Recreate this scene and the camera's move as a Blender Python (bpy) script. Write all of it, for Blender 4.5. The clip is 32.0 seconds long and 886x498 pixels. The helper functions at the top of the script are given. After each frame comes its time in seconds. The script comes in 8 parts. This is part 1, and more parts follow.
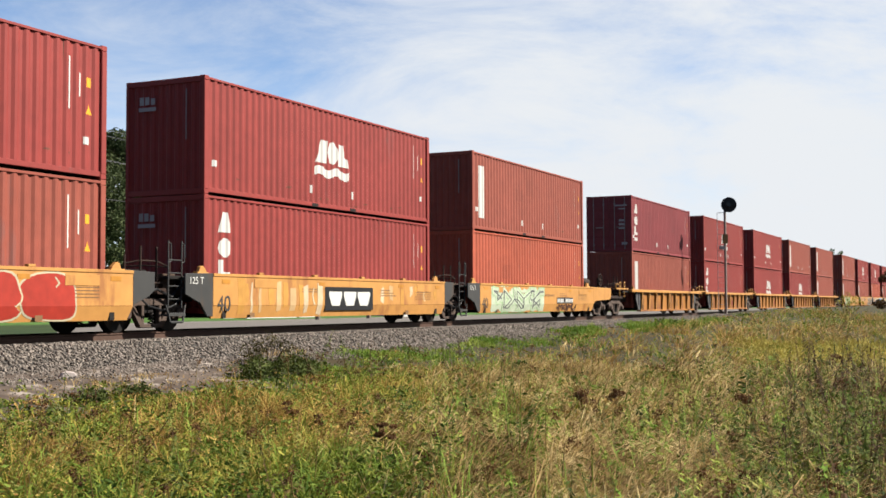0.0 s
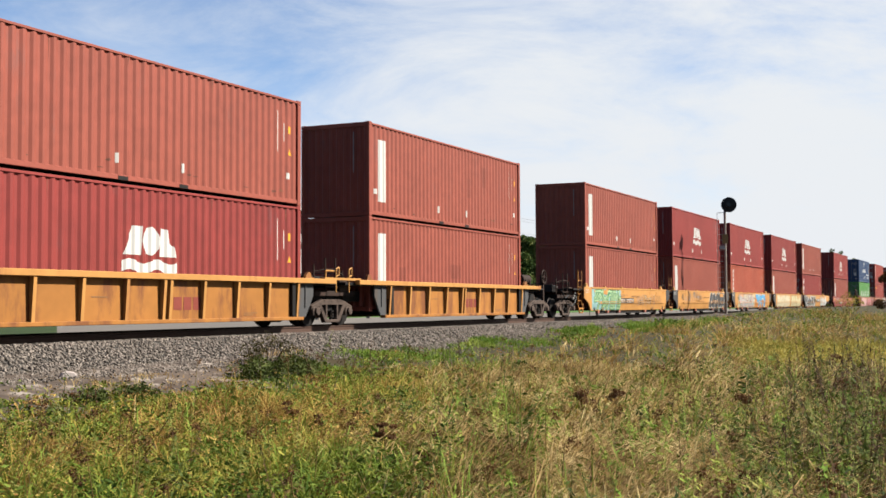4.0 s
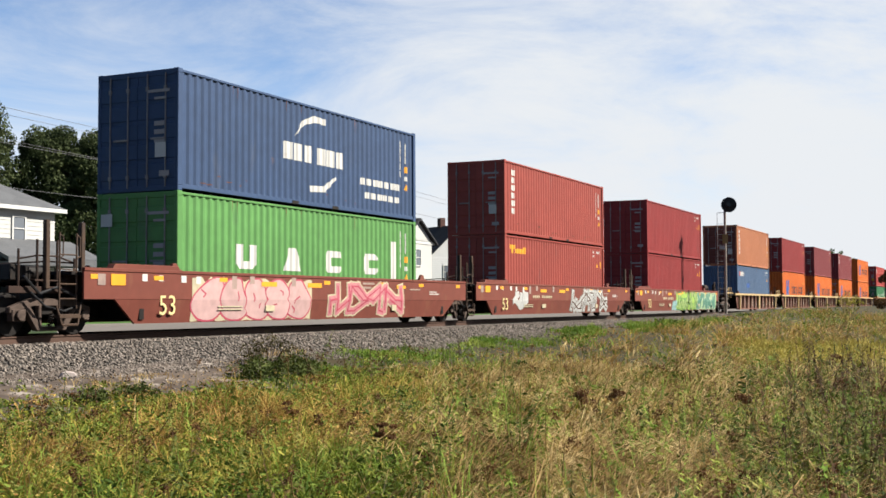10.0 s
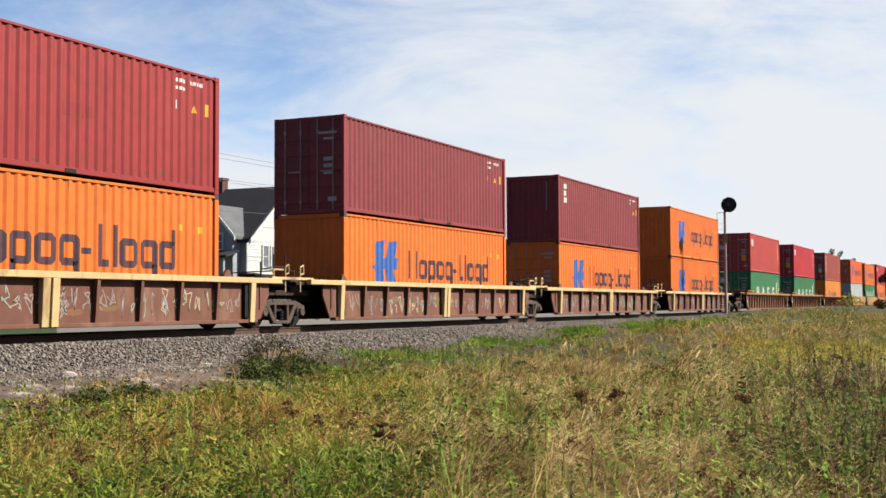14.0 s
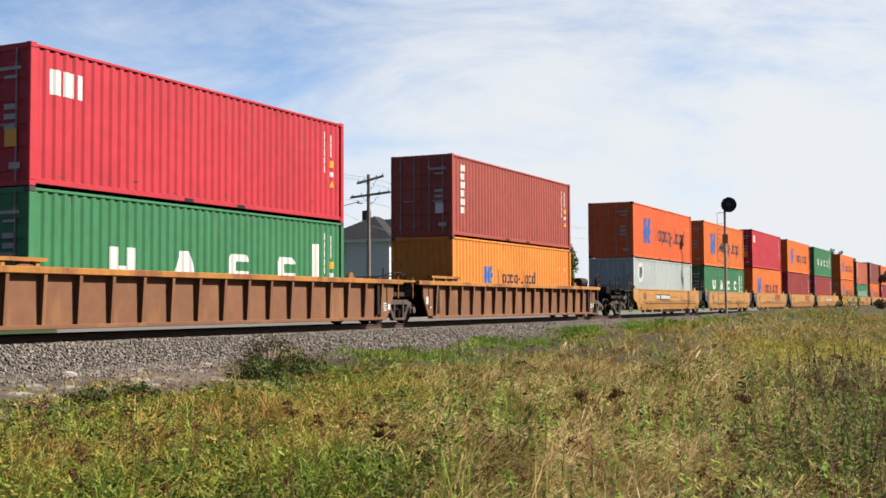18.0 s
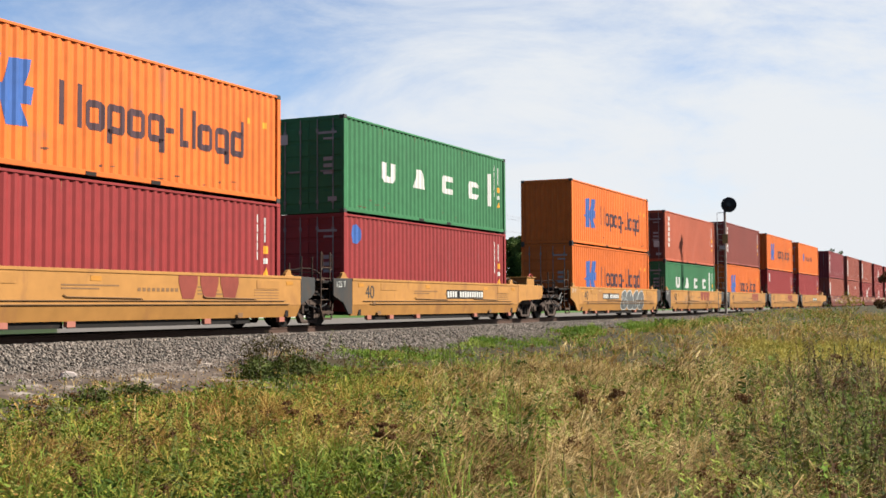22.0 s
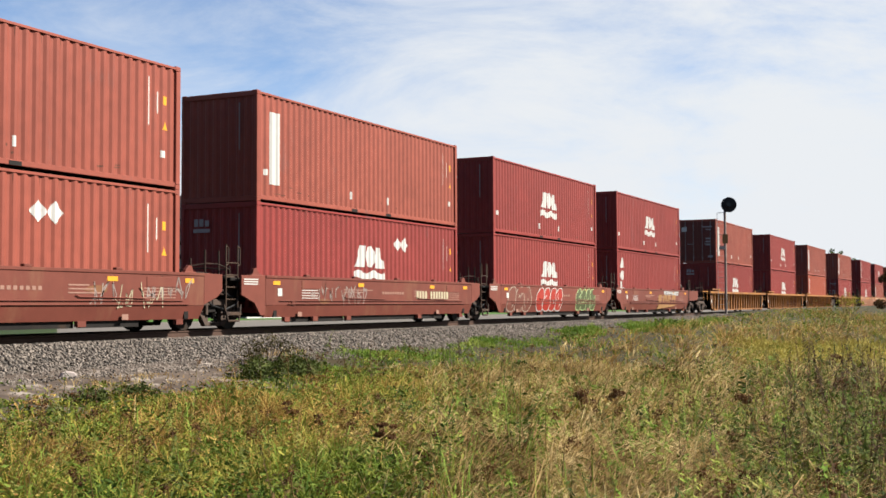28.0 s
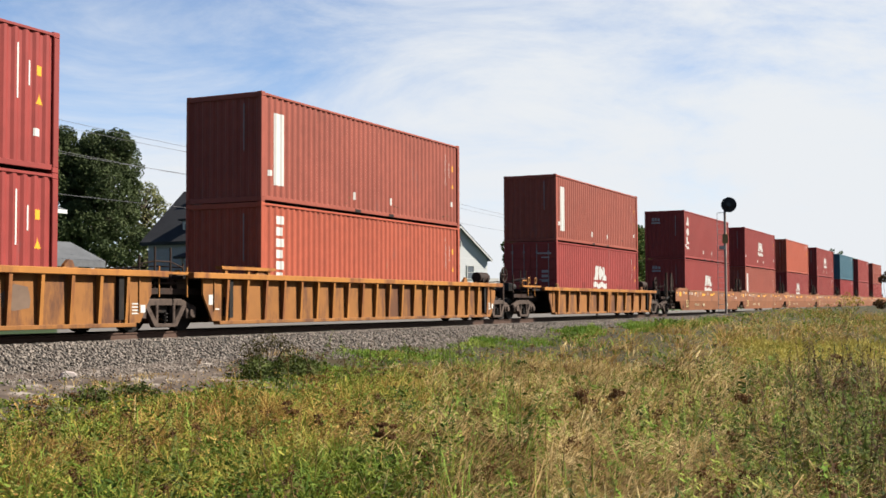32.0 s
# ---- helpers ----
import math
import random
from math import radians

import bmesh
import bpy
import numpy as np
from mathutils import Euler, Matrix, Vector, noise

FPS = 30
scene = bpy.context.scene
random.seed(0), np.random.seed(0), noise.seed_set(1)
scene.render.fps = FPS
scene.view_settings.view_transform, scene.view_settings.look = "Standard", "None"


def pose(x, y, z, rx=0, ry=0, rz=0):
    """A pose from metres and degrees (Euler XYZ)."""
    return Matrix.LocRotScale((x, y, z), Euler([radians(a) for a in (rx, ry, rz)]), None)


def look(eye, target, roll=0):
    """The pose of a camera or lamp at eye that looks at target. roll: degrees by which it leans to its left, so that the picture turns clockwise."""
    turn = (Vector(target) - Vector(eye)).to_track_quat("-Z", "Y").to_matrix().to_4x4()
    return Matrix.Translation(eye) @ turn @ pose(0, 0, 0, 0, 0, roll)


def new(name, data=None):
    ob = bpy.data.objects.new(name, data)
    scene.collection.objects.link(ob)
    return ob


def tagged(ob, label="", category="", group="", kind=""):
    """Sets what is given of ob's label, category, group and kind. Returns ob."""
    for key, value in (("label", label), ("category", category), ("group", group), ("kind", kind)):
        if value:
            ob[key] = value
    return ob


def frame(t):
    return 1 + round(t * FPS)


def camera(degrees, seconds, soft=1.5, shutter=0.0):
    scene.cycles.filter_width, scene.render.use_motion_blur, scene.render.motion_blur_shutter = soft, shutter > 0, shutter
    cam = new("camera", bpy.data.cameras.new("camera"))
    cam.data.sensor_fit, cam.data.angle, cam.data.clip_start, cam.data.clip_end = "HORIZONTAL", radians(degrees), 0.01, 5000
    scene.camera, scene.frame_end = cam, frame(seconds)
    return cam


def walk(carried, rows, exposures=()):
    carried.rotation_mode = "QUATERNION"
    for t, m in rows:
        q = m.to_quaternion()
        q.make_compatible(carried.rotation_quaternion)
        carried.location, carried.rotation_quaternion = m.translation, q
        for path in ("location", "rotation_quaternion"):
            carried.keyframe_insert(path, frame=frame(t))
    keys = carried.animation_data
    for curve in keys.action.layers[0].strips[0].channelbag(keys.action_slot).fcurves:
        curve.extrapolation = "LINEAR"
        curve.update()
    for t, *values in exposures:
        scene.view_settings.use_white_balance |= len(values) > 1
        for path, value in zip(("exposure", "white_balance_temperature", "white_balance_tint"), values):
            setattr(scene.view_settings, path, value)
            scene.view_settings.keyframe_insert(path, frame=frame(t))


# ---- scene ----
from mathutils.geometry import tessellate_polygon

cam = camera(41.34, 32.0, soft=1.6, shutter=0.0)
EYE = pose(0, 0, 0.60, 92.71, 0.239, -64.206)
walk(cam, [(0.0, EYE), (32.0, EYE)])

# ---- sky, sun ----
SUN_EL, SUN_AZ = 39.0, -60.0          # azimuth of the sun, degrees from +x towards +y
world = bpy.data.worlds.new("sky")
scene.world = world
world.use_nodes = True
wn, wl = world.node_tree.nodes, world.node_tree.links
wn.clear()


def wnode(kind, **kw):
    n = wn.new(kind)
    for k, v in kw.items():
        n.inputs[k].default_value = v
    return n


out = wn.new("ShaderNodeOutputWorld")
bg = wn.new("ShaderNodeBackground")
sky = wn.new("ShaderNodeTexSky")
sky.sky_type, sky.sun_disc = "NISHITA", False
sky.sun_elevation, sky.sun_rotation = radians(SUN_EL), radians(90 - SUN_AZ)
sky.air_density, sky.dust_density, sky.ozone_density = 0.72, 0.10, 2.4
coord = wn.new("ShaderNodeTexCoord")
mapg = wn.new("ShaderNodeMapping")
mapg.inputs["Rotation"].default_value = (0, radians(-5), radians(26))
mapg.inputs["Scale"].default_value = (1.0, 2.0, 6.5)
n1 = wnode("ShaderNodeTexNoise", Scale=2.1, Detail=9.0, Roughness=0.64, Distortion=0.45)
# high cloud, thick on the sun's side and low down, thin overhead and away from the sun
dot = wn.new("ShaderNodeVectorMath"); dot.operation = "DOT_PRODUCT"
dot.inputs[1].default_value = (1.0, -0.85, -2.6)
cover = wn.new("ShaderNodeMath"); cover.operation = "MULTIPLY_ADD"
cover.inputs[1].default_value = 2.3
base_cover = wn.new("ShaderNodeMath"); base_cover.operation = "ADD"
base_cover.inputs[1].default_value = -0.68
ramp = wn.new("ShaderNodeMapRange"); ramp.interpolation_type = "SMOOTHSTEP"
ramp.inputs["From Min"].default_value, ramp.inputs["From Max"].default_value = -0.32, 0.95
mix = wn.new("ShaderNodeMix"); mix.data_type = "RGBA"
mix.inputs["B"].default_value = (4.85, 5.02, 5.22, 1)
wl.new(coord.outputs["Generated"], mapg.inputs["Vector"])
wl.new(mapg.outputs["Vector"], n1.inputs["Vector"])
wl.new(coord.outputs["Generated"], dot.inputs[0])
wl.new(dot.outputs["Value"], base_cover.inputs[0])
wl.new(n1.outputs["Fac"], cover.inputs[0])
wl.new(base_cover.outputs[0], cover.inputs[2])
wl.new(cover.outputs[0], ramp.inputs["Value"])
wl.new(ramp.outputs[0], mix.inputs["Factor"])
wl.new(sky.outputs["Color"], mix.inputs["A"])
wl.new(mix.outputs["Result"], bg.inputs["Color"])
bg.inputs["Strength"].default_value = 0.050
wl.new(bg.outputs[0], out.inputs["Surface"])

sun = new("sun", bpy.data.lights.new("sun", "SUN"))
sun.data.energy, sun.data.angle, sun.data.color = 5.0, radians(0.6), (1.0, 0.94, 0.83)
sa, se = radians(SUN_AZ), radians(SUN_EL)
sun.matrix_world = look((0, 0, 60), (-60 * math.cos(sa) * math.cos(se), -60 * math.sin(sa) * math.cos(se), 60 - 60 * math.sin(se)))
scene.view_settings.exposure = 1.78

# ---- materials ----
MATS = {}
DEPTH = 0.465      # all base colours are a little deeper than first chosen


def material(name, base, rough=0.6, metal=0.0, vary=0.12, grain=6.0, bump=0.15, second=None, amount=0.5, streak=0.0,
             island=0.0, scale_z=1.0, spread=0.12, objvary=0.0):
    """A procedural surface: base colour with two scales of variation, wear of a second colour, and fine relief."""
    if name in MATS:
        return MATS[name]
    m = bpy.data.materials.new(name)
    MATS[name] = m
    m.use_nodes = True
    nt, ln = m.node_tree.nodes, m.node_tree.links
    b = nt["Principled BSDF"]
    b.inputs["Roughness"].default_value, b.inputs["Metallic"].default_value = rough, metal
    b.inputs["Specular IOR Level"].default_value = 0.15
    tc = nt.new("ShaderNodeTexCoord")
    mp = nt.new("ShaderNodeMapping")
    mp.inputs["Scale"].default_value = (1, 1, scale_z)
    ln.new(tc.outputs["Object"], mp.inputs["Vector"])
    oi = nt.new("ShaderNodeObjectInfo")
    shift = nt.new("ShaderNodeVectorMath"); shift.operation = "MULTIPLY_ADD"
    cx = nt.new("ShaderNodeCombineXYZ")
    for k in ("X", "Y", "Z"):
        ln.new(oi.outputs["Random"], cx.inputs[k])
    shift.inputs[1].default_value = (37, 53, 71)
    ln.new(cx.outputs[0], shift.inputs[0]); ln.new(mp.outputs[0], shift.inputs[2])
    big = nt.new("ShaderNodeTexNoise"); big.inputs["Scale"].default_value, big.inputs["Detail"].default_value = grain * 0.12, 3
    fine = nt.new("ShaderNodeTexNoise"); fine.inputs["Scale"].default_value, fine.inputs["Detail"].default_value = grain, 6
    for n in (big, fine):
        ln.new(shift.outputs[0], n.inputs["Vector"])
    # value variation
    add = nt.new("ShaderNodeMath"); add.operation = "ADD"
    ln.new(big.outputs["Fac"], add.inputs[0]); ln.new(fine.outputs["Fac"], add.inputs[1])
    val = nt.new("ShaderNodeMapRange")
    val.inputs["From Min"].default_value, val.inputs["From Max"].default_value = 0.6, 1.4
    val.inputs["To Min"].default_value, val.inputs["To Max"].default_value = 1 - vary, 1 + vary
    ln.new(add.outputs[0], val.inputs["Value"])
    hsv = nt.new("ShaderNodeHueSaturation")
    hsv.inputs["Color"].default_value = (*(v * DEPTH for v in base), 1)
    src = val.outputs[0]
    if island or objvary:
        geo = nt.new("ShaderNodeNewGeometry")
        ir = nt.new("ShaderNodeMapRange")
        k = island or objvary
        ir.inputs["To Min"].default_value, ir.inputs["To Max"].default_value = 1 - k, 1 + k
        ln.new(geo.outputs["Random Per Island"] if island else oi.outputs["Random"], ir.inputs["Value"])
        mul = nt.new("ShaderNodeMath"); mul.operation = "MULTIPLY"
        ln.new(src, mul.inputs[0]); ln.new(ir.outputs[0], mul.inputs[1])
        src = mul.outputs[0]
    ln.new(src, hsv.inputs["Value"])
    col = hsv.outputs["Color"]
    if second:
        wear = nt.new("ShaderNodeTexNoise"); wear.inputs["Scale"].default_value, wear.inputs["Detail"].default_value = grain * 0.35, 8
        wear.inputs["Roughness"].default_value = 0.68
        ws = nt.new("ShaderNodeMapping"); ws.inputs["Scale"].default_value = (1, 1, 1 - streak * 0.9)
        ln.new(shift.outputs[0], ws.inputs["Vector"]); ln.new(ws.outputs[0], wear.inputs["Vector"])
        rp = nt.new("ShaderNodeValToRGB")
        rp.color_ramp.elements[0].position = 0.72 - amount * 0.4
        rp.color_ramp.elements[1].position = 0.72 - amount * 0.4 + spread
        ln.new(wear.outputs["Fac"], rp.inputs["Fac"])
        mx = nt.new("ShaderNodeMix"); mx.data_type = "RGBA"
        mx.inputs["B"].default_value = (*(v * DEPTH for v in second), 1)
        ln.new(rp.outputs["Color"], mx.inputs["Factor"]); ln.new(col, mx.inputs["A"])
        col = mx.outputs["Result"]
    ln.new(col, b.inputs["Base Color"])
    if bump:
        bp = nt.new("ShaderNodeBump"); bp.inputs["Strength"].default_value, bp.inputs["Distance"].default_value = bump, 0.02
        ln.new(fine.outputs["Fac"], bp.inputs["Height"]); ln.new(bp.outputs[0], b.inputs["Normal"])
    return m


def paint(name, base, worn=(0.30, 0.16, 0.10), amount=0.12, rough=0.6):
    return material(name, base, rough=rough, vary=0.17, grain=3.5, bump=0.06, second=worn, amount=amount, streak=0.8, objvary=0.07)


STEEL = material("dark_steel", (0.016, 0.013, 0.012), rough=0.62, metal=0.2, vary=0.35, grain=9, second=(0.055, 0.033, 0.022), amount=0.4)
RUST = material("rusty_steel", (0.042, 0.023, 0.017), rough=0.8, metal=0.1, vary=0.35, grain=9, second=(0.03, 0.022, 0.018), amount=0.5)
GRIP = material("grab_iron_steel", (0.075, 0.045, 0.03), rough=0.7, metal=0.1, vary=0.3, grain=9, second=(0.05, 0.035, 0.03), amount=0.5)
RAILHEAD = material("rail_steel", (0.12, 0.072, 0.055), rough=0.6, metal=0.4, vary=0.2, grain=12)
WHITE = material("white_marking", (0.66, 0.65, 0.62), rough=0.55, vary=0.06, grain=5, bump=0.0, second=(0.55, 0.45, 0.40), amount=0.22)
GREYMARK = material("grey_marking", (0.40, 0.37, 0.38), rough=0.6, vary=0.1, bump=0.0)
YELLOWMARK = material("yellow_marking", (0.85, 0.385, 0.03), rough=0.5, vary=0.1, bump=0.0)
STENCIL = material("faded_stencil", (0.22, 0.12, 0.055), rough=0.6, vary=0.2, bump=0.0)
RUSTSTAIN = material("rust_stain", (0.15, 0.06, 0.04), rough=0.8, vary=0.3, bump=0.0, second=(0.26, 0.11, 0.06), amount=0.5)
RODM = material("lock_rod_steel", (0.30, 0.275, 0.27), rough=0.6, metal=0.1, vary=0.3)
BLACK = material("black_paint", (0.018, 0.018, 0.02), rough=0.5, vary=0.3)
NAVYMARK = material("navy_marking", (0.075, 0.04, 0.05), rough=0.5, vary=0.2, bump=0.0)
BLUEMARK = material("blue_marking", (0.05, 0.13, 0.40), rough=0.5, vary=0.15, bump=0.0)
REDMARK = material("red_marking", (0.55, 0.035, 0.03), rough=0.5, vary=0.15, bump=0.0)

COL = {
    "maroon": (0.335, 0.050, 0.043), "brown": (0.365, 0.090, 0.060), "orangered": (0.50, 0.108, 0.058), "plum": (0.275, 0.047, 0.054),
    "tan": (0.57, 0.215, 0.105), "navy": (0.05, 0.095, 0.205), "lightgreen": (0.125, 0.33, 0.095), "green": (0.047, 0.215, 0.088),
    "vivid": (0.84, 0.185, 0.026), "vividr": (0.80, 0.130, 0.030), "vividy": (0.86, 0.28, 0.04), "red": (0.52, 0.066, 0.055), "crimson": (0.55, 0.03, 0.048), "grey": (0.50, 0.55, 0.53),
    "blue": (0.10, 0.17, 0.30), "brick": (0.40, 0.074, 0.056), "brickb": (0.28, 0.064, 0.05), "bricko": (0.52, 0.125, 0.065), "redm": (0.33, 0.035, 0.036), "teal": (0.06, 0.16, 0.22), "doorbrown": (0.20, 0.055, 0.04)}
for k, c in list(COL.items()):
    paint("paint_" + k, tuple(v * 0.84 for v in c), worn=tuple(v * 0.55 + 0.04 for v in c), amount=0.27)
YEL = paint("yellow_car_paint", (0.545, 0.265, 0.074), worn=(0.36, 0.15, 0.05), amount=0.42)
YELP = paint("pale_yellow_car_paint", (0.42, 0.202, 0.055), worn=(0.31, 0.145, 0.05), amount=0.46)
YELR = paint("weathered_yellow_car_paint", (0.40, 0.165, 0.036), worn=(0.22, 0.080, 0.028), amount=0.60)
BRN = paint("brown_car_paint", (0.185, 0.050, 0.034), worn=(0.21, 0.080, 0.048), amount=0.40)
FAINT = material("faint_stencil", (0.36, 0.20, 0.155), rough=0.6, vary=0.2, bump=0.0)
REDCAR = paint("red_car_paint", (0.235, 0.050, 0.036), worn=(0.20, 0.07, 0.05), amount=0.36)
RUSTCAR = paint("rust_brown_car_paint", (0.19, 0.082, 0.042), worn=(0.27, 0.125, 0.05), amount=0.5, rough=0.75)
UMBER = paint("umber_car_paint", (0.165, 0.068, 0.046), worn=(0.23, 0.115, 0.075), amount=0.5, rough=0.75)
YELB = paint("browned_yellow_car_paint", (0.30, 0.125, 0.034), worn=(0.13, 0.055, 0.028), amount=0.62, rough=0.75)
TANCAR = paint("faded_tan_car_paint", (0.27, 0.105, 0.048), worn=(0.17, 0.06, 0.035), amount=0.48, rough=0.7)
CREAM = paint("cream_car_paint", (0.58, 0.41, 0.20), worn=(0.26, 0.15, 0.07), amount=0.42)
GREYCAR = paint("dark_grey_car_paint", (0.05, 0.05, 0.05), worn=(0.08, 0.055, 0.04), amount=0.4)

GREYPLATE = paint("grey_plate_paint", (0.085, 0.085, 0.088), worn=(0.10, 0.07, 0.05), amount=0.4)

# ---- mesh helpers ----


class Shape:
    """Collects boxes, prisms and tubes into one mesh."""

    def __init__(self):
        self.v, self.f = [], []

    def add(self, verts, faces):
        n = len(self.v)
        self.v += [tuple(p) for p in verts]
        self.f += [tuple(i + n for i in q) for q in faces]
        return self

    def box(self, x0, x1, y0, y1, z0, z1):
        return self.add([(x0, y0, z0), (x1, y0, z0), (x1, y1, z0), (x0, y1, z0), (x0, y0, z1), (x1, y0, z1), (x1, y1, z1), (x0, y1, z1)],
                        [(3, 2, 1, 0), (4, 5, 6, 7), (0, 1, 5, 4), (1, 2, 6, 5), (2, 3, 7, 6), (3, 0, 4, 7)])

    def prism(self, outline, axis, a, b):
        """An outline of (u, v) swept from a to b along an axis: 'y' takes (x, z), 'x' takes (y, z), 'z' takes (x, y)."""
        n = len(outline)
        put = {"y": lambda u, v, w: (u, w, v), "x": lambda u, v, w: (w, u, v), "z": lambda u, v, w: (u, v, w)}[axis]
        verts = [put(u, v, a) for u, v in outline] + [put(u, v, b) for u, v in outline]
        faces = [tuple(range(n)), tuple(range(2 * n - 1, n - 1, -1))]
        faces += [(i, i + n, (i + 1) % n + n, (i + 1) % n) for i in range(n)]
        return self.add(verts, faces)

    def tube(self, p, q, r, n=8, r2=None):
        p, q = Vector(p), Vector(q)
        d = (q - p).normalized()
        a = d.orthogonal().normalized()
        c = d.cross(a)
        r2 = r if r2 is None else r2
        ring = [(math.cos(2 * math.pi * i / n), math.sin(2 * math.pi * i / n)) for i in range(n)]
        verts = [p + (a * u + c * w) * r for u, w in ring] + [q + (a * u + c * w) * r2 for u, w in ring]
        faces = [(i, (i + 1) % n, (i + 1) % n + n, i + n) for i in range(n)] + [tuple(range(n - 1, -1, -1)), tuple(range(n, 2 * n))]
        return self.add(verts, faces)

    def bar(self, points, r, n=6):
        for a, b in zip(points, points[1:]):
            self.tube(a, b, r, n)
        return self

    def mesh(self, name, mat, bevel=0.0, fix=True):
        me = bpy.data.meshes.new(name)
        me.from_pydata(self.v, [], self.f)
        if fix or bevel:
            bm = bmesh.new(); bm.from_mesh(me)
            bmesh.ops.recalc_face_normals(bm, faces=bm.faces)
            if bevel:
                es = [e for e in bm.edges if len(e.link_faces) == 2 and e.calc_face_angle(0) > 0.5]
                bmesh.ops.bevel(bm, geom=es, offset=bevel, segments=1, affect="EDGES", clamp_overlap=True)
            bm.to_mesh(me); bm.free()
        me.materials.append(mat)
        return me


CACHE = {}


def cached(key, make):
    if key not in CACHE:
        CACHE[key] = make()
    return CACHE[key]


def put(name, me, parent, label="", m=None):
    """A mesh as a part under a thing or a part."""
    ob = new(name, me)
    ob.parent = parent
    if m is not None:
        ob.matrix_basis = m
    return tagged(ob, label) if label else ob


def thing(name, m, label, category, group="", kind=""):
    ob = new(name)
    ob.matrix_basis = m
    ob.empty_display_size = 0.3
    return tagged(ob, label, category, group, kind)


def structure(name, me, label="", category=""):
    return tagged(new(name, me), label, category, "", "structure")


def fast_mesh(name, verts, tris, mat):
    me = bpy.data.meshes.new(name)
    verts, tris = np.asarray(verts, np.float32), np.asarray(tris, np.int32)
    me.vertices.add(len(verts)); me.vertices.foreach_set("co", verts.ravel())
    me.loops.add(tris.size); me.loops.foreach_set("vertex_index", tris.ravel())
    me.polygons.add(len(tris)); me.polygons.foreach_set("loop_start", np.arange(0, tris.size, 3, dtype=np.int32))
    me.update(calc_edges=True)
    me.materials.append(mat)
    return me


# ---- train: containers ----
YC = 18.669                      # centre line of the track
SPEED = 22.8
MOVERS = []                      # things of the train, with their place along it
L, WD = 12.192, 2.438
HY = WD / 2
HIGH, STD = 2.896, 2.591
PITCH = 0.278
X_IN, X_OUT = 0.16, L - 0.16     # corrugated part of a side


def fold(x):
    """How far the corrugated side lies behind its crests at x."""
    u = ((x - X_IN) / PITCH) % 1.0
    if u < 0.26:
        return 0.0
    if u < 0.5:
        return 0.036 * (u - 0.26) / 0.24
    if u < 0.76:
        return 0.036
    return 0.036 * (1 - u) / 0.24


def breaks(a, b):
    """Where the corrugation bends between a and b."""
    xs, k = [], 0
    while X_IN + k * PITCH < b:
        for u in (0, 0.26, 0.5, 0.76):
            x = X_IN + (k + u) * PITCH
            if a < x < b:
                xs.append(x)
        k += 1
    return xs


def corrugated(x0, x1, z0, z1, y, sign, mat, name):
    xs = [x0] + breaks(x0, x1) + [x1]
    s = Shape()
    for a, b in zip(xs, xs[1:]):
        ya, yb = y + sign * fold(a + 1e-6), y + sign * fold(b - 1e-6)
        s.add([(a, ya, z0), (b, yb, z0), (b, yb, z1), (a, ya, z1)], [(0, 1, 2, 3) if sign > 0 else (3, 2, 1, 0)])
    return s.mesh(name, mat, fix=False)


def mark_side(key, polys, mat, lift=0.004):
    """Flat painted shapes laid on the folds of a container's near side; polys in metres along and up the side."""
    def make():
        bm = bmesh.new()
        for poly in polys:
            vs = [bm.verts.new((x, 0, z)) for x, z in poly]
            for tri in tessellate_polygon([[Vector((x, z, 0)) for x, z in poly]]):
                bm.faces.new([vs[i] for i in tri])
        lo, hi = min(v.co.x for v in bm.verts), max(v.co.x for v in bm.verts)
        for x in breaks(lo + 1e-4, hi - 1e-4):
            bmesh.ops.bisect_plane(bm, geom=bm.verts[:] + bm.edges[:] + bm.faces[:], plane_co=(x, 0, 0), plane_no=(1, 0, 0), dist=1e-5)
        for v in bm.verts:
            v.co.y = -HY + 0.02 - lift + fold(v.co.x)
        for f in bm.faces:
            f.normal_update()
            if f.normal.y > 0:
                f.normal_flip()
        me = bpy.data.meshes.new("marking"); bm.to_mesh(me); bm.free()
        me.materials.append(mat)
        return me
    return cached(("side", key, mat.name), make)


def mark_end(key, rects, mat, x=-0.008):
    """Painted rectangles on the end that faces forward: (left, low, right, high) as one sees it."""
    def make():
        s = Shape()
        for a, b, c, d in rects:
            s.box(x - 0.003, x, HY - c, HY - a, b, d)
        return s.mesh("marking", mat)
    return cached(("end", key, mat.name), make)


def rect(x0, z0, x1, z1):
    return [(x0, z0), (x1, z0), (x1, z1), (x0, z1)]


def wave(x0, x1, z, amp, thick, n=14):
    up = [(x0 + (x1 - x0) * i / n, z + amp * math.sin(i / n * 4 * math.pi)) for i in range(n + 1)]
    return [[up[i], up[i + 1], (up[i + 1][0], up[i + 1][1] + thick), (up[i][0], up[i][1] + thick)] for i in range(n)]


def disc(x, z, r, n=12, sq=1.0):
    return [(x + r * math.cos(2 * math.pi * i / n), z + sq * r * math.sin(2 * math.pi * i / n)) for i in range(n)]


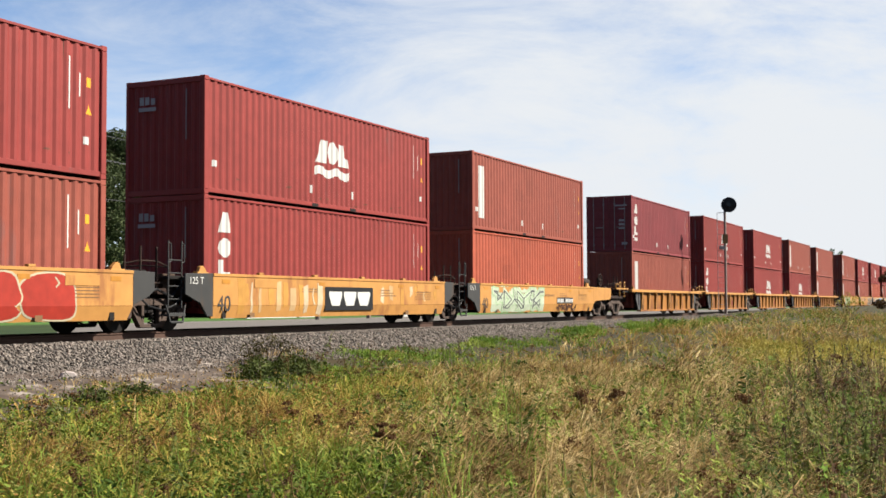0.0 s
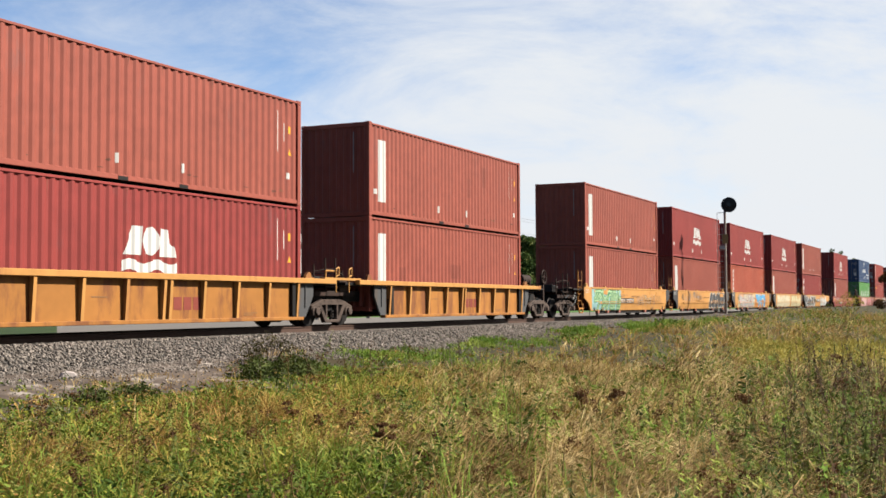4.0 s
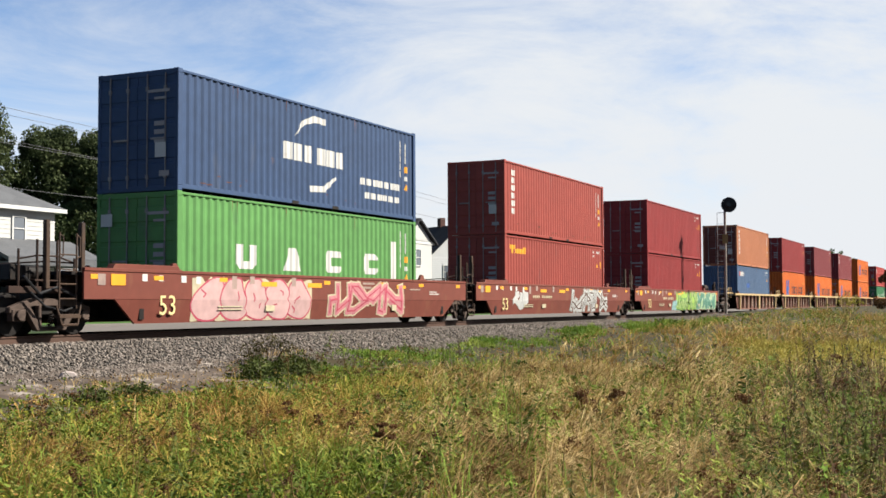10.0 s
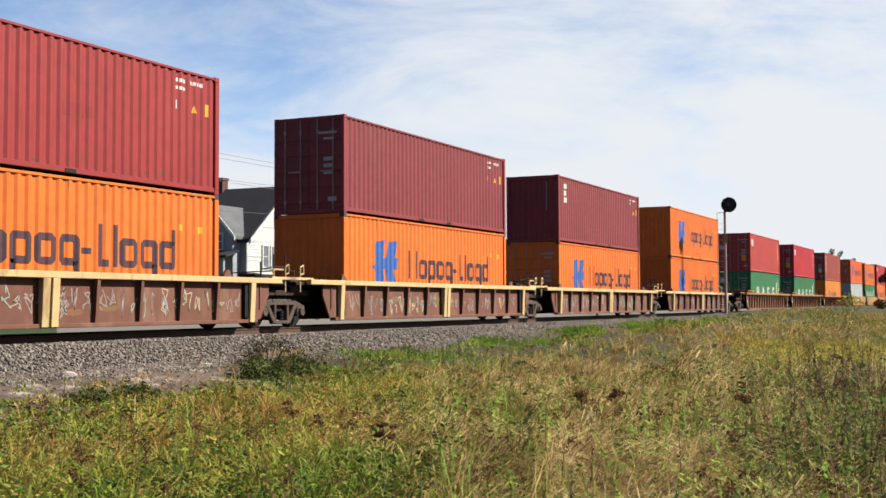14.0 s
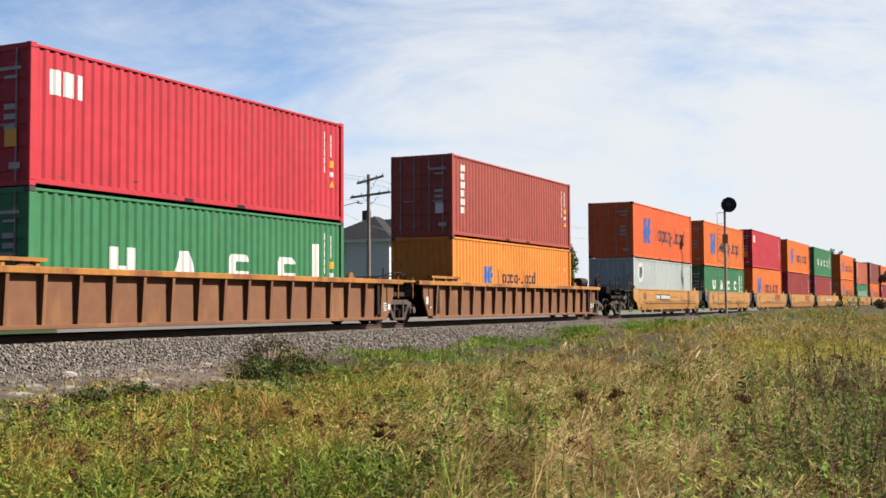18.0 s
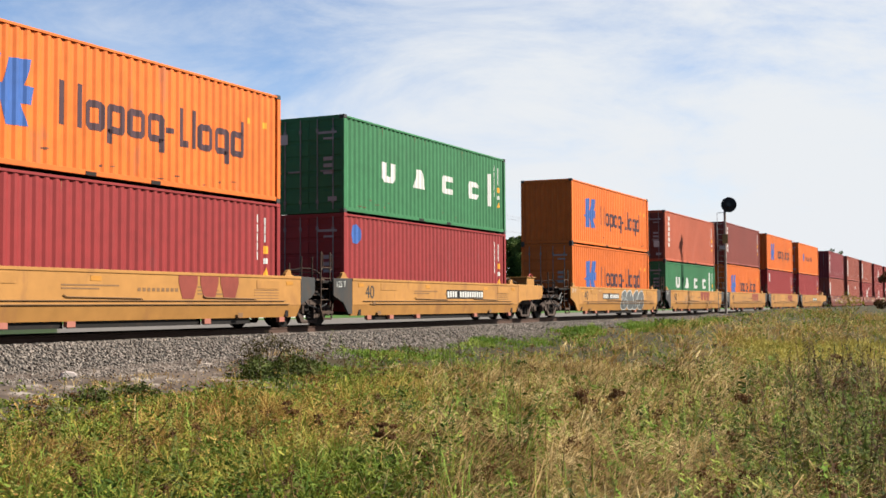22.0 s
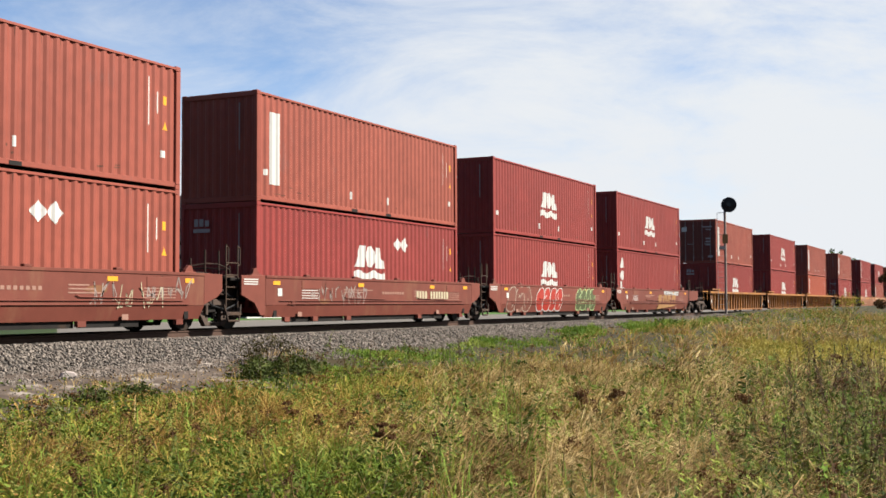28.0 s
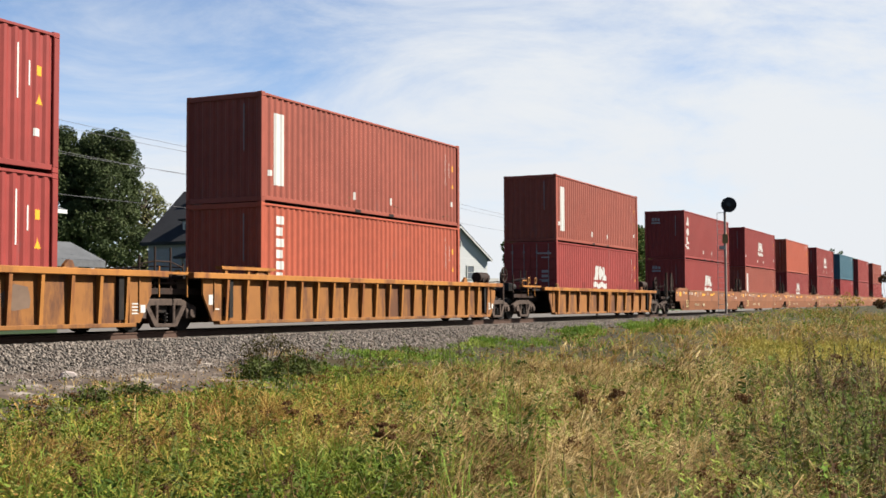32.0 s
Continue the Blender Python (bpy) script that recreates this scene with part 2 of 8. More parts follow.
def sails(x, z, k=1.0):
    """Three leaning blocks over a wavy band."""
    b = [[(x - 0.02 * k, z + 0.48 * k), (x + 0.58 * k, z + 0.48 * k), (x + 0.62 * k, z + 1.14 * k), (x + 0.28 * k, z + 1.14 * k)],
         disc(x + 0.92 * k, z + 0.81 * k, 0.31 * k, 12, 1.08),
         [(x + 1.2 * k, z + 0.46 * k), (x + 1.82 * k, z + 0.46 * k), (x + 1.76 * k, z + 0.70 * k), (x + 1.56 * k, z + 0.80 * k), (x + 1.50 * k, z + 1.10 * k), (x + 1.24 * k, z + 1.12 * k)]]
    return b + wave(x - 0.05 * k, x + 1.85 * k, z + 0.10 * k, 0.06 * k, 0.24 * k)


def lettering(x, z, h, widths, tall, deep, gap=0.08):
    """A row of plain hollow boxes and upright bars with the rhythm of a line of type."""
    out, u, t, m = [], x, 0.17 * h, 0.70 * h
    for i, w in enumerate(widths):
        if i == 0:
            out += [rect(u, z, u + t * 1.1, z + h), rect(u + w - t * 1.1, z, u + w, z + h)]
        elif i in tall and w < 0.6 * h:
            out.append(rect(u + w * 0.2, z, u + w * 0.2 + t, z + h))
            if w > 0.4 * h:
                out.append(rect(u + w * 0.2 + t, z, u + w, z + t))
        elif w < 0.5 * h:
            out.append(rect(u, z + 0.28 * h, u + w, z + 0.42 * h))
        else:
            c = 0.10 * h
            out += [[(u, z + c), (u + t, z + t), (u + t, z + m - t), (u, z + m - c)], [(u + w, z + m - c), (u + w - t, z + m - t), (u + w - t, z + t), (u + w, z + c)],
                    [(u, z + m - c), (u + t, z + m - t), (u + w - t, z + m - t), (u + w, z + m - c), (u + w - c, z + m), (u + c, z + m)],
                    [(u + c, z), (u + w - c, z), (u + w, z + c), (u + w - t, z + t), (u + t, z + t), (u, z + c)]]
            if i in tall:
                out.append(rect(u + w - t, z + m - c, u + w, z + h))
            if i in deep:
                v = u if i < 3 else u + w - t
                out.append(rect(v, z - 0.24 * h, v + t, z + c))
        u += w + gap
    return out


def flame(x, z, k, q):
    """Two leaning tongues with notched sides, k high and q wide."""
    o = [[(0.0, 0.40), (0.10, 0.46), (0.16, 1.0), (0.50, 1.06), (0.40, 0.62), (0.40, 0.36), (0.46, 0.0), (0.12, 0.0), (0.10, 0.34)],
         [(0.40, 0.62), (0.52, 0.62), (0.60, 1.02), (0.96, 1.06), (0.84, 0.64), (1.0, 0.64), (0.96, 0.36), (0.80, 0.36), (0.90, 0.02), (0.56, 0.0), (0.50, 0.36), (0.40, 0.36)]]
    return [[(x + u * q, z + v * k) for u, v in p] for p in o]


def blocks4(x, z, h):
    """Four heavy separate blocks and a slim upright bar."""
    w = h * 1.4
    c = w * 0.14

    def block(u, notch):
        if notch == "low":
            return [[(u, z), (u + w, z), (u + w * 0.70, z + h), (u + w * 0.30, z + h)]]
        if notch == "top":
            return [[(u + c, z), (u + w - c, z), (u + w, z + c), (u + w, z + h * 0.32), (u, z + h * 0.32), (u, z + c)], rect(u, z + h * 0.32, u + w * 0.34, z + h), rect(u + w * 0.66, z + h * 0.32, u + w, z + h)]
        return [rect(u, z + h * 0.3, u + w * 0.34, z + h * 0.7), [(u + c, z), (u + w - c, z), (u + w, z + c), (u + w, z + h * 0.3), (u, z + h * 0.3), (u, z + c)],
                [(u, z + h * 0.7), (u + w, z + h * 0.7), (u + w, z + h - c), (u + w - c, z + h), (u + c, z + h), (u, z + h - c)]]
    p = block(x, "top") + block(x + 2.15, "low") + block(x + 4.3, "side") + block(x + 6.45, "side")
    p.append(rect(x + 8.15, z - 0.15, x + 8.55, z + h * 1.7))
    return p


SMALL = ("lines", "tags", "squares", "feet", "lines3", "tags3", "tags4", "lines2", "tags2", "name", "names", "ribbon2", "squared", "diamonds", "stackorav", "stackbrick", "stackshort", "yellowed", "column", "blocks", "lowblocks", "bars3")


def side_marks(style, h):
    """The painted marks of a container's side by its style: a list of (key, polys, material, label)."""
    out = []
    t = h - 0.35
    # data lines near the rear
    if style in ("sail", "sailv", "strip", "ora", "orav", "stripdi", "saildi"):
        out.append(("lines", [rect(11.06, t - 1.15, 11.13, t - 0.05), rect(11.38, t - 0.85, 11.44, t - 0.35)], WHITE, "thin white data lines"))
        out.append(("tags", [rect(11.58, t - 0.62, 11.74, t - 0.42), [(11.56, t - 1.20), (11.78, t - 1.20), (11.67, t - 0.98)]], YELLOWMARK, "yellow tags"))
        out.append(("squares", [rect(11.52, 0.70, 11.70, 0.86), rect(0.36, 0.70, 0.52, 0.86)], WHITE, "small white squares"))
        out.append(("feet", [rect(4.82, 0.42, 4.90, 0.64), rect(7.08, 0.42, 7.16, 0.64)], WHITE, "small white tags"))
    elif style in ("brick", "ring", "flag", "blocky", "blockylow", "column", "ribboned", "trio"):
        out.append(("lines3", [rect(11.18, h - 0.56 - 0.24 * i, 11.22, h - 0.36 - 0.24 * i) for i in range(5)] + [rect(11.50, h - 0.62 - 0.22 * i, 11.54, h - 0.42 - 0.22 * i) for i in range(3)] + [rect(11.48, h - 1.62, 11.62, h - 1.48)], WHITE, "thin white data columns"))
        out.append(("tags3", [rect(11.48, h - 1.36, 11.64, h - 1.16), [(11.46, h - 1.92), (11.66, h - 1.92), (11.56, h - 1.72)]], YELLOWMARK, "yellow tags"))
    elif style in ("vivid", "vivids"):
        out.append(("tags4", [rect(10.70, h - 0.95, 10.80, h - 0.80), rect(11.42, h - 0.98, 11.56, h - 0.82)], YELLOWMARK, "small faded yellow tags"))
    else:
        out.append(("lines2", [rect(10.55 + 0.13 * i, h - 0.34, 10.64 + 0.13 * i, h - 0.25) for i in range(8) if i != 3] + [rect(10.55 + 0.13 * i, h - 0.52, 10.64 + 0.13 * i, h - 0.44) for i in range(3)] + [rect(10.55, h - 0.98, 10.61, h - 0.78)], WHITE, "small white data lines"))
        out.append(("tags2", [[(11.15, h - 1.0), (11.32, h - 1.0), (11.235, h - 0.82)], rect(11.66, h - 1.02, 11.80, h - 0.72)], YELLOWMARK, "yellow tags"))
    lab = "white shipping line emblem"
    if style in ("sail", "saildi"):
        out.append(("sails", sails(5.11, 0.86, 0.98), WHITE, lab))
    if style in ("sailv",):
        out.append(("column", [[(0.62, 2.0), (1.12, 2.0), (0.98, 2.5), (0.76, 2.5)], disc(0.87, 1.62, 0.25, 10), rect(0.64, 0.88, 0.82, 1.32), rect(0.82, 0.88, 1.10, 1.02), rect(0.62, 0.58, 1.12, 0.74)], WHITE, "white column of blocks"))
    if style in ("strip", "stripdi"):
        out.append(("strip", [rect(0.64, 0.48, 1.08, 2.40)], WHITE, "tall white strip"))
    if style in ("stripdi", "saildi"):
        out.append(("diamonds", [disc(7.78, 2.10, 0.24, 4), disc(8.24, 2.10, 0.24, 4)], WHITE, "white diamond labels"))
    if style in ("orav", "brick", "short"):
        z0 = h - 0.55
        out.append(("stack" + style, [rect(0.72, z0 - 0.30 * i, 1.02 if i % 2 else 1.12, z0 - 0.30 * i + 0.22) for i in range(6 if style != "short" else 3)], WHITE, "white column of small blocks"))
    if style == "yellowed":
        out.append(("yellowed", [rect(0.56, 2.36, 1.1, 2.52), rect(0.7, 2.2, 0.95, 2.36), rect(1.1, 2.2, 1.9, 2.38), rect(1.95, 2.2, 2.22, 2.46)], YELLOWMARK, "yellow lettering shape"))
    if style == "ribboned":
        w = [rect(4.50 + 0.5 * i + (0.2 if i > 2 else 0), 1.25, 4.90 + 0.5 * i + (0.2 if i > 2 else 0), 1.72) for i in range(6)]
        arcs = [[(5.05, 1.92), (5.5, 2.28), (6.1, 2.42), (6.6, 2.40), (6.6, 2.58), (6.0, 2.60), (5.4, 2.38)], [(5.75, 0.62), (5.8, 0.45), (6.6, 0.50), (7.25, 0.95), (7.15, 0.98), (6.5, 0.66)]]
        out.append(("ribbon", w + arcs, WHITE, lab))
        out.append(("ribbon2", [rect(8.63 + 0.37 * i, 0.92, 8.92 + 0.37 * i, 1.12) for i in range(7)] + [rect(8.9 + 0.37 * i, 0.52, 9.2 + 0.37 * i, 0.70) for i in range(6)], WHITE, "small white lettering"))
    if style == "blockylow":
        out.append(("lowblocks", blocks4(2.35, 0.88, 0.60), WHITE, lab))
    if style == "blocky":
        out.append(("blocks", blocks4(2.35, 1.12, 0.62), WHITE, lab))
    if style == "vivid":
        ws = [0.70, 0.58, 0.58, 0.58, 0.58, 0.30, 0.46, 0.17, 0.58, 0.58, 0.58]
        out.append(("flame", flame(1.72, h - 2.06, 1.30, 1.72), BLUEMARK, "blue emblem"))
        out.append(("name", lettering(4.10, h - 1.86, 0.92, ws, (0, 6, 7, 10), (2, 4, 9)), NAVYMARK, "dark company lettering"))
    if style == "vivids":
        ws = [0.42, 0.34, 0.34, 0.34, 0.34, 0.18, 0.28, 0.12, 0.34, 0.34, 0.34]
        out.append(("flames", flame(2.65, h - 1.62, 0.62, 0.92), BLUEMARK, "small blue emblem"))
        out.append(("names", lettering(4.06, h - 1.58, 0.5, ws, (0, 6, 7, 10), (2, 4, 9), 0.05), NAVYMARK, "dark company lettering"))
    if style == "trio":
        out.append(("bars3", [rect(0.56, h - 0.98, 0.88, h - 0.46), rect(0.94, h - 0.98, 1.24, h - 0.46), rect(1.33, h - 0.98, 1.50, h - 0.46)], WHITE, lab))
    if style == "squared":
        out.append(("squared", [rect(1.2 + 0.24 * i, h - 0.72, 1.38 + 0.24 * i, h - 0.42) for i in range(6)], WHITE, "white lettering shape"))
        out.append(("squared2", [rect(0.72, h - 0.72, 1.12, h - 0.42)], REDMARK, "red square"))
        out.append(("squared3", [rect(3.37, 1.35, 4.32, 1.66)], BLUEMARK, "blue paint patch"))
    if style == "white":
        out.append(("star", [disc(1.35, h - 0.75, 0.52, 14)], WHITE, "white disc"))
        out.append(("star2", [disc(1.35, h - 0.75, 0.34, 6)], material("pale_blue_marking", (0.18, 0.34, 0.62), rough=0.5, bump=0.0), "pale blue star emblem"))
    if style == "ring":
        out.append(("ring", [disc(0.75, h - 0.6, 0.30, 12)], BLUEMARK, "blue round label"))
    if style == "flag":
        out.append(("flag", [rect(0.75, h - 0.95, 1.25, h - 0.3)], WHITE, "white label"))
        out.append(("flag2", [[(0.80, h - 0.8), (1.2, h - 0.5), (1.2, h - 0.36), (0.80, h - 0.66)]], BLUEMARK, "blue label stripe"))
    return out


WORDS = {"maroon": "maroon", "brown": "faded brown-red", "orangered": "orange-red", "plum": "plum red", "tan": "faded tan orange", "navy": "dark blue",
         "lightgreen": "light green", "green": "green", "vivid": "bright orange", "vividr": "reddish orange", "vividy": "yellowish orange", "red": "bright red", "crimson": "crimson red",
         "grey": "pale grey", "blue": "faded blue", "brick": "brick red", "brickb": "dark brown", "bricko": "faded orange-brown", "redm": "dark red", "teal": "teal blue"}
EMBLEM = {"sail": "with a white emblem", "sailv": "with white upright blocks", "strip": "with a tall white strip", "ora": "with small data marks", "orav": "with white upright lettering",
          "stripdi": "with a white strip and diamonds", "saildi": "with a white emblem and diamonds", "brick": "with white upright lettering", "short": "with a short white column",
          "yellowed": "with a yellow lettering shape", "ribboned": "with a white ribbon emblem", "blocky": "with four white blocks", "blockylow": "with four white blocks", "vivid": "with blue emblem and dark lettering",
          "vivids": "with a small blue emblem", "trio": "with a white corner emblem", "squared": "with a white and red mark", "white": "with a blue star", "ring": "with a blue round label",
          "flag": "with a small white label", "plain": "with plain sides", "column": "with upright data marks"}


def container(front, z, colour, style, doors, h, on):
    """An ISO container whose forward end lies at front along the train."""
    base = MATS["paint_" + colour]
    c = thing("shipping_container", pose(front, YC, z), f"{WORDS[colour]} container {EMBLEM[style]}, {on}", "container", "containers on the train")
    MOVERS.append((c, front, z))
    zb, zt = 0.16, h - 0.07
    k = (colour, h)
    put("side_panel", cached(("sp", *k), lambda: corrugated(X_IN, X_OUT, zb, zt, -HY + 0.02, 1, base, "side_panel")), c)
    put("side_panel", cached(("sf", *k), lambda: corrugated(X_IN, X_OUT, zb, zt, HY - 0.02, -1, base, "side_panel")), c)
    put("roof_panel", cached(("rf", *k), lambda: Shape().box(0.08, L - 0.08, -HY + 0.05, HY - 0.05, h - 0.06, h - 0.035).mesh("roof_panel", base)), c)
    put("floor", cached(("fl", *k), lambda: Shape().box(0.06, L - 0.06, -HY + 0.07, HY - 0.07, 0.10, 0.16).mesh("floor", STEEL)), c)
    post = cached(("po", *k), lambda: Shape().box(-0.08, 0.08, -0.05, 0.05, 0.12, h - 0.12).mesh("corner_post", base, 0.012))
    cast = cached(("ca", *k), lambda: Shape().box(-0.089, 0.089, -0.081, 0.081, -0.059, 0.059).mesh("corner_casting", GREYCAR if colour in ("vivid", "vividr", "vividy", "green", "tan", "bricko") else base, 0.012))
    for x in (0.08, L - 0.08):
        for y in (-HY + 0.05, HY - 0.05):
            put("corner_post", post, c, m=pose(x, y, 0))
            for zz in (0.06, h - 0.06):
                put("corner_casting", cast, c, m=pose(x + (0.009 if x < 1 else -0.009), y + (0.031 if y < 0 else -0.031), zz))
    top = cached(("tr", *k), lambda: Shape().box(0.16, L - 0.16, -0.03, 0.03, -0.05, 0.012).mesh("top_rail", base, 0.008))
    bot = cached(("br", *k), lambda: Shape().box(0.16, L - 0.16, -0.025, 0.025, 0.045, 0.16).mesh("bottom_rail", base, 0.008))
    pocket = cached(("pk",), lambda: Shape().box(-0.16, 0.16, -0.006, 0.03, 0.035, 0.12).mesh("fork_pocket", STEEL))
    for y in (-HY + 0.034, HY - 0.034):
        put("top_rail", top, c, m=pose(0, y, h - 0.04))
        put("bottom_rail", bot, c, m=pose(0, y * 0.99, 0.01))
    for x in (5.05, 7.15):
        put("fork_pocket", pocket, c, m=pose(x, -HY + 0.018, 0.022))
    sill = cached(("es", *k), lambda: Shape().box(-0.05, 0.05, -HY + 0.1, HY - 0.1, 0.0, 0.14).mesh("end_rail", base, 0.01))
    for x in (0.06, L - 0.06):
        for zz in (0.01, h - 0.15):
            put("end_rail", sill, c, m=pose(x, 0, zz))

    def endwall():
        s = Shape()
        n, w = 9, (WD - 0.2) / 9
        for i in range(n):
            y = -HY + 0.1 + i * w
            prof = [(y, 0), (y + w * 0.28, 0), (y + w * 0.5, 0.04), (y + w * 0.78, 0.04), (y + w, 0)]
            for (a, p), (b, q) in zip(prof, prof[1:]):
                s.add([(p, a, 0.14), (q, b, 0.14), (q, b, h - 0.14), (p, a, h - 0.14)], [(3, 2, 1, 0)])
        return s.mesh("end_panel", base, fix=False)
    plain = cached(("ew", *k), endwall)
    leafm = {"tan": MATS["paint_doorbrown"], "bricko": MATS["paint_doorbrown"], "brown": MATS["paint_doorbrown"]}.get(colour, base)
    leaf = cached(("dl", *k), lambda: door_leaf(leafm, h))
    rod = cached(("rod", h), lambda: Shape().tube((-0.03, 0, 0.10), (-0.03, 0, h - 0.10), 0.019, 8).box(-0.05, 0.0, -0.04, 0.04, 0.30, 0.40).box(-0.05, 0.0, -0.04, 0.04, h - 0.5, h - 0.4).mesh("lock_rod", RODM))
    lever = cached(("lev",), lambda: Shape().box(-0.06, -0.04, 0.0, 0.42, -0.025, 0.025).mesh("door_handle", RODM, 0.006))
    near, far = (pose(0.04, 0, 0), pose(L - 0.04, 0, 0, 0, 0, 180))
    put("end_panel", plain, c, m=far if doors else near)
    side = pose(0.03, 0, 0) if doors else pose(L - 0.03, 0, 0, 0, 0, 180)
    for y in (-0.565, 0.565):
        d = put("door", leaf, c, m=side @ pose(0, y, 0))
        if doors:
            for dy in (-0.28, 0.26):
                put("lock_rod", rod, d, "galvanised lock rod", pose(0, dy, 0))
            put("door_handle", lever, d, m=pose(0, -0.28, 1.25))
    # faded repair patches on some sides
    r = random.Random(int(front * 10 + z * 100))
    if r.random() < 0.4:
        tone = r.choice((0.88, 0.94))
        fade = paint("patch_%s_%d" % (colour, tone > 0.9), tuple(v * 0.84 * tone for v in COL[colour]), amount=0.3)
        for i in range(r.randint(1, 2)):
            u, v = r.uniform(2.0, 9.5), r.uniform(0.4, h - 1.2)
            put("repair_patch", mark_side(("patch", front, z, i), [rect(u, v, u + r.uniform(0.3, 1.0), v + r.uniform(0.25, 0.8))], fade, 0.0018 + 0.0008 * i), c, "faded repair patch")
    # rust scrapes above the bottom rail and streaks under the top rail
    q, polys = random.Random(700 + int(front) % 6), []
    for i in range(9):
        u, v, w, d = q.uniform(0.3, L - 0.9), q.uniform(0.20, 0.48), q.uniform(0.05, 0.34), q.uniform(0.012, 0.05)
        polys.append([(u, v), (u + w * 0.5, v - d * 0.4), (u + w, v + d * 0.2), (u + w * 0.8, v + d), (u + w * 0.2, v + d * 0.7)])
    for i in range(6):
        u, v, w = q.uniform(0.3, L - 0.4), h - 0.09, q.uniform(0.012, 0.03)
        polys.append([(u, v), (u + w * 0.4, v - q.uniform(0.15, 0.55)), (u + w, v)])
    tagged(put("rust_stain", mark_side(("rust", int(front) % 6, h), polys, RUSTSTAIN, 0.0014), c, "rust scrapes and streaks"), kind="stuff")
    # painted marks
    for key, polys, mat, lab in side_marks(style, h):
        mk = put("marking", mark_side((key, h), polys, mat), c, lab)
        if key in SMALL:
            tagged(mk, kind="stuff")
    if doors:
        put("marking", mark_end(("d", h), [(1.55, h - 0.55, 2.2, h - 0.48), (1.75, h - 0.72, 2.1, h - 0.66), (1.75, 1.55, 2.05, 1.66), (1.75, 1.35, 2.05, 1.46), (1.75, 1.15, 2.05, 1.26), (1.9, 0.35, 2.2, 0.48)], GREYMARK, x=-0.02), c, "grey data lines")["kind"] = "stuff"
        if style in ("trio", "brick", "ribboned"):
            put("marking", mark_end(("y", h), [(1.78, 0.8, 2.1, 1.15)], YELLOWMARK if style == "trio" else WHITE, x=-0.024), c, "square label")
        if style in ("blocky", "blockylow", "strip"):
            put("marking", mark_end(("w", h), [(0.15, h - 0.8, 0.50, h - 0.5)], WHITE, x=-0.02), c, "white label")
    else:
        if not colour.startswith("vivid"):
            put("marking", mark_end(("p", h), [(1.87, 1.35 if h > 2.7 else 1.1, 1.905, h - 0.3)], RODM), c, "grey number line")
        if style in ("sail", "sailv", "saildi"):
            put("marking", mark_end(("s", h), [(0.45, h - 0.62, 0.58, h - 0.42), (0.62, h - 0.62, 0.75, h - 0.42), (0.80, h - 0.62, 0.93, h - 0.46), (0.42, h - 0.78, 0.96, h - 0.68)], GREYMARK), c, "small grey emblem")["kind"] = "stuff"
    return c


def door_leaf(base, h):
    """A door leaf with five pressed fields, in one piece."""
    w = 1.115
    p = [(0.03, 0.14), (0.03, h - 0.14), (0.0, h - 0.14)]
    for i in reversed(range(5)):
        z = 0.30 + i * (h - 0.55) / 5
        k = z + (h - 0.55) / 5 - 0.09
        p += [(0.0, k), (-0.018, k - 0.02), (-0.018, z + 0.02), (0.0, z)]
    p.append((0.0, 0.14))
    return Shape().prism(p, "y", -w / 2, w / 2).mesh("door", base, 0.003)

# ---- train: well cars ----
CY = 1.47                        # half width over the side sills


FRAMEM = material("side_frame_steel", (0.095, 0.066, 0.053), rough=0.8, vary=0.35, grain=9, second=(0.035, 0.022, 0.017), amount=0.5)


def wheel_mesh():
    s = Shape()
    s.tube((0, -0.065, 0), (0, 0.065, 0), 0.42, 28)
    s.tube((0, 0.065, 0), (0, 0.095, 0), 0.452, 28)
    s.tube((0, -0.10, 0), (0, -0.065, 0), 0.13, 14)
    return s.mesh("wheel", STEEL, 0.012)


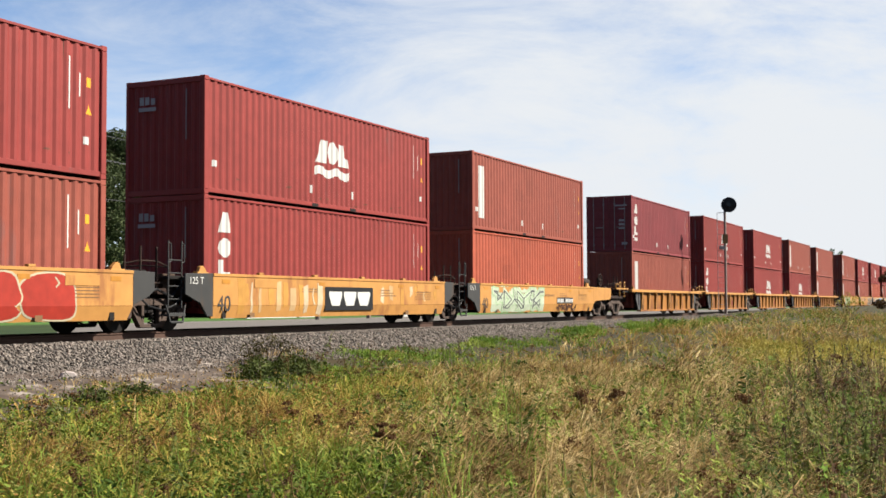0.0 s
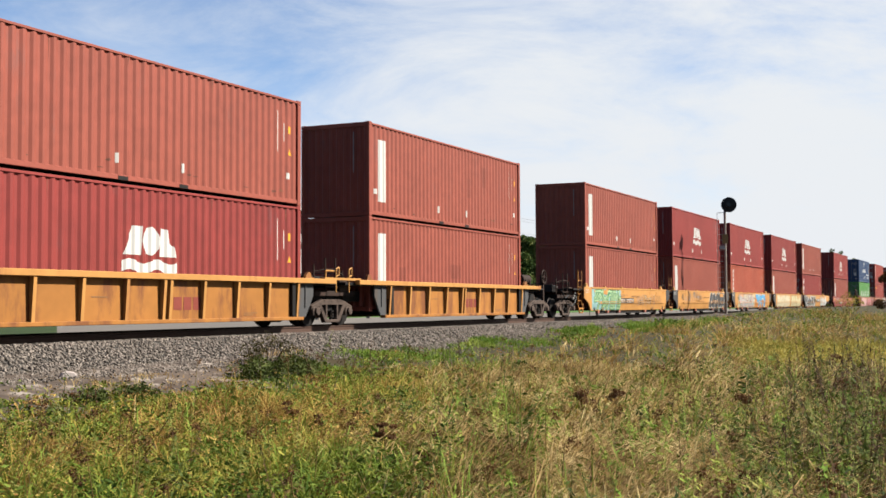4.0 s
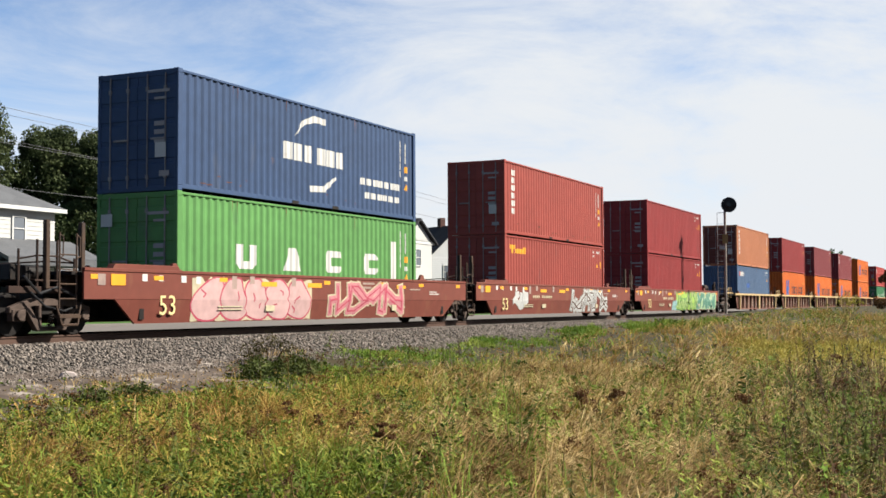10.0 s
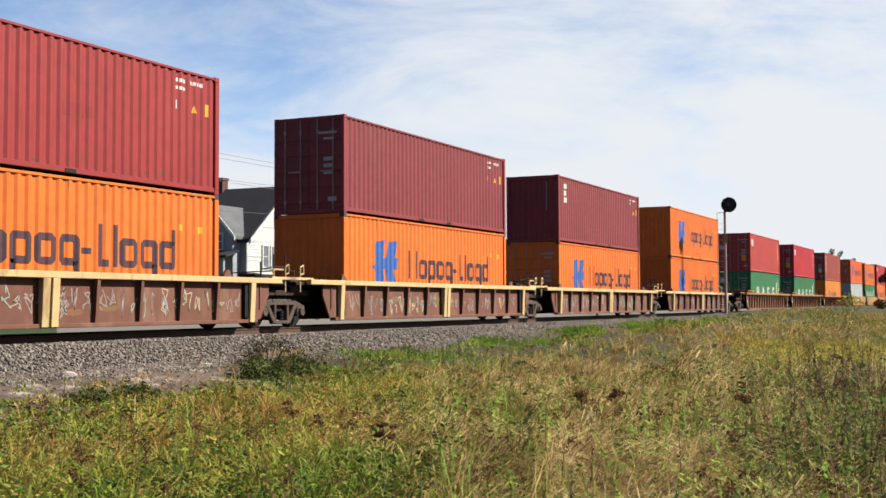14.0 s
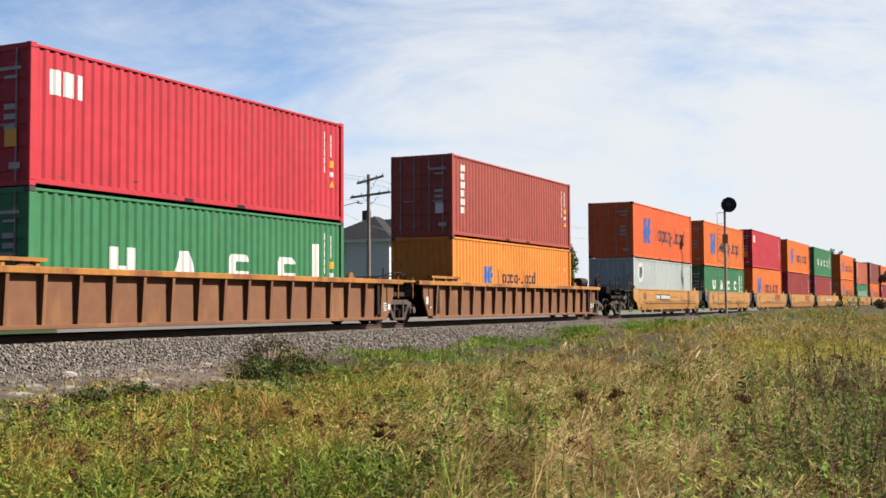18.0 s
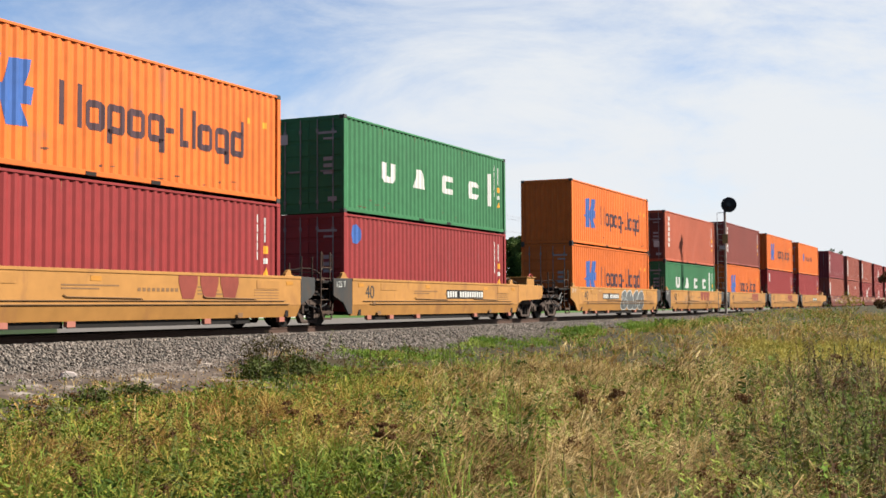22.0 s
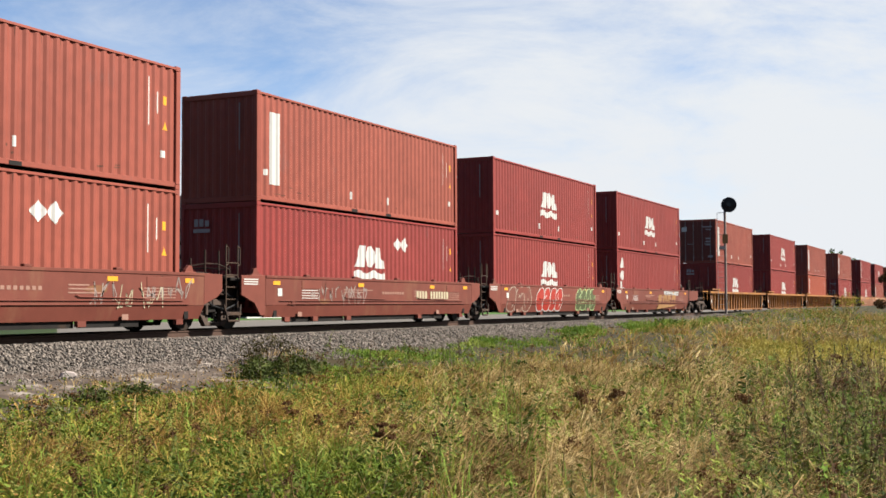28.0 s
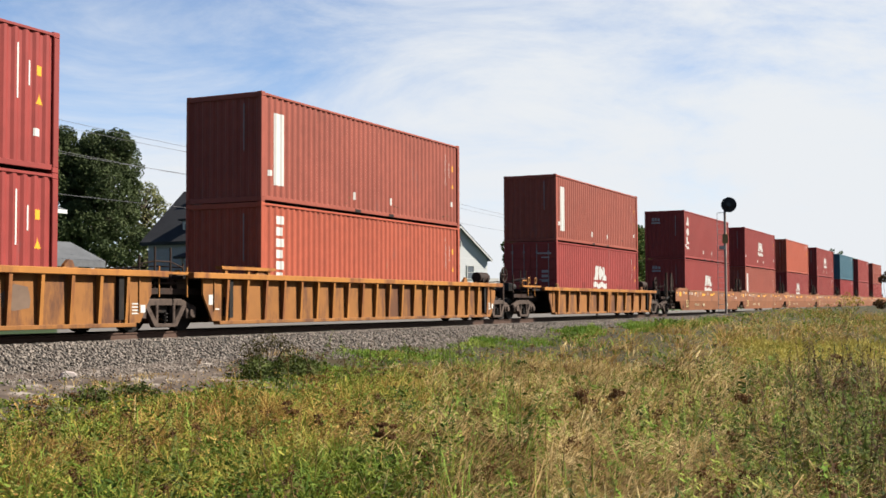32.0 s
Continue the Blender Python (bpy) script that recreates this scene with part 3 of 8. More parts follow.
def truck(parent, x):
    """A two-axle bogie under a car end."""
    t = put("truck", cached(("bolster",), lambda: Shape().box(-0.2, 0.2, -0.95, 0.95, 0.42, 0.66).box(-1.15, -1.0, -0.75, 0.75, 0.42, 0.52).box(1.0, 1.15, -0.75, 0.75, 0.42, 0.52).mesh("truck", STEEL, 0.02)), parent, "rusty two-axle bogie", pose(x, 0, 0))

    def frame_mesh():
        s = Shape()
        s.prism([(-1.12, 0.46), (-0.5, 0.60), (0.5, 0.60), (1.12, 0.46), (1.12, 0.58), (0.55, 0.76), (-0.55, 0.76), (-1.12, 0.58)], "y", -0.07, 0.06)
        for sx in (-1, 1):
            s.prism([(sx * 1.06, 0.30), (sx * 0.72, 0.30), (sx * 0.70, 0.54), (sx * 1.08, 0.54)], "y", -0.09, 0.07)
            s.prism([(sx * 0.58, 0.60), (sx * 0.74, 0.58), (sx * 0.40, 0.10), (sx * 0.26, 0.17)], "y", -0.075, 0.06)
            s.box(sx * 0.30 - 0.045, sx * 0.30 + 0.045, -0.065, 0.055, 0.17, 0.64)
            s.tube((sx * 0.89, -0.16, 0.42), (sx * 0.89, -0.085, 0.42), 0.115, 12)
        s.box(-0.38, 0.38, -0.08, 0.06, 0.10, 0.19)
        return s.mesh("side_frame", FRAMEM, 0.015)
    fr = cached(("sideframe",), frame_mesh)
    spring = cached(("spring",), lambda: coil_mesh())
    wh = cached(("wheel",), wheel_mesh)
    ax = cached(("axle",), lambda: Shape().tube((0, -0.95, 0.42), (0, 0.95, 0.42), 0.08, 10).mesh("axle", STEEL))
    for sy in (-1, 1):
        put("side_frame", fr, t, m=pose(0, sy * 1.0, 0, 0, 0, 0 if sy < 0 else 180))
        put("spring", spring, t, m=pose(0, sy * 1.03, 0.19))
        for dx in (-0.89, 0.89):
            put("wheel", wh, t, m=pose(dx, sy * 0.745, 0.42, 0, 0, 0 if sy < 0 else 180))
    for dx in (-0.89, 0.89):
        put("axle", ax, t, m=pose(dx, 0, 0))


def coil_mesh():
    s = Shape()
    pts = [(0.06 * math.cos(i * 1.05), 0.06 * math.sin(i * 1.05), i * 0.0135) for i in range(20)]
    cu = bpy.data.curves.new("spring", "CURVE")
    cu.dimensions, cu.bevel_depth, cu.bevel_resolution = "3D", 0.017, 1
    sp = cu.splines.new("POLY"); sp.points.add(len(pts) - 1)
    for q, p in zip(sp.points, pts):
        q.co = (*p, 1)
    ob = new("spring", cu)
    bpy.context.view_layer.update()
    me = bpy.data.meshes.new_from_object(ob.evaluated_get(bpy.context.evaluated_depsgraph_get()))
    bpy.data.objects.remove(ob); bpy.data.curves.remove(cu)
    me.materials.clear(); me.materials.append(STEEL)
    return me


def reflectors(car, xs, z, mat):
    worn = mat in (YEL, YELP)
    r = cached(("reflector", worn), lambda: Shape().box(-0.16, 0.16, -0.006, 0, -0.05, 0.05).mesh("reflector", material("worn_reflector", (0.50, 0.22, 0.035), rough=0.5, vary=0.2, bump=0.0) if worn else YELLOWMARK))
    for x in xs:
        put("reflector", r, car, "dull amber reflective strip" if worn else "yellow reflective strip", pose(x, -CY - 0.032, z))


def bars_on_side(car, key, rects, mat, label, y=-CY - 0.032):
    def make():
        s = Shape()
        for a, b, c, d in rects:
            s.box(a, c, y - 0.004, y, b, d)
        return s.mesh("marking", mat)
    tagged(put("marking", cached(("bars", key, mat.name), make), car, label), kind="stuff" if len(rects) > 1 else "")


SLOPE = {}                       # of a smooth car: height of the knee, inward lean below it, lower edge


def hug(me, car):
    """Lay a mark on the skin of a smooth side, which leans inward below its knee."""
    if car.name not in SLOPE:
        return me
    knee, q, low = SLOPE[car.name]
    bm = bmesh.new(); bm.from_mesh(me)
    if min(v.co.z for v in bm.verts) < knee < max(v.co.z for v in bm.verts):
        bmesh.ops.bisect_plane(bm, geom=bm.verts[:] + bm.edges[:] + bm.faces[:], plane_co=(0, 0, knee), plane_no=(0, 0, 1), dist=1e-5)
    for v in bm.verts:
        v.co.y += q * max(0.0, knee - v.co.z) / (knee - low)
    bm.to_mesh(me); bm.free()
    return me


def figure(car, text, x, z, h, mat, y=-CY - 0.036):
    """Painted figures on a car's side."""
    def make():
        cu = bpy.data.curves.new("figures", "FONT")
        cu.body, cu.size, cu.extrude = text, h * 1.37, 0.002
        ob = bpy.data.objects.new("figures", cu)
        scene.collection.objects.link(ob)
        bpy.context.view_layer.update()
        me = bpy.data.meshes.new_from_object(ob.evaluated_get(bpy.context.evaluated_depsgraph_get()))
        bpy.data.objects.remove(ob); bpy.data.curves.remove(cu)
        me.materials.clear(); me.materials.append(mat)
        me.transform(Matrix.Rotation(radians(90), 4, "X"))
        return me
    tagged(put("size_mark", cached(("fig", text, h, mat.name), make), car, "painted size figures", pose(x, y, z)), kind="stuff")


PAINTS = {}


def spray(name, c):
    if name not in PAINTS:
        PAINTS[name] = material("spray_" + name, tuple(v * 0.70 for v in c), rough=0.6, vary=0.22, grain=5, bump=0.0, second=tuple(v * 0.42 + 0.06 for v in c), amount=0.34, spread=0.2)
    return PAINTS[name]


def strokes(paths, w, y, deep, step=0.0003):
    """Broad flat strokes along paths of (x, z), with squared joints, as one raised layer."""
    s, k = Shape(), 0
    for path in paths:
        for (a, b), (d, e) in zip(path, path[1:]):
            ln = max(0.01, math.hypot(d - a, e - b))
            ux, uz = (d - a) / ln * w * 0.45, (e - b) / ln * w * 0.45
            nx, nz = -(e - b) / ln * w / 2, (d - a) / ln * w / 2
            s.prism([(a - ux + nx, b - uz + nz), (a - ux - nx, b - uz - nz), (d + ux - nx, e + uz - nz), (d + ux + nx, e + uz + nz)], "y", y - deep - step * k, y)
            k += 1
    return s


def wander(rnd):
    """A tangled path on a small lattice that turns back over itself."""
    u, v = rnd.choice((0, 3)), rnd.choice((0, 2))
    out = [(u, v)]
    for k in range(rnd.randint(6, 8)):
        ways = [(a, b) for a, b in ((-1, 0), (1, 0), (0, -1), (0, 1), (2, 1), (-2, 1), (2, -1), (-2, -1), (0, 2), (0, -2)) if 0 <= u + a <= 3 and 0 <= v + b <= 2 and (u + a, v + b) not in out[-3:]]
        a, b = rnd.choice(ways)
        u, v = u + a, v + b
        out.append((u, v))
    return [(u / 3, v / 2) for u, v in out]


def graffiti(car, seed, x0, x1, z0, z1, fill, edge, n, ground=None, y=-CY - 0.032, lean=0.1, accent=None, round_=False):
    """A sprayed piece: heavy interlocking stroke figures or swollen rounded ones, with a contour, on an optional painted ground."""
    rnd = random.Random(seed)
    z0, z1 = max(z0, SLOPE[car.name][2] + 0.012 if car.name in SLOPE else z0), min(z1, 1.29)
    fillm, edgem = spray(*fill), spray(*edge)
    if ground:
        k = 30
        top = [(x0 - 0.2 + (x1 - x0 + 0.4) * i / k, z1 - (rnd.random() ** 2) * 0.22) for i in range(k + 1)]
        bot = [(x0 - 0.2 + (x1 - x0 + 0.4) * i / k, z0 + (rnd.random() ** 2) * 0.08) for i in range(k + 1)]
        put("paint_ground", hug(Shape().prism(bot + top[::-1], "y", y - 0.002, y + 0.01).mesh("paint_ground", spray(*ground)), car), car, "sprayed paint ground")
    w, hh = (x1 - x0) / n, z1 - z0
    for i in range(n if round_ else 0):
        # a swollen figure: a smaller bulb over a larger one, with short slits
        cx, d = x0 + (i + 0.5) * w, 0.0030 * (i % 2)
        k, tip, neck = rnd.uniform(0.30, 0.70), rnd.uniform(-0.25, 0.25), rnd.choice((0.0, 0.10, 0.30))
        f2, f3, g2, g3 = rnd.uniform(0, 6.28), rnd.uniform(0, 6.28), rnd.uniform(0.04, 0.14), rnd.uniform(0.05, 0.13)
        rim = []
        for q in range(28):
            a = 2 * math.pi * q / 28
            v = math.sin(a)
            wide = 0.56 * w * (1.0 - 0.16 * v + g2 * math.sin(2 * a + f2) + g3 * math.sin(3 * a + f3)) * (1 - neck * math.exp(-((v - 2 * k + 1) / 0.16) ** 2))
            rim.append((cx + wide * abs(math.cos(a)) ** 0.7 * math.copysign(1, math.cos(a)) + (lean + tip) * v * hh * 0.5, z0 + hh * (0.5 + 0.46 * v * (1 - 0.06 * math.cos(3 * a)))))
        mid = ((z0 + z1) / 2, cx)
        big = [(mid[1] + (px - mid[1]) * 1.0 + math.copysign(0.045, px - mid[1]), min(z1, max(z0, mid[0] + (pz - mid[0]) * 1.08))) for px, pz in rim]
        p = put("painted_figure", hug(Shape().prism(big, "y", y - 0.003 - d, y).mesh("painted_figure", edgem), car), car, "swollen sprayed figure with contour")
        put("paint_fill", hug(Shape().prism(rim, "y", y - 0.0045 - d, y).mesh("paint_fill", fillm), car), p)
        for q in range(rnd.choice((1, 1, 2, 3))):
            sx, sz = cx + rnd.uniform(-0.30, 0.30) * w, z0 + hh * rnd.uniform(0.18, 0.80)
            put("paint_slit", hug(strokes([[(sx - 0.03, sz - 0.07 * hh), (sx + rnd.uniform(-0.06, 0.06), sz), (sx + rnd.uniform(-0.22, 0.22) * w, sz + rnd.uniform(0.02, 0.12) * hh)]], 0.04, y, 0.006 + d).mesh("paint_slit", spray(*accent) if accent else edgem), car), p)
    for i in range(0 if round_ else n):
        t = min(0.26 * w, 0.22 * hh) * rnd.uniform(0.85, 1.15)
        tip = rnd.uniform(-0.2, 0.2)
        a, b = x0 + i * w - t * 0.1, x0 + (i + 1) * w + t * 0.1
        lo, hi = z0 + t * 0.75, z1 - t * 0.75
        path = []
        for u, v in wander(rnd):
            u, v = u + rnd.uniform(-0.06, 0.06), v + rnd.uniform(-0.06, 0.06)
            path.append((a + (b - a) * u + (lean + tip) * (v - 0.5) * (hi - lo), min(hi, max(lo, lo + (hi - lo) * v))))
        d = 0.0022 * (i % 2)
        p = put("painted_figure", hug(strokes([path], t * 1.42, y, 0.004 + d).mesh("painted_figure", edgem), car), car, "sprayed figure with contour")
        put("paint_fill", hug(strokes([path], t, y, 0.0085 + d).mesh("paint_fill", fillm), car), p)
        if accent:
            put("paint_line", hug(strokes([path], t * 0.24, y, 0.0125 + d).mesh("paint_line", spray(*accent)), car), p)


KINDS = {
    # xa, xb: long side; la, lb: its lower edge; top, low: heights
    "smooth40": dict(xa=0.0, xb=12.75, la=0.3, lb=12.3, top=1.37, low=0.28, ends=1.1),
    "smooth53": dict(xa=-3.35, xb=15.45, la=-1.7, lb=13.8, top=1.40, low=0.20, ends=0),
    "low53": dict(xa=-3.55, xb=15.9, la=-1.9, lb=14.2, top=1.22, low=0.20, ends=0),
    "rib40": dict(xa=-1.15, xb=13.55, la=0.85, lb=11.65, top=1.33, low=0.24, ends=0),
    "rib48": dict(xa=-2.3, xb=14.5, la=-0.6, lb=13.2, top=1.30, low=0.20, ends=0),
    "rib53": dict(xa=-3.2, xb=15.3, la=-1.8, lb=14.0, top=1.38, low=0.18, ends=0)}


def well_car(front, kind, main, accent, fx, rx, last, label, deco):
    """One unit of an articulated well car; fx, rx: where its bogies stand ahead of and behind the container."""
    k = KINDS[kind]
    c = thing("well_car", pose(front, YC, 0), label, "well car", "well cars of the train")
    if kind.startswith("smooth"):
        SLOPE[c.name] = (0.60, 0.07, k["low"]) if kind == "smooth40" else (0.74, 0.08, k["low"])
    MOVERS.append((c, front, 0.0))
    xa, xb, la, lb, top, low = (k[i] for i in ("xa", "xb", "la", "lb", "top", "low"))
    key = (kind, main.name, accent.name)
    for sy in (-1, 1):
        turn = pose(0, sy * CY, 0)

        def sill():
            s = Shape()
            if kind.startswith("rib"):
                s.prism([(la - 0.25, low), (lb + 0.25, low), (lb + 0.6, top - 0.1), (la - 0.6, top - 0.1)], "y", -sy * 0.115 - 0.02, -sy * 0.115 + 0.02)
            else:
                o, d = (0.042, 0.42) if kind == "low53" else (0.05, 0.07)
                s.prism([(-sy * 0.03, knee), (sy * 0.03, knee), (sy * 0.03, top - d), (sy * o, top - d), (sy * o, top), (-sy * 0.03, top)], "x", xa, xb)
            return s.mesh("side_sill", main, 0.006)

        def lower():
            t0, t1, b0, b1, q = (xa, xb, xa, xb - 0.12, 0.07) if kind == "smooth40" else (la - 0.72, lb + 0.72, la, lb, 0.08)
            v = []
            for y in (-0.03, 0.03):
                v += [(t0, y, knee - 0.002), (t1, y, knee - 0.002), (b1, y - sy * q, low + 0.01), (b0, y - sy * q, low + 0.01)]
            return Shape().add(v, [(0, 1, 2, 3), (7, 6, 5, 4), (0, 4, 5, 1), (1, 5, 6, 2), (2, 6, 7, 3), (3, 7, 4, 0)]).mesh("lower_panel", main)
        knee = {"smooth53": 0.74, "low53": 0.66}.get(kind, 0.60)
        if not kind.startswith("rib"):
            put("lower_panel", cached(("lower", sy, *key), lower), c, m=turn)
        put("side_sill", cached(("sill", sy, *key), sill), c, m=turn)
        if kind.startswith("rib"):
            cd = cached(("chord", sy, *key), lambda: Shape().box(xa, xb, -0.08, 0.08, top - 0.14, top).mesh("top_chord", accent, 0.012))
            put("top_chord", cd, c, "top chord beam", turn)
            put("bottom_chord", cached(("bchord", sy, *key), lambda: Shape().box(la - 0.3, lb + 0.3, min(-sy * 0.19, sy * 0.01), max(-sy * 0.19, sy * 0.01), low - 0.04, low + 0.05).mesh("bottom_chord", main, 0.01)), c, m=turn)
            n = {"rib40": 9, "rib48": 11, "rib53": 20 if main is YELB else 17}[kind]
            rib = cached(("rib", sy, *key), lambda: Shape().prism([(sy * 0.045, top - 0.14), (-sy * 0.10, top - 0.14), (-sy * 0.10, low + 0.04), (-sy * 0.01, low + 0.04)], "x", -0.02, 0.02)
                         .prism([(sy * 0.050, top - 0.14), (sy * 0.038, top - 0.14), (-sy * 0.022, low + 0.04), (-sy * 0.010, low + 0.04)], "x", -0.045, 0.045).mesh("rib", accent if main not in (RUSTCAR, UMBER) else main))
            for i in range(n):
                for off in (-0.11, 0.11) if kind == "rib40" and i == 4 else (0,):
                    put("rib", rib, c, m=pose(la + (lb - la) * i / (n - 1) + off, sy * CY, 0))
            if kind == "rib48" and sy < 0:
                post = cached(("spost", *key), lambda: Shape().prism([(-0.095, top - 0.14), (0.05, top - 0.14), (0.05, low - 0.02), (-0.05, low - 0.02)], "x", -0.10, 0.10).mesh("side_post", accent, 0.008))
                for x in (la, (la + lb) / 2 - 0.13, (la + lb) / 2 + 0.13, lb):
                    put("side_post", post, c, "worn cream side post", pose(x, -CY, 0))
            for x, q in ((la - 0.45, 1), (lb + 0.45, -1)):
                ep = cached(("eplate", sy, q, *key), lambda: Shape().prism([(q * 0.30, low + 0.05), (q * 0.30, top - 0.14), (-q * 0.42, top - 0.14), (-q * 0.42, 0.86), (-q * 0.05, low + 0.05)], "y", -0.03, 0.03)
                            .box(-0.02, 0.02, -0.06 if sy < 0 else 0.03, -0.03 if sy < 0 else 0.06, low + 0.30, top - 0.14).mesh("end_plate", GREYPLATE if kind == "rib40" else main))
                put("end_plate", ep, c, "grey end plate" if kind == "rib40" else "sloped end plate", pose(x, sy * (CY - 0.09), 0))
        if kind == "rib53" and sy < 0:
            bars_on_side(c, "endlines" + main.name, [(lb + 0.22, 0.42 + 0.07 * i, lb + 0.42, 0.45 + 0.07 * i) for i in range(4)] + [(lb + 0.50, 0.45, lb + 0.66, 0.62), (la - 0.66, 0.62, la - 0.50, 0.86), (la - 0.42, 0.50, la - 0.24, 0.53)], WHITE, "white stencilled plates", y=-CY + 0.09 - 0.034)
        if k["ends"]:
            free = deco.get("first")
            e = cached(("endbox", sy, free, *key), lambda: Shape().prism([(-1.05, top - 0.02), (-1.05, 0.86), (-0.50, 0.66), (-0.22, low + 0.06), (-0.004, low + 0.06), (-0.004, top)], "y", -0.03, 0.03).mesh("end_sill", main if free or main is BRN else GREYCAR, 0.008))
            put("end_sill", e, c, "painted end sill" if free or main is BRN else "dark grey end sill", pose(0, sy * CY, 0))
            ln2 = 2.6 if last else 0.72
            e2 = cached(("endbox2", sy, last, *key), lambda: Shape().prism([(0.004, top), (0.004, 0.62), (0.35, 0.74), (ln2 - 0.2, 0.80), (ln2, 0.95), (ln2, top - 0.02)], "y", -0.03, 0.03).mesh("end_sill", main if last or main is BRN else GREYCAR, 0.008))
            put("end_sill", e2, c, "painted end sill" if last or main is BRN else "dark grey end sill", pose(xb, sy * CY, 0))
            bare = deco["code"] == "A"
            rail = cached(("pipe", *key), lambda: Shape().bar([(1.0, 0, 0.63), (xb - 0.6, 0, 0.63)], 0.013).bar([(0.6, 0, 0.715), (xb - 0.8, 0, 0.715)], 0.011).bar([(3.95, 0, 0.83), (4.05, 0, 0.79), (6.3, 0, 0.765), (6.35, 0, 0.72)], 0.012).bar([(8.5, 0, 0.83), (8.6, 0, 0.79), (10.6, 0, 0.765), (10.65, 0, 0.72)], 0.012).box(1.2, 1.35, 0, 0.05, 0.60, 0.72).mesh("pipe", main if main in (BRN, YEL) else STENCIL))
            if sy < 0 and not bare:
                put("brake_pipe", rail, c, "pipe along the sill", pose(0, -CY - 0.055, 0))
            if sy < 0:
                foot = cached(("foot", main is BRN), lambda: Shape().box(-0.12, 0.12, -0.05, 0.05, -0.12, 0.0).mesh("jacking_pad", material("pink_block", (0.40, 0.15, 0.11)) if main is not BRN else BRN))
                dbl = cached(("dbl", main.name), lambda: Shape().box(-0.5, 0.5, -0.012, 0.0, 0.0, 0.22).mesh("doubler_plate", main, 0.004))
                for x, z in ((2.2, 1.04), (11.2, 1.02)):
                    put("doubler_plate", dbl, c, m=pose(x, -CY - 0.03, z))
                bead = cached(("bead", main.name), lambda: Shape().box(-0.1, 0.1, -0.05, 0.06, 0.0, 0.06).mesh("top_lug", main, 0.01))
                for x in () if main is YELP else (2.0, 4.6, 7.2, 9.8):
                    put("top_lug", bead, c, m=pose(x, -CY, top - 0.004))
                if not bare:
                    put("underframe", cached(("under", *key), lambda: Shape().box(la + 0.9, 4.1, -0.05, 0.05, low - 0.135, low + 0.03).box(4.3, 8.6, -0.05, 0.05, low - 0.135, low + 0.03).box(8.8, lb - 1.7, -0.05, 0.05, low - 0.135, low + 0.03).mesh("underframe", STEEL)), c, "dark underframe beam", pose(0, -CY + 0.16, 0))
                for x in () if bare else (1.0, 2.4, 4.2, 8.7, xb - 0.9):
                    put("jacking_pad", foot, c, m=pose(x, -CY + 0.02, low + 0.01))
    # floor of the well, cross beams and end decks
    put("well_floor", cached(("floor", *key), lambda: Shape().box(la + 0.2, lb - 0.2, -1.25, 1.25, 0.30, 0.38).box(la + 0.1, la + 0.25, -CY, CY, 0.30, top - 0.1).box(lb - 0.25, lb - 0.1, -CY, CY, 0.30, top - 0.1).mesh("well_floor", STEEL)), c, "dark steel well floor")
    for a, b, nm in ((-fx, la + 0.1, "f"), (lb - 0.1, L + rx, "r")):
        wide = 1.35
        put("end_deck", cached(("deck", nm, fx, rx, *key), lambda: Shape().box(a, b, -0.85, 0.85, 0.70, 1.02).box(a + 0.3 if nm == 'f' else a, b if nm == 'f' else b - 0.3, -0.42, 0.42, 0.34, 0.72).box(*(((a + 0.25, b) if nm == "f" else (a, b - 0.25))), -wide, wide, top - 0.16, top - 0.08).mesh("end_deck", STEEL, 0.01)), c, "dark end deck over the bogie")
    truck(c, -fx)
    if last:
        truck(c, L + rx)
    # end equipment: ladder, grab posts, brake hose
    def ladder():
        s = Shape()
        if kind.startswith("rib"):
            q = 1.62
            if kind == "rib53":
                s.prism([(1.55, top + 0.10), (3.75, top + 0.10), (3.85, top + 0.13), (3.80, top + 0.18), (1.50, top + 0.18)], "y", -0.06, 0.14)
                for dx in (1.75, 2.7, 3.6):
                    s.box(dx - 0.05, dx + 0.05, -0.02, 0.08, top - 0.01, top + 0.11)
                s.box(-1.1, 0.9, -0.05, 0.12, top - 0.06, top + 0.0)
                for dx in (-0.75, 0.25):
                    s.bar([(dx, 0, 0.80), (dx, 0, top + 0.12)], 0.022)
                return s.mesh("ladder", accent)
            for dx in (-0.42, 0.30):
                s.bar([(dx, 0, 0.95), (dx, 0, q), (dx + 0.16, 0, q + 0.06), (dx + 0.16, 0, 1.45), (dx, 0, 1.42)], 0.022)
            s.box(-1.1, 0.9, -0.05, 0.12, top - 0.02, top + 0.05)
            s.bar([(-0.9, 0.05, top + 0.05), (-0.9, 0.05, top + 0.24), (-0.42, 0.05, top + 0.24)], 0.025)
            return s.mesh("ladder", accent)
        for dx in (-0.24, 0.24):
            s.bar([(dx, 0, 0.55), (dx, 0, 2.10)], 0.022)
        for z in (0.75, 1.05, 1.35, 1.65):
            s.bar([(-0.24, 0, z), (0.24, 0, z)], 0.016)
        s.box(-0.3, 0.3, -0.08, 0.10, 0.36, 0.42)
        s.bar([(-0.34, -0.02, 0.62), (-0.22, -0.06, 0.22), (0.22, -0.06, 0.22), (0.34, -0.02, 0.62)], 0.028)
        s.bar([(-0.28, -0.04, 0.42), (0.28, -0.04, 0.42)], 0.02)
        for dx in (-0.24, 0.24):
            s.bar([(dx, 0, 2.06), (dx + 0.10, 0, 2.02), (dx + 0.10, 0, 1.62), (dx, 0, 1.58)], 0.016)
        return s.mesh("ladder", YELR if deco["code"] == "C" else GREYCAR if main is YEL else GRIP)
    lx = (-fx + 0.35) if k["ends"] else (-fx + 0.15)
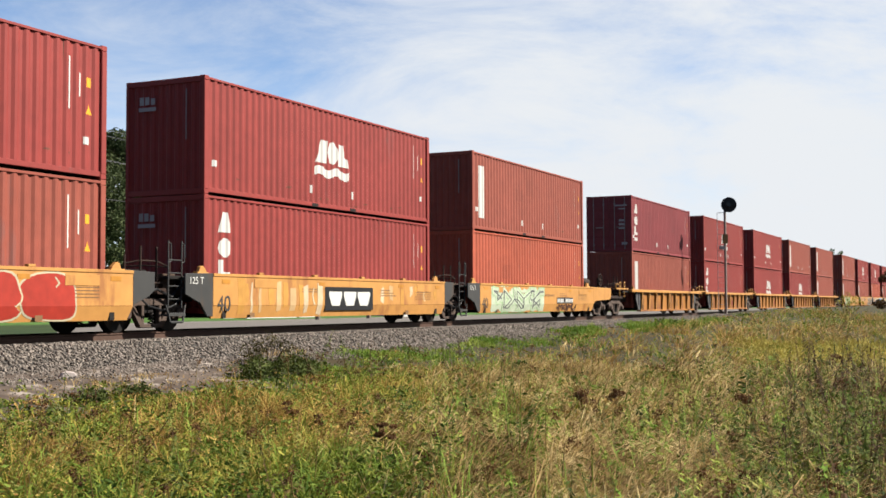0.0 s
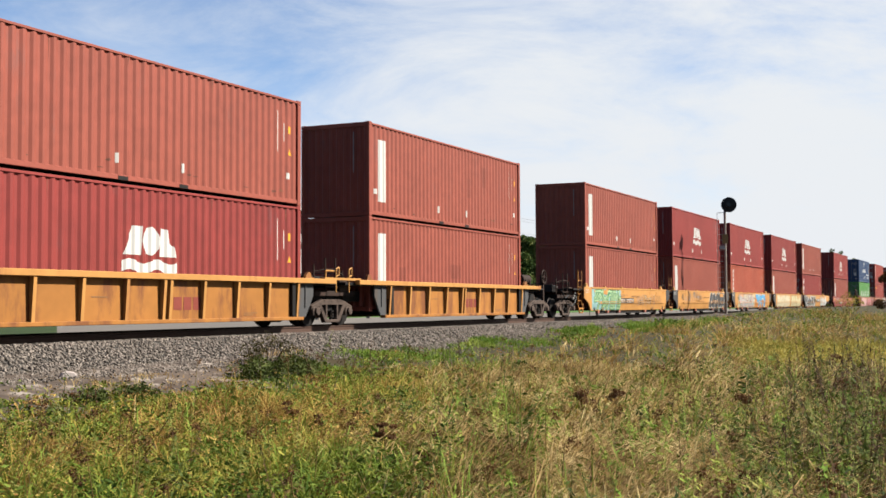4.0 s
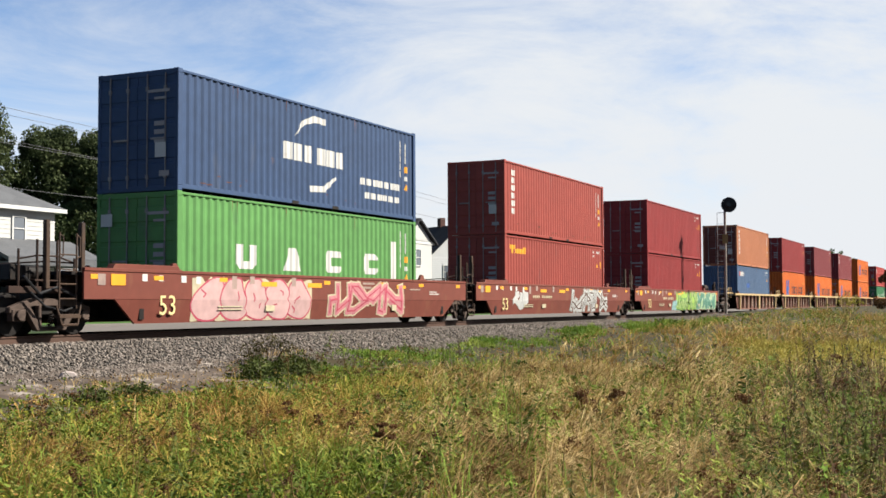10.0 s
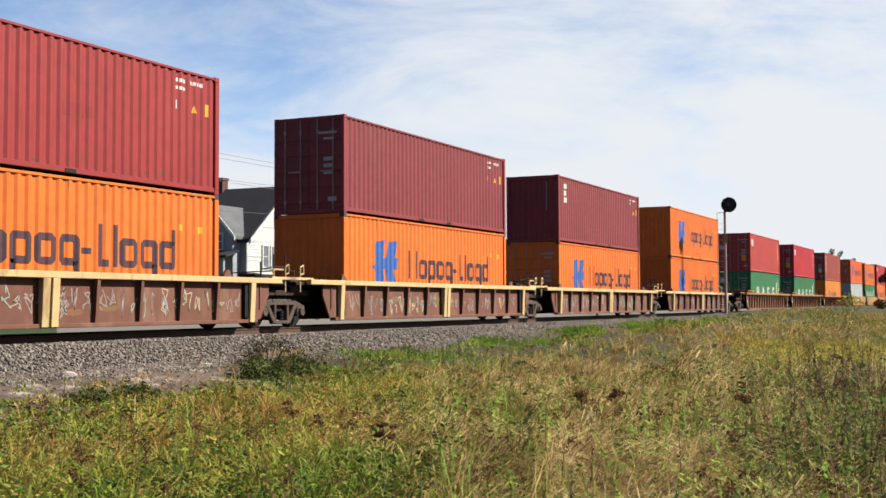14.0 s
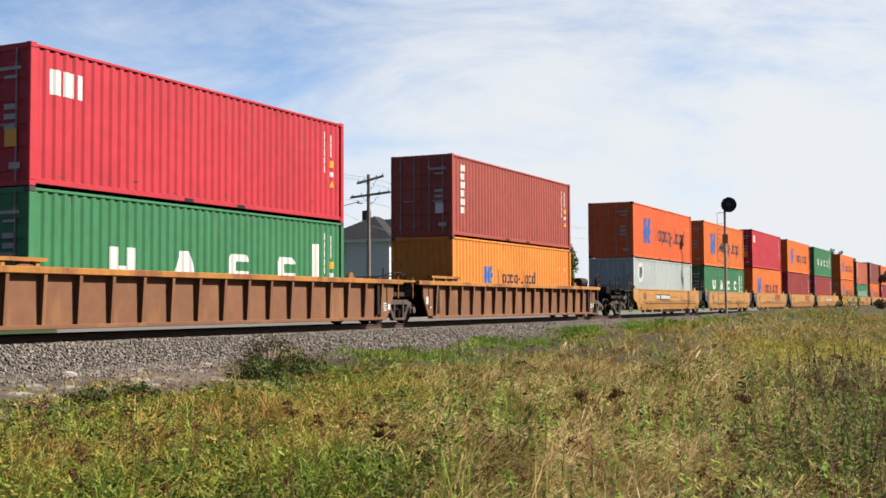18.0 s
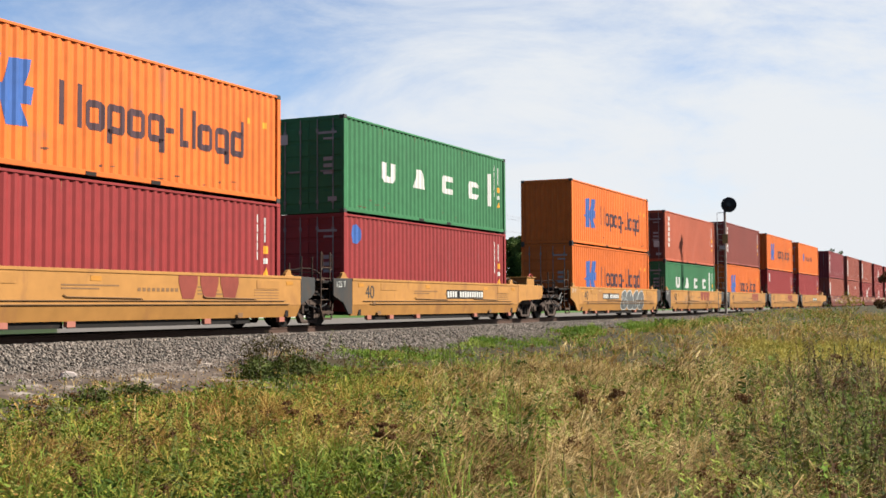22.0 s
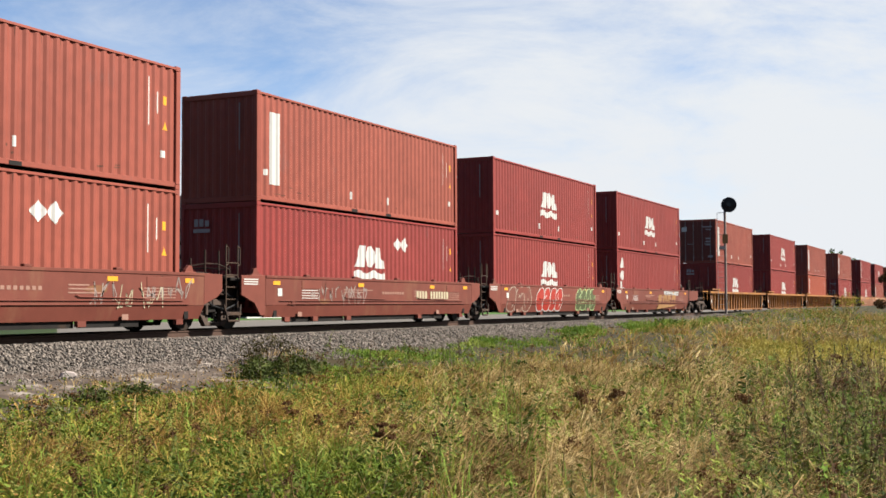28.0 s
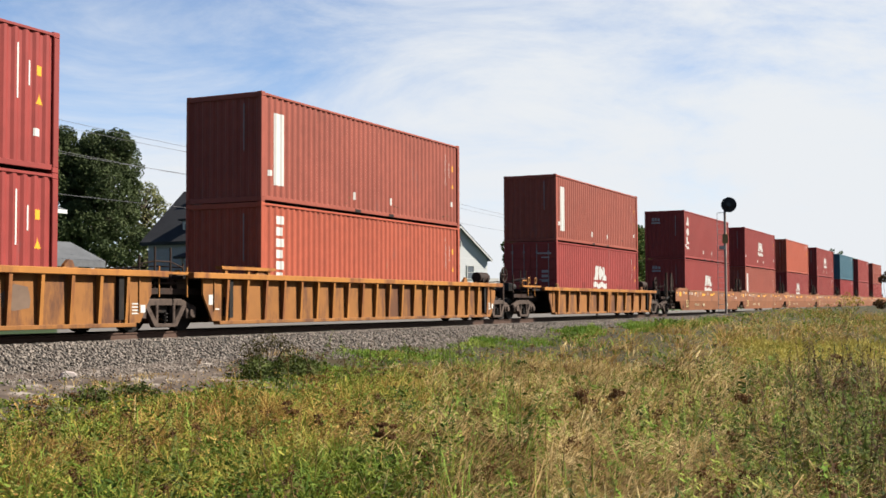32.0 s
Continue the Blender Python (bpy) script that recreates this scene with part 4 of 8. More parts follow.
    put("ladder", cached(("ladder", deco["code"], *key), ladder), c, "end guard rail with grab irons" if kind == "rib53" else "end ladder with tall grab posts", pose(lx if kind != "smooth40" else -1.25, -CY + 0.12, 0))
    # walkway, posts and small gear over the bogie
    put("walkway", cached(("gear",), lambda: Shape().box(-0.55, 0.55, -1.15, 1.15, 1.10, 1.14).box(-1.2, 1.2, -1.12, -1.04, 0.86, 1.0).mesh("walkway", RUST, 0.008)), c, "narrow walkway over the bogie", pose(-fx, 0, 0))
    post = cached(("gpost",), lambda: Shape().tube((0, 0, 0.9), (0, 0, 1.9), 0.026, 7).mesh("grab_post", RUST))
    for dx, dy, dz in ((-0.45, -1.1, 0.05), (0.1, -1.1, 0.05), (0.75, -0.95, -0.3), (-0.75, -0.9, -0.15)):
        put("grab_post", post, c, m=pose(-fx + dx, dy, dz))
    put("handrail", cached(("hrail",), lambda: Shape().bar([(-0.75, -0.9, 1.55), (-0.45, -1.1, 1.62), (0.1, -1.1, 1.62), (0.75, -0.95, 1.5), (0.62, -0.3, 1.55), (0.3, 0.9, 1.5), (0.3, 0.9, 0.95)], 0.018).mesh("handrail", RUST)), c, "thin bent handrail", pose(-fx, 0, 0))
    if not kind.startswith("rib"):
        put("air_pipe", cached(("apipe",), lambda: Shape().bar([(-0.9, -1.2, 1.2), (-0.5, -1.22, 0.85), (0.0, -1.2, 0.98), (0.5, -1.22, 0.80), (0.9, -1.2, 1.15)], 0.03).mesh("air_pipe", BLACK)), c, "black air pipe", pose(-fx, 0, 0))
    put("equipment_box", cached(("ebox",), lambda: Shape().prism([(-0.85, 1.12), (-0.25, 1.12), (-0.30, 1.42), (-0.80, 1.46)], "y", -0.75, -0.2).tube((-0.2, -0.4, 1.3), (0.5, -0.4, 1.3), 0.15, 12).mesh("equipment_box", STEEL, 0.02)), c, "dark brake equipment", pose(-fx, 0, 0))
    if kind in ("smooth53", "low53"):
        stub = cached(("stub",), lambda: Shape().box(-0.055, 0.055, -0.055, 0.055, 0.95, 2.35).mesh("end_post", GRIP, 0.012))
        for x, y in () if kind == "low53" else ((-fx - 0.25, -1.15), (-fx + 0.75, -1.15)):
            put("end_post", stub, c, "square upright end post", pose(x, y, 0))
    put("valve_box", cached(("valve",), lambda: Shape().box(-0.22, 0.22, -0.16, 0.16, 0, 0.34).tube((-0.3, 0, 0.17), (0.32, 0, 0.17), 0.09, 10).mesh("valve_box", GRIP, 0.015)), c, "rusty brake valve", pose(-fx + 0.55, -0.95, 1.0))
    put("bulkhead", cached(("bulk", *key), lambda: Shape().prism([(-0.06, 0.34), (0.05, 0.34), (0.05, top - 0.10), (-0.02, top - 0.10)], "y", -CY + 0.05, CY - 0.05).mesh("bulkhead", STEEL)), c, "dark end bulkhead", pose(la + 0.02, 0, 0))
    if not kind.startswith("rib"):
        hose = cached(("hose",), lambda: Shape().bar([(0.9, -0.02, 0.95), (0.55, -0.06, 0.62), (0.1, -0.08, 0.50), (-0.4, -0.06, 0.60), (-0.75, -0.02, 0.88)], 0.022).mesh("hose", BLACK))
        put("brake_hose", hose, c, "slack black brake hose", pose(-fx, -CY + 0.25, 0))
    block = cached(("guide", main.name), lambda: Shape().prism([(-0.16, 0), (0.16, 0), (0.08, 0.18), (-0.03, 0.20), (-0.16, 0.08)], "y", -0.05, 0.05).box(-0.22, 0.22, -0.07, 0.07, -0.02, 0.05).mesh("container_guide", main, 0.01))
    for x in (-0.22, L + 0.22):
        for sy in (-1, 1):
            put("container_guide", block, c, m=pose(x, sy * 1.30, top - 0.02, 0, 0, 0 if x > 0 else 180))
    if last:
        bw = L + rx + 0.9
        if main is YELP:
            put("gear_box", cached(("gbox",), lambda: Shape().box(-0.45, 0.35, -0.5, 0.4, 1.30, 1.66).box(-0.52, 0.42, -0.55, 0.45, 1.66, 1.70).mesh("gear_box", YELP, 0.02)), c, "yellow gear box", pose(bw - 0.55, -0.7, 0))
            put("air_pipe", cached(("lowpipe",), lambda: Shape().bar([(-1.6, 0, 1.40), (-0.9, 0, 1.62), (-0.2, 0, 1.50), (0.2, 0, 1.44)], 0.035).tube((-1.5, 0.3, 1.5), (-0.7, 0.3, 1.5), 0.11, 10).mesh("air_pipe", GRIP)), c, "rusty air pipe and tank", pose(bw - 1.2, -0.8, 0))
        else:
            put("brake_cylinder", cached(("bcyl",), lambda: Shape().tube((-0.5, -0.5, 1.62), (0.35, -0.5, 1.62), 0.20, 16).box(-0.35, -0.25, -0.72, -0.3, 1.2, 1.62).box(0.1, 0.2, -0.72, -0.3, 1.2, 1.62).mesh("brake_cylinder", RUST, 0.01)), c, "rusty brake reservoir", pose(bw - 1.1, 0, 0))

        def handwheel():
            s = Shape()
            n = 18
            ring = [(0.28 * math.cos(2 * math.pi * i / n), 0, 0.28 * math.sin(2 * math.pi * i / n)) for i in range(n + 1)]
            s.bar(ring, 0.025)
            for i in range(0, n, 3):
                s.bar([(0, 0, 0), ring[i]], 0.015)
            s.box(-0.06, 0.06, 0.02, 0.16, -1.0, 0.1)
            return s.mesh("hand_brake", paint("red_wheel_paint", (0.42, 0.05, 0.04)) if main is YELP else RUST)
        put("hand_brake", cached(("hwheel", main is YELP), handwheel), c, "faded red hand brake wheel" if main is YELP else "rusty hand brake wheel", pose(bw + 0.15, -0.9, 1.55 if main is YELP else 1.75))
    # coupler at the free ends
    if deco.get("first") or last:
        cp = cached(("coupler",), lambda: Shape().box(-0.9, 0.25, -0.12, 0.12, 0.68, 0.92).box(0.2, 0.42, -0.2, 0.2, 0.62, 0.98).mesh("coupler", RUST, 0.02))
        if last:
            put("coupler", cp, c, m=pose(L + rx + 1.35, 0, 0))
        if deco.get("first"):
            put("coupler", cp, c, m=pose(-fx - 1.35, 0, 0, 0, 0, 180))
    # marks
    if kind == "smooth40":
        if main is BRN:
            bars_on_side(c, "endcard", [(-0.95, 1.24 - 0.06 * i, -0.35, 1.27 - 0.06 * i) for i in range(3)], WHITE, "small white stencil", y=-CY - 0.034)
        else:
            figure(c, "125 T", -0.92, 1.11, 0.17, WHITE, y=-CY - 0.034)
        reflectors(c, (0.5, 4.9, 9.6, 12.2), 1.18, main)
        bars_on_side(c, "stencil" + main.name, [(10.6, 0.98 - 0.07 * i, 11.7, 1.0 - 0.07 * i) for i in range(4)] + [(3.9, 1.02, 5.6, 1.05), (3.9, 0.95, 5.0, 0.98)], STENCIL if main is not BRN else FAINT, "small stencilled lines")
        bars_on_side(c, "side_lines" + main.name, [(6.2 + 0.16 * i, 0.92, 6.3 + 0.16 * i, 1.0) for i in range(9)] + [(8.3, 0.86 + 0.08 * i, 9.3 - 0.2 * i, 0.89 + 0.08 * i) for i in range(3)] + [(9.9, 0.30, 10.1, 0.42), (1.5, 0.30, 1.7, 0.42)], STENCIL if main is not BRN else FAINT, "small stencilled marks")
        if main is not BRN:
            figure(c, "40", 0.15 if deco["code"] == "A" else 0.75, 0.46 if deco["code"] == "A" else 0.80, 0.40, GREYCAR)
        if main is BRN:
            bars_on_side(c, "plates", [(1.7, 0.78 + 0.07 * i, 2.6 - 0.1 * (i % 2), 0.80 + 0.07 * i) for i in range(5)] + [(0.55, 0.84, 0.75, 1.04)], WHITE, "white stencilled plates")
    if kind == "rib40":
        if not deco["first"]:
            bars_on_side(c, "oxide_row", [(6.58 + 0.36 * i, 0.50, 6.87 + 0.36 * i, 0.80) for i in range(3)], OXIDE, "faded company mark of plain blocks", y=-CY + 0.094)
            bars_on_side(c, "thin_row", [(3.9, 0.78, 4.4, 0.80), (9.3, 0.40, 9.9, 0.42), (9.3, 0.35, 9.7, 0.37)], STENCIL, "small stencilled lines", y=-CY + 0.094)
    if kind == "rib40" and deco["first"]:
        figure(c, "40", 7.92, 0.47, 0.40, STENCIL, y=-CY + 0.090)
        ring = [(6.95 + 0.29 * math.cos(i * 0.3491), 0.66 + 0.31 * math.sin(i * 0.3491)) for i in range(19)]
        put("round_mark", strokes([ring, [(6.68, 0.66), (7.22, 0.66)], [(6.95, 0.40), (6.95, 0.92)], [(6.80, 0.72), (6.86, 0.86)], [(7.04, 0.86), (7.10, 0.72)]], 0.020, -CY + 0.094, 0.003).mesh("round_mark", STENCIL), c, "faint round painted mark")
    if kind in ("smooth53", "low53"):
        reflectors(c, (-3.0, -1.0, 1.4, 6.2, 9.4, 12.0, 14.8), top - 0.18, main)
        bars_on_side(c, "pl" + kind, [(-1.55, top - 0.26, -1.38, top - 0.10), (-1.0, top - 0.25, -0.84, top - 0.12), (-0.2, top - 0.27, -0.02, top - 0.11), (0.35, top - 0.29, 0.52, top - 0.12), (1.1, top - 0.34, 1.24, top - 0.14), (12.6, top - 0.47, 13.3, top - 0.44), (12.6, top - 0.40, 13.1, top - 0.37)], WHITE, "white stencilled plates", y=-CY - (0.044 if kind == "low53" else 0.032))
        figure(c, "53", -1.0 if kind == "smooth53" else 12.9, 0.40, 0.46, material("cream_marking", (0.75, 0.62, 0.30), bump=0.0))
        bars_on_side(c, "cards" + kind, [(-2.95, top - 0.36, -2.72, top - 0.12), (1.75, top - 0.40, 1.95, top - 0.08), (2.5, top - 0.26, 2.7, top - 0.06), (4.4, top - 0.30, 4.6, top - 0.06), (8.2, top - 0.20, 8.9, top - 0.14), (8.2, top - 0.32, 8.7, top - 0.26), (11.2, top - 0.34, 11.9, top - 0.30)], spray("rosy_card", (0.52, 0.38, 0.33)), "pale worn cards and stencils", y=-CY - (0.046 if kind == "low53" else 0.036))
        bars_on_side(c, "oranges" + kind, [(-2.55, top - 0.36, -2.1, top - 0.12), (3.0, top - 0.32, 3.7, top - 0.20), (5.2, top - 0.32, 5.9, top - 0.2), (10.3, top - 0.3, 10.9, top - 0.2)], YELLOWMARK, "orange reflective strips", y=-CY - (0.049 if kind == "low53" else 0.039))
        bars_on_side(c, "lows" + kind, [(1.2, 0.56, 2.2, 0.59), (1.2, 0.49, 2.2, 0.52), (3.2, 0.45, 3.6, 0.60), (10.0, 0.42, 10.3, 0.60)], spray("cream", (0.75, 0.66, 0.45)), "faded stencils", y=-CY - 0.030)
        lid = cached(("lid", *key), lambda: Shape().prism([(-0.1, 0), (2.2, 0), (2.1, 0.12), (0, 0.12)], "y", -0.1, 0.1).mesh("guard", main, 0.01))
        put("guard_plate", lid, c, m=pose(-2.3, -CY + 0.16, top - 0.01))
    for fn in deco.get("art", ()):
        fn(c)
    return c


def plate(x0, x1, z0=0.62, z1=0.88, dark=True):
    """A dark number board with plain pale bars."""
    def fn(c):
        if dark:
            bars_on_side(c, ("pb", x0, x1), [(x0, z0, x1, z1)], BLACK, "dark number board")
        n = int((x1 - x0) / 0.2)
        bars_on_side(c, ("pl", x0, x1), [(x0 + 0.07 + i * 0.2, z0 + 0.05, x0 + 0.20 + i * 0.2, z1 - 0.05) for i in range(n) if i != 4], WHITE if dark else spray("cream", (0.75, 0.66, 0.45)), "pale number bars", y=-CY - 0.036)
    return fn


def mark3(x, mat, h=0.45, z=0.72, board=None):
    """Three heavy tapered blocks in a row, a company mark."""
    def fn(c):
        y = -CY - 0.036
        if board:
            bars_on_side(c, ("b3b", x), [(x - 0.22, z - 0.13, x + 2.5, z + h + 0.13)], board, "dark board", y=-CY - 0.0335)
        for u, wd in ((0.0, 0.70), (0.80, 0.70), (1.58, 0.74)):
            o = [(0, 1), (0, 0.68), (0.20, 0), (0.80, 0), (1, 0.68), (1, 1)]
            put("marking", cached(("b3", u, h, wd, mat.name), lambda: Shape().prism([(p * wd, q * h) for p, q in o], "y", -0.003, 0.004).mesh("marking", mat)), c, "company mark of plain blocks", pose(x + u, y, z))
    return fn


def slanted(x, z, h, mat):
    """Four slanted blocks over a long wedge, a company mark."""
    def fn(c):
        y = -CY - 0.036
        for i in range(4):
            u = x + i * 0.92
            put("marking", cached(("sl", i % 2, mat.name), lambda: Shape().prism([(0, 0), (0.66, 0), (0.78, h * 0.45), (0.62, h * 0.5), (0.86, h), (0.22, h)] if i % 2 == 0 else [(0, 0), (0.24, 0), (0.50, h * 0.6), (0.60, 0), (0.78, 0), (0.98, h), (0.22, h)], "y", -0.003, 0.004).mesh("marking", mat)), c, "company mark of plain slanted blocks", pose(u, y, z))
        put("marking", Shape().prism([(x - 0.25, z - 0.36), (x + 0.1, z - 0.10), (x + 3.9, z - 0.12), (x + 3.0, z - 0.22)], "y", y - 0.003, y + 0.004).mesh("marking", mat), c, "long tapered paint stripe")
    return fn


def dropped_pipe(x):
    """A pipe that dips below the rest and comes up again."""
    def fn(c):
        put("pipe_loop", cached(("vloop",), lambda: Shape().bar([(-0.75, 0, 0.66), (-0.45, 0, 0.64), (-0.12, 0, 0.43), (0.12, 0, 0.43), (0.45, 0, 0.66), (0.75, 0, 0.70)], 0.022).mesh("pipe_loop", STENCIL)), c, "dipping brake pipe", pose(x, -CY - 0.06, 0))
    return fn


def fades(seed, x0, x1, z0, z1, n):
    """Uneven upright bands of overpainted, faded paint."""
    def fn(c):
        r = random.Random(seed)
        for i in range(n):
            x, w = x0 + (x1 - x0) * (i + r.uniform(0, 0.5)) / n, r.uniform(0.10, 0.30)
            lo, hi, k = z0 + r.uniform(0, 0.3), z1 - r.uniform(0, 0.25), r.uniform(-0.12, 0.12)
            q = [(x + r.uniform(0, 0.06), lo), (x + w, lo + r.uniform(-0.08, 0.08)), (x + w + k, (lo + hi) / 2), (x + w + k * 0.5, hi), (x + r.uniform(0, 0.05), hi + r.uniform(-0.1, 0.05)), (x + k * 0.6, (lo + hi) / 2)]
            put("faded_band", hug(Shape().prism(q, "y", -CY - 0.0325 - 0.0004 * i, -CY - 0.028).mesh("faded_band", spray(*r.choice((("faint", (0.88, 0.68, 0.44)), ("fainter", (0.84, 0.56, 0.28)), ("orangish", (0.80, 0.40, 0.09)))))), c), c, "faded overpainted band")
    return fn


def art(seed, x0, x1, z0, z1, fill, edge, n, ground=None, accent=None, round_=False):
    return lambda c: graffiti(c, seed, x0, x1, z0, z1, fill, edge, n, ground, accent=accent, round_=round_)


SPRAY = {"white": ("white", (0.75, 0.76, 0.74)), "black": ("black", (0.055, 0.055, 0.06)), "pink": ("pink", (0.75, 0.30, 0.33)), "mint": ("mint", (0.50, 0.72, 0.40)), "red": ("red", (0.55, 0.05, 0.03)),
         "sky": ("sky", (0.10, 0.42, 0.75)), "cream": ("cream", (0.75, 0.66, 0.45)), "lime": ("lime", (0.45, 0.70, 0.14)), "green": ("green", (0.07, 0.26, 0.12)), "silver": ("silver", (0.45, 0.47, 0.44)),
         "yellow": ("yellow", (0.78, 0.52, 0.10)), "teal": ("teal", (0.12, 0.34, 0.25)), "brown": ("brown", (0.12, 0.05, 0.03)), "aqua": ("aqua", (0.40, 0.66, 0.66))}
P = SPRAY


def scuffs(seed, n, y=-CY + 0.092, x0=-0.2, x1=12.6, mid=0.68):
    """Sprayed scribbles, and worn patches of paint, on a car's side."""
    def fn(c):
        r = random.Random(seed)
        for i in range(n):
            x, z = x0 + (x1 - x0) * (i + r.uniform(0.1, 0.6)) / n, mid + r.uniform(-0.12, 0.12)
            s, u = Shape(), x
            for g in range(r.randint(3, 5)):
                pts = [(u + r.uniform(0, 0.30), z + r.uniform(-0.30, 0.28)) for k in range(r.randint(5, 8))]
                w = r.uniform(0.009, 0.017)
                for (a, b), (d, e) in zip(pts, pts[1:]):
                    ln = max(0.01, math.hypot(d - a, e - b))
                    nx, nz = -(e - b) / ln * w, (d - a) / ln * w
                    s.prism([(a + nx, b + nz), (a - nx, b - nz), (d - nx, e - nz), (d + nx, e + nz)], "y", y - 0.0012 - 0.0003 * g, y)
                u += 0.33
            tagged(put("scribble", s.mesh("scribble", spray(*r.choice((P["cream"], ("chalk", (0.50, 0.40, 0.36)), ("chalk", (0.50, 0.40, 0.36)), P["silver"])))), c, "thin sprayed scribble"), kind="stuff")
        for i in range(n // 3):
            x, z = r.uniform(x0, x1 - 0.5), mid + r.uniform(-0.25, 0.15)
            w, h = r.uniform(0.2, 0.5), r.uniform(0.08, 0.3)
            q = [(x + w * math.cos(t * 0.9) * r.uniform(0.6, 1.1), z + h * math.sin(t * 0.9) * r.uniform(0.6, 1.1)) for t in range(7)]
            put("scuff", Shape().prism(q, "y", y + 0.002, y + 0.006).mesh("scuff", spray(*r.choice((("oxide", (0.30, 0.13, 0.06)), ("dustpatch", (0.26, 0.17, 0.12)), ("ochrepatch", (0.28, 0.16, 0.07))))), ), c, "worn paint patch")
    return fn


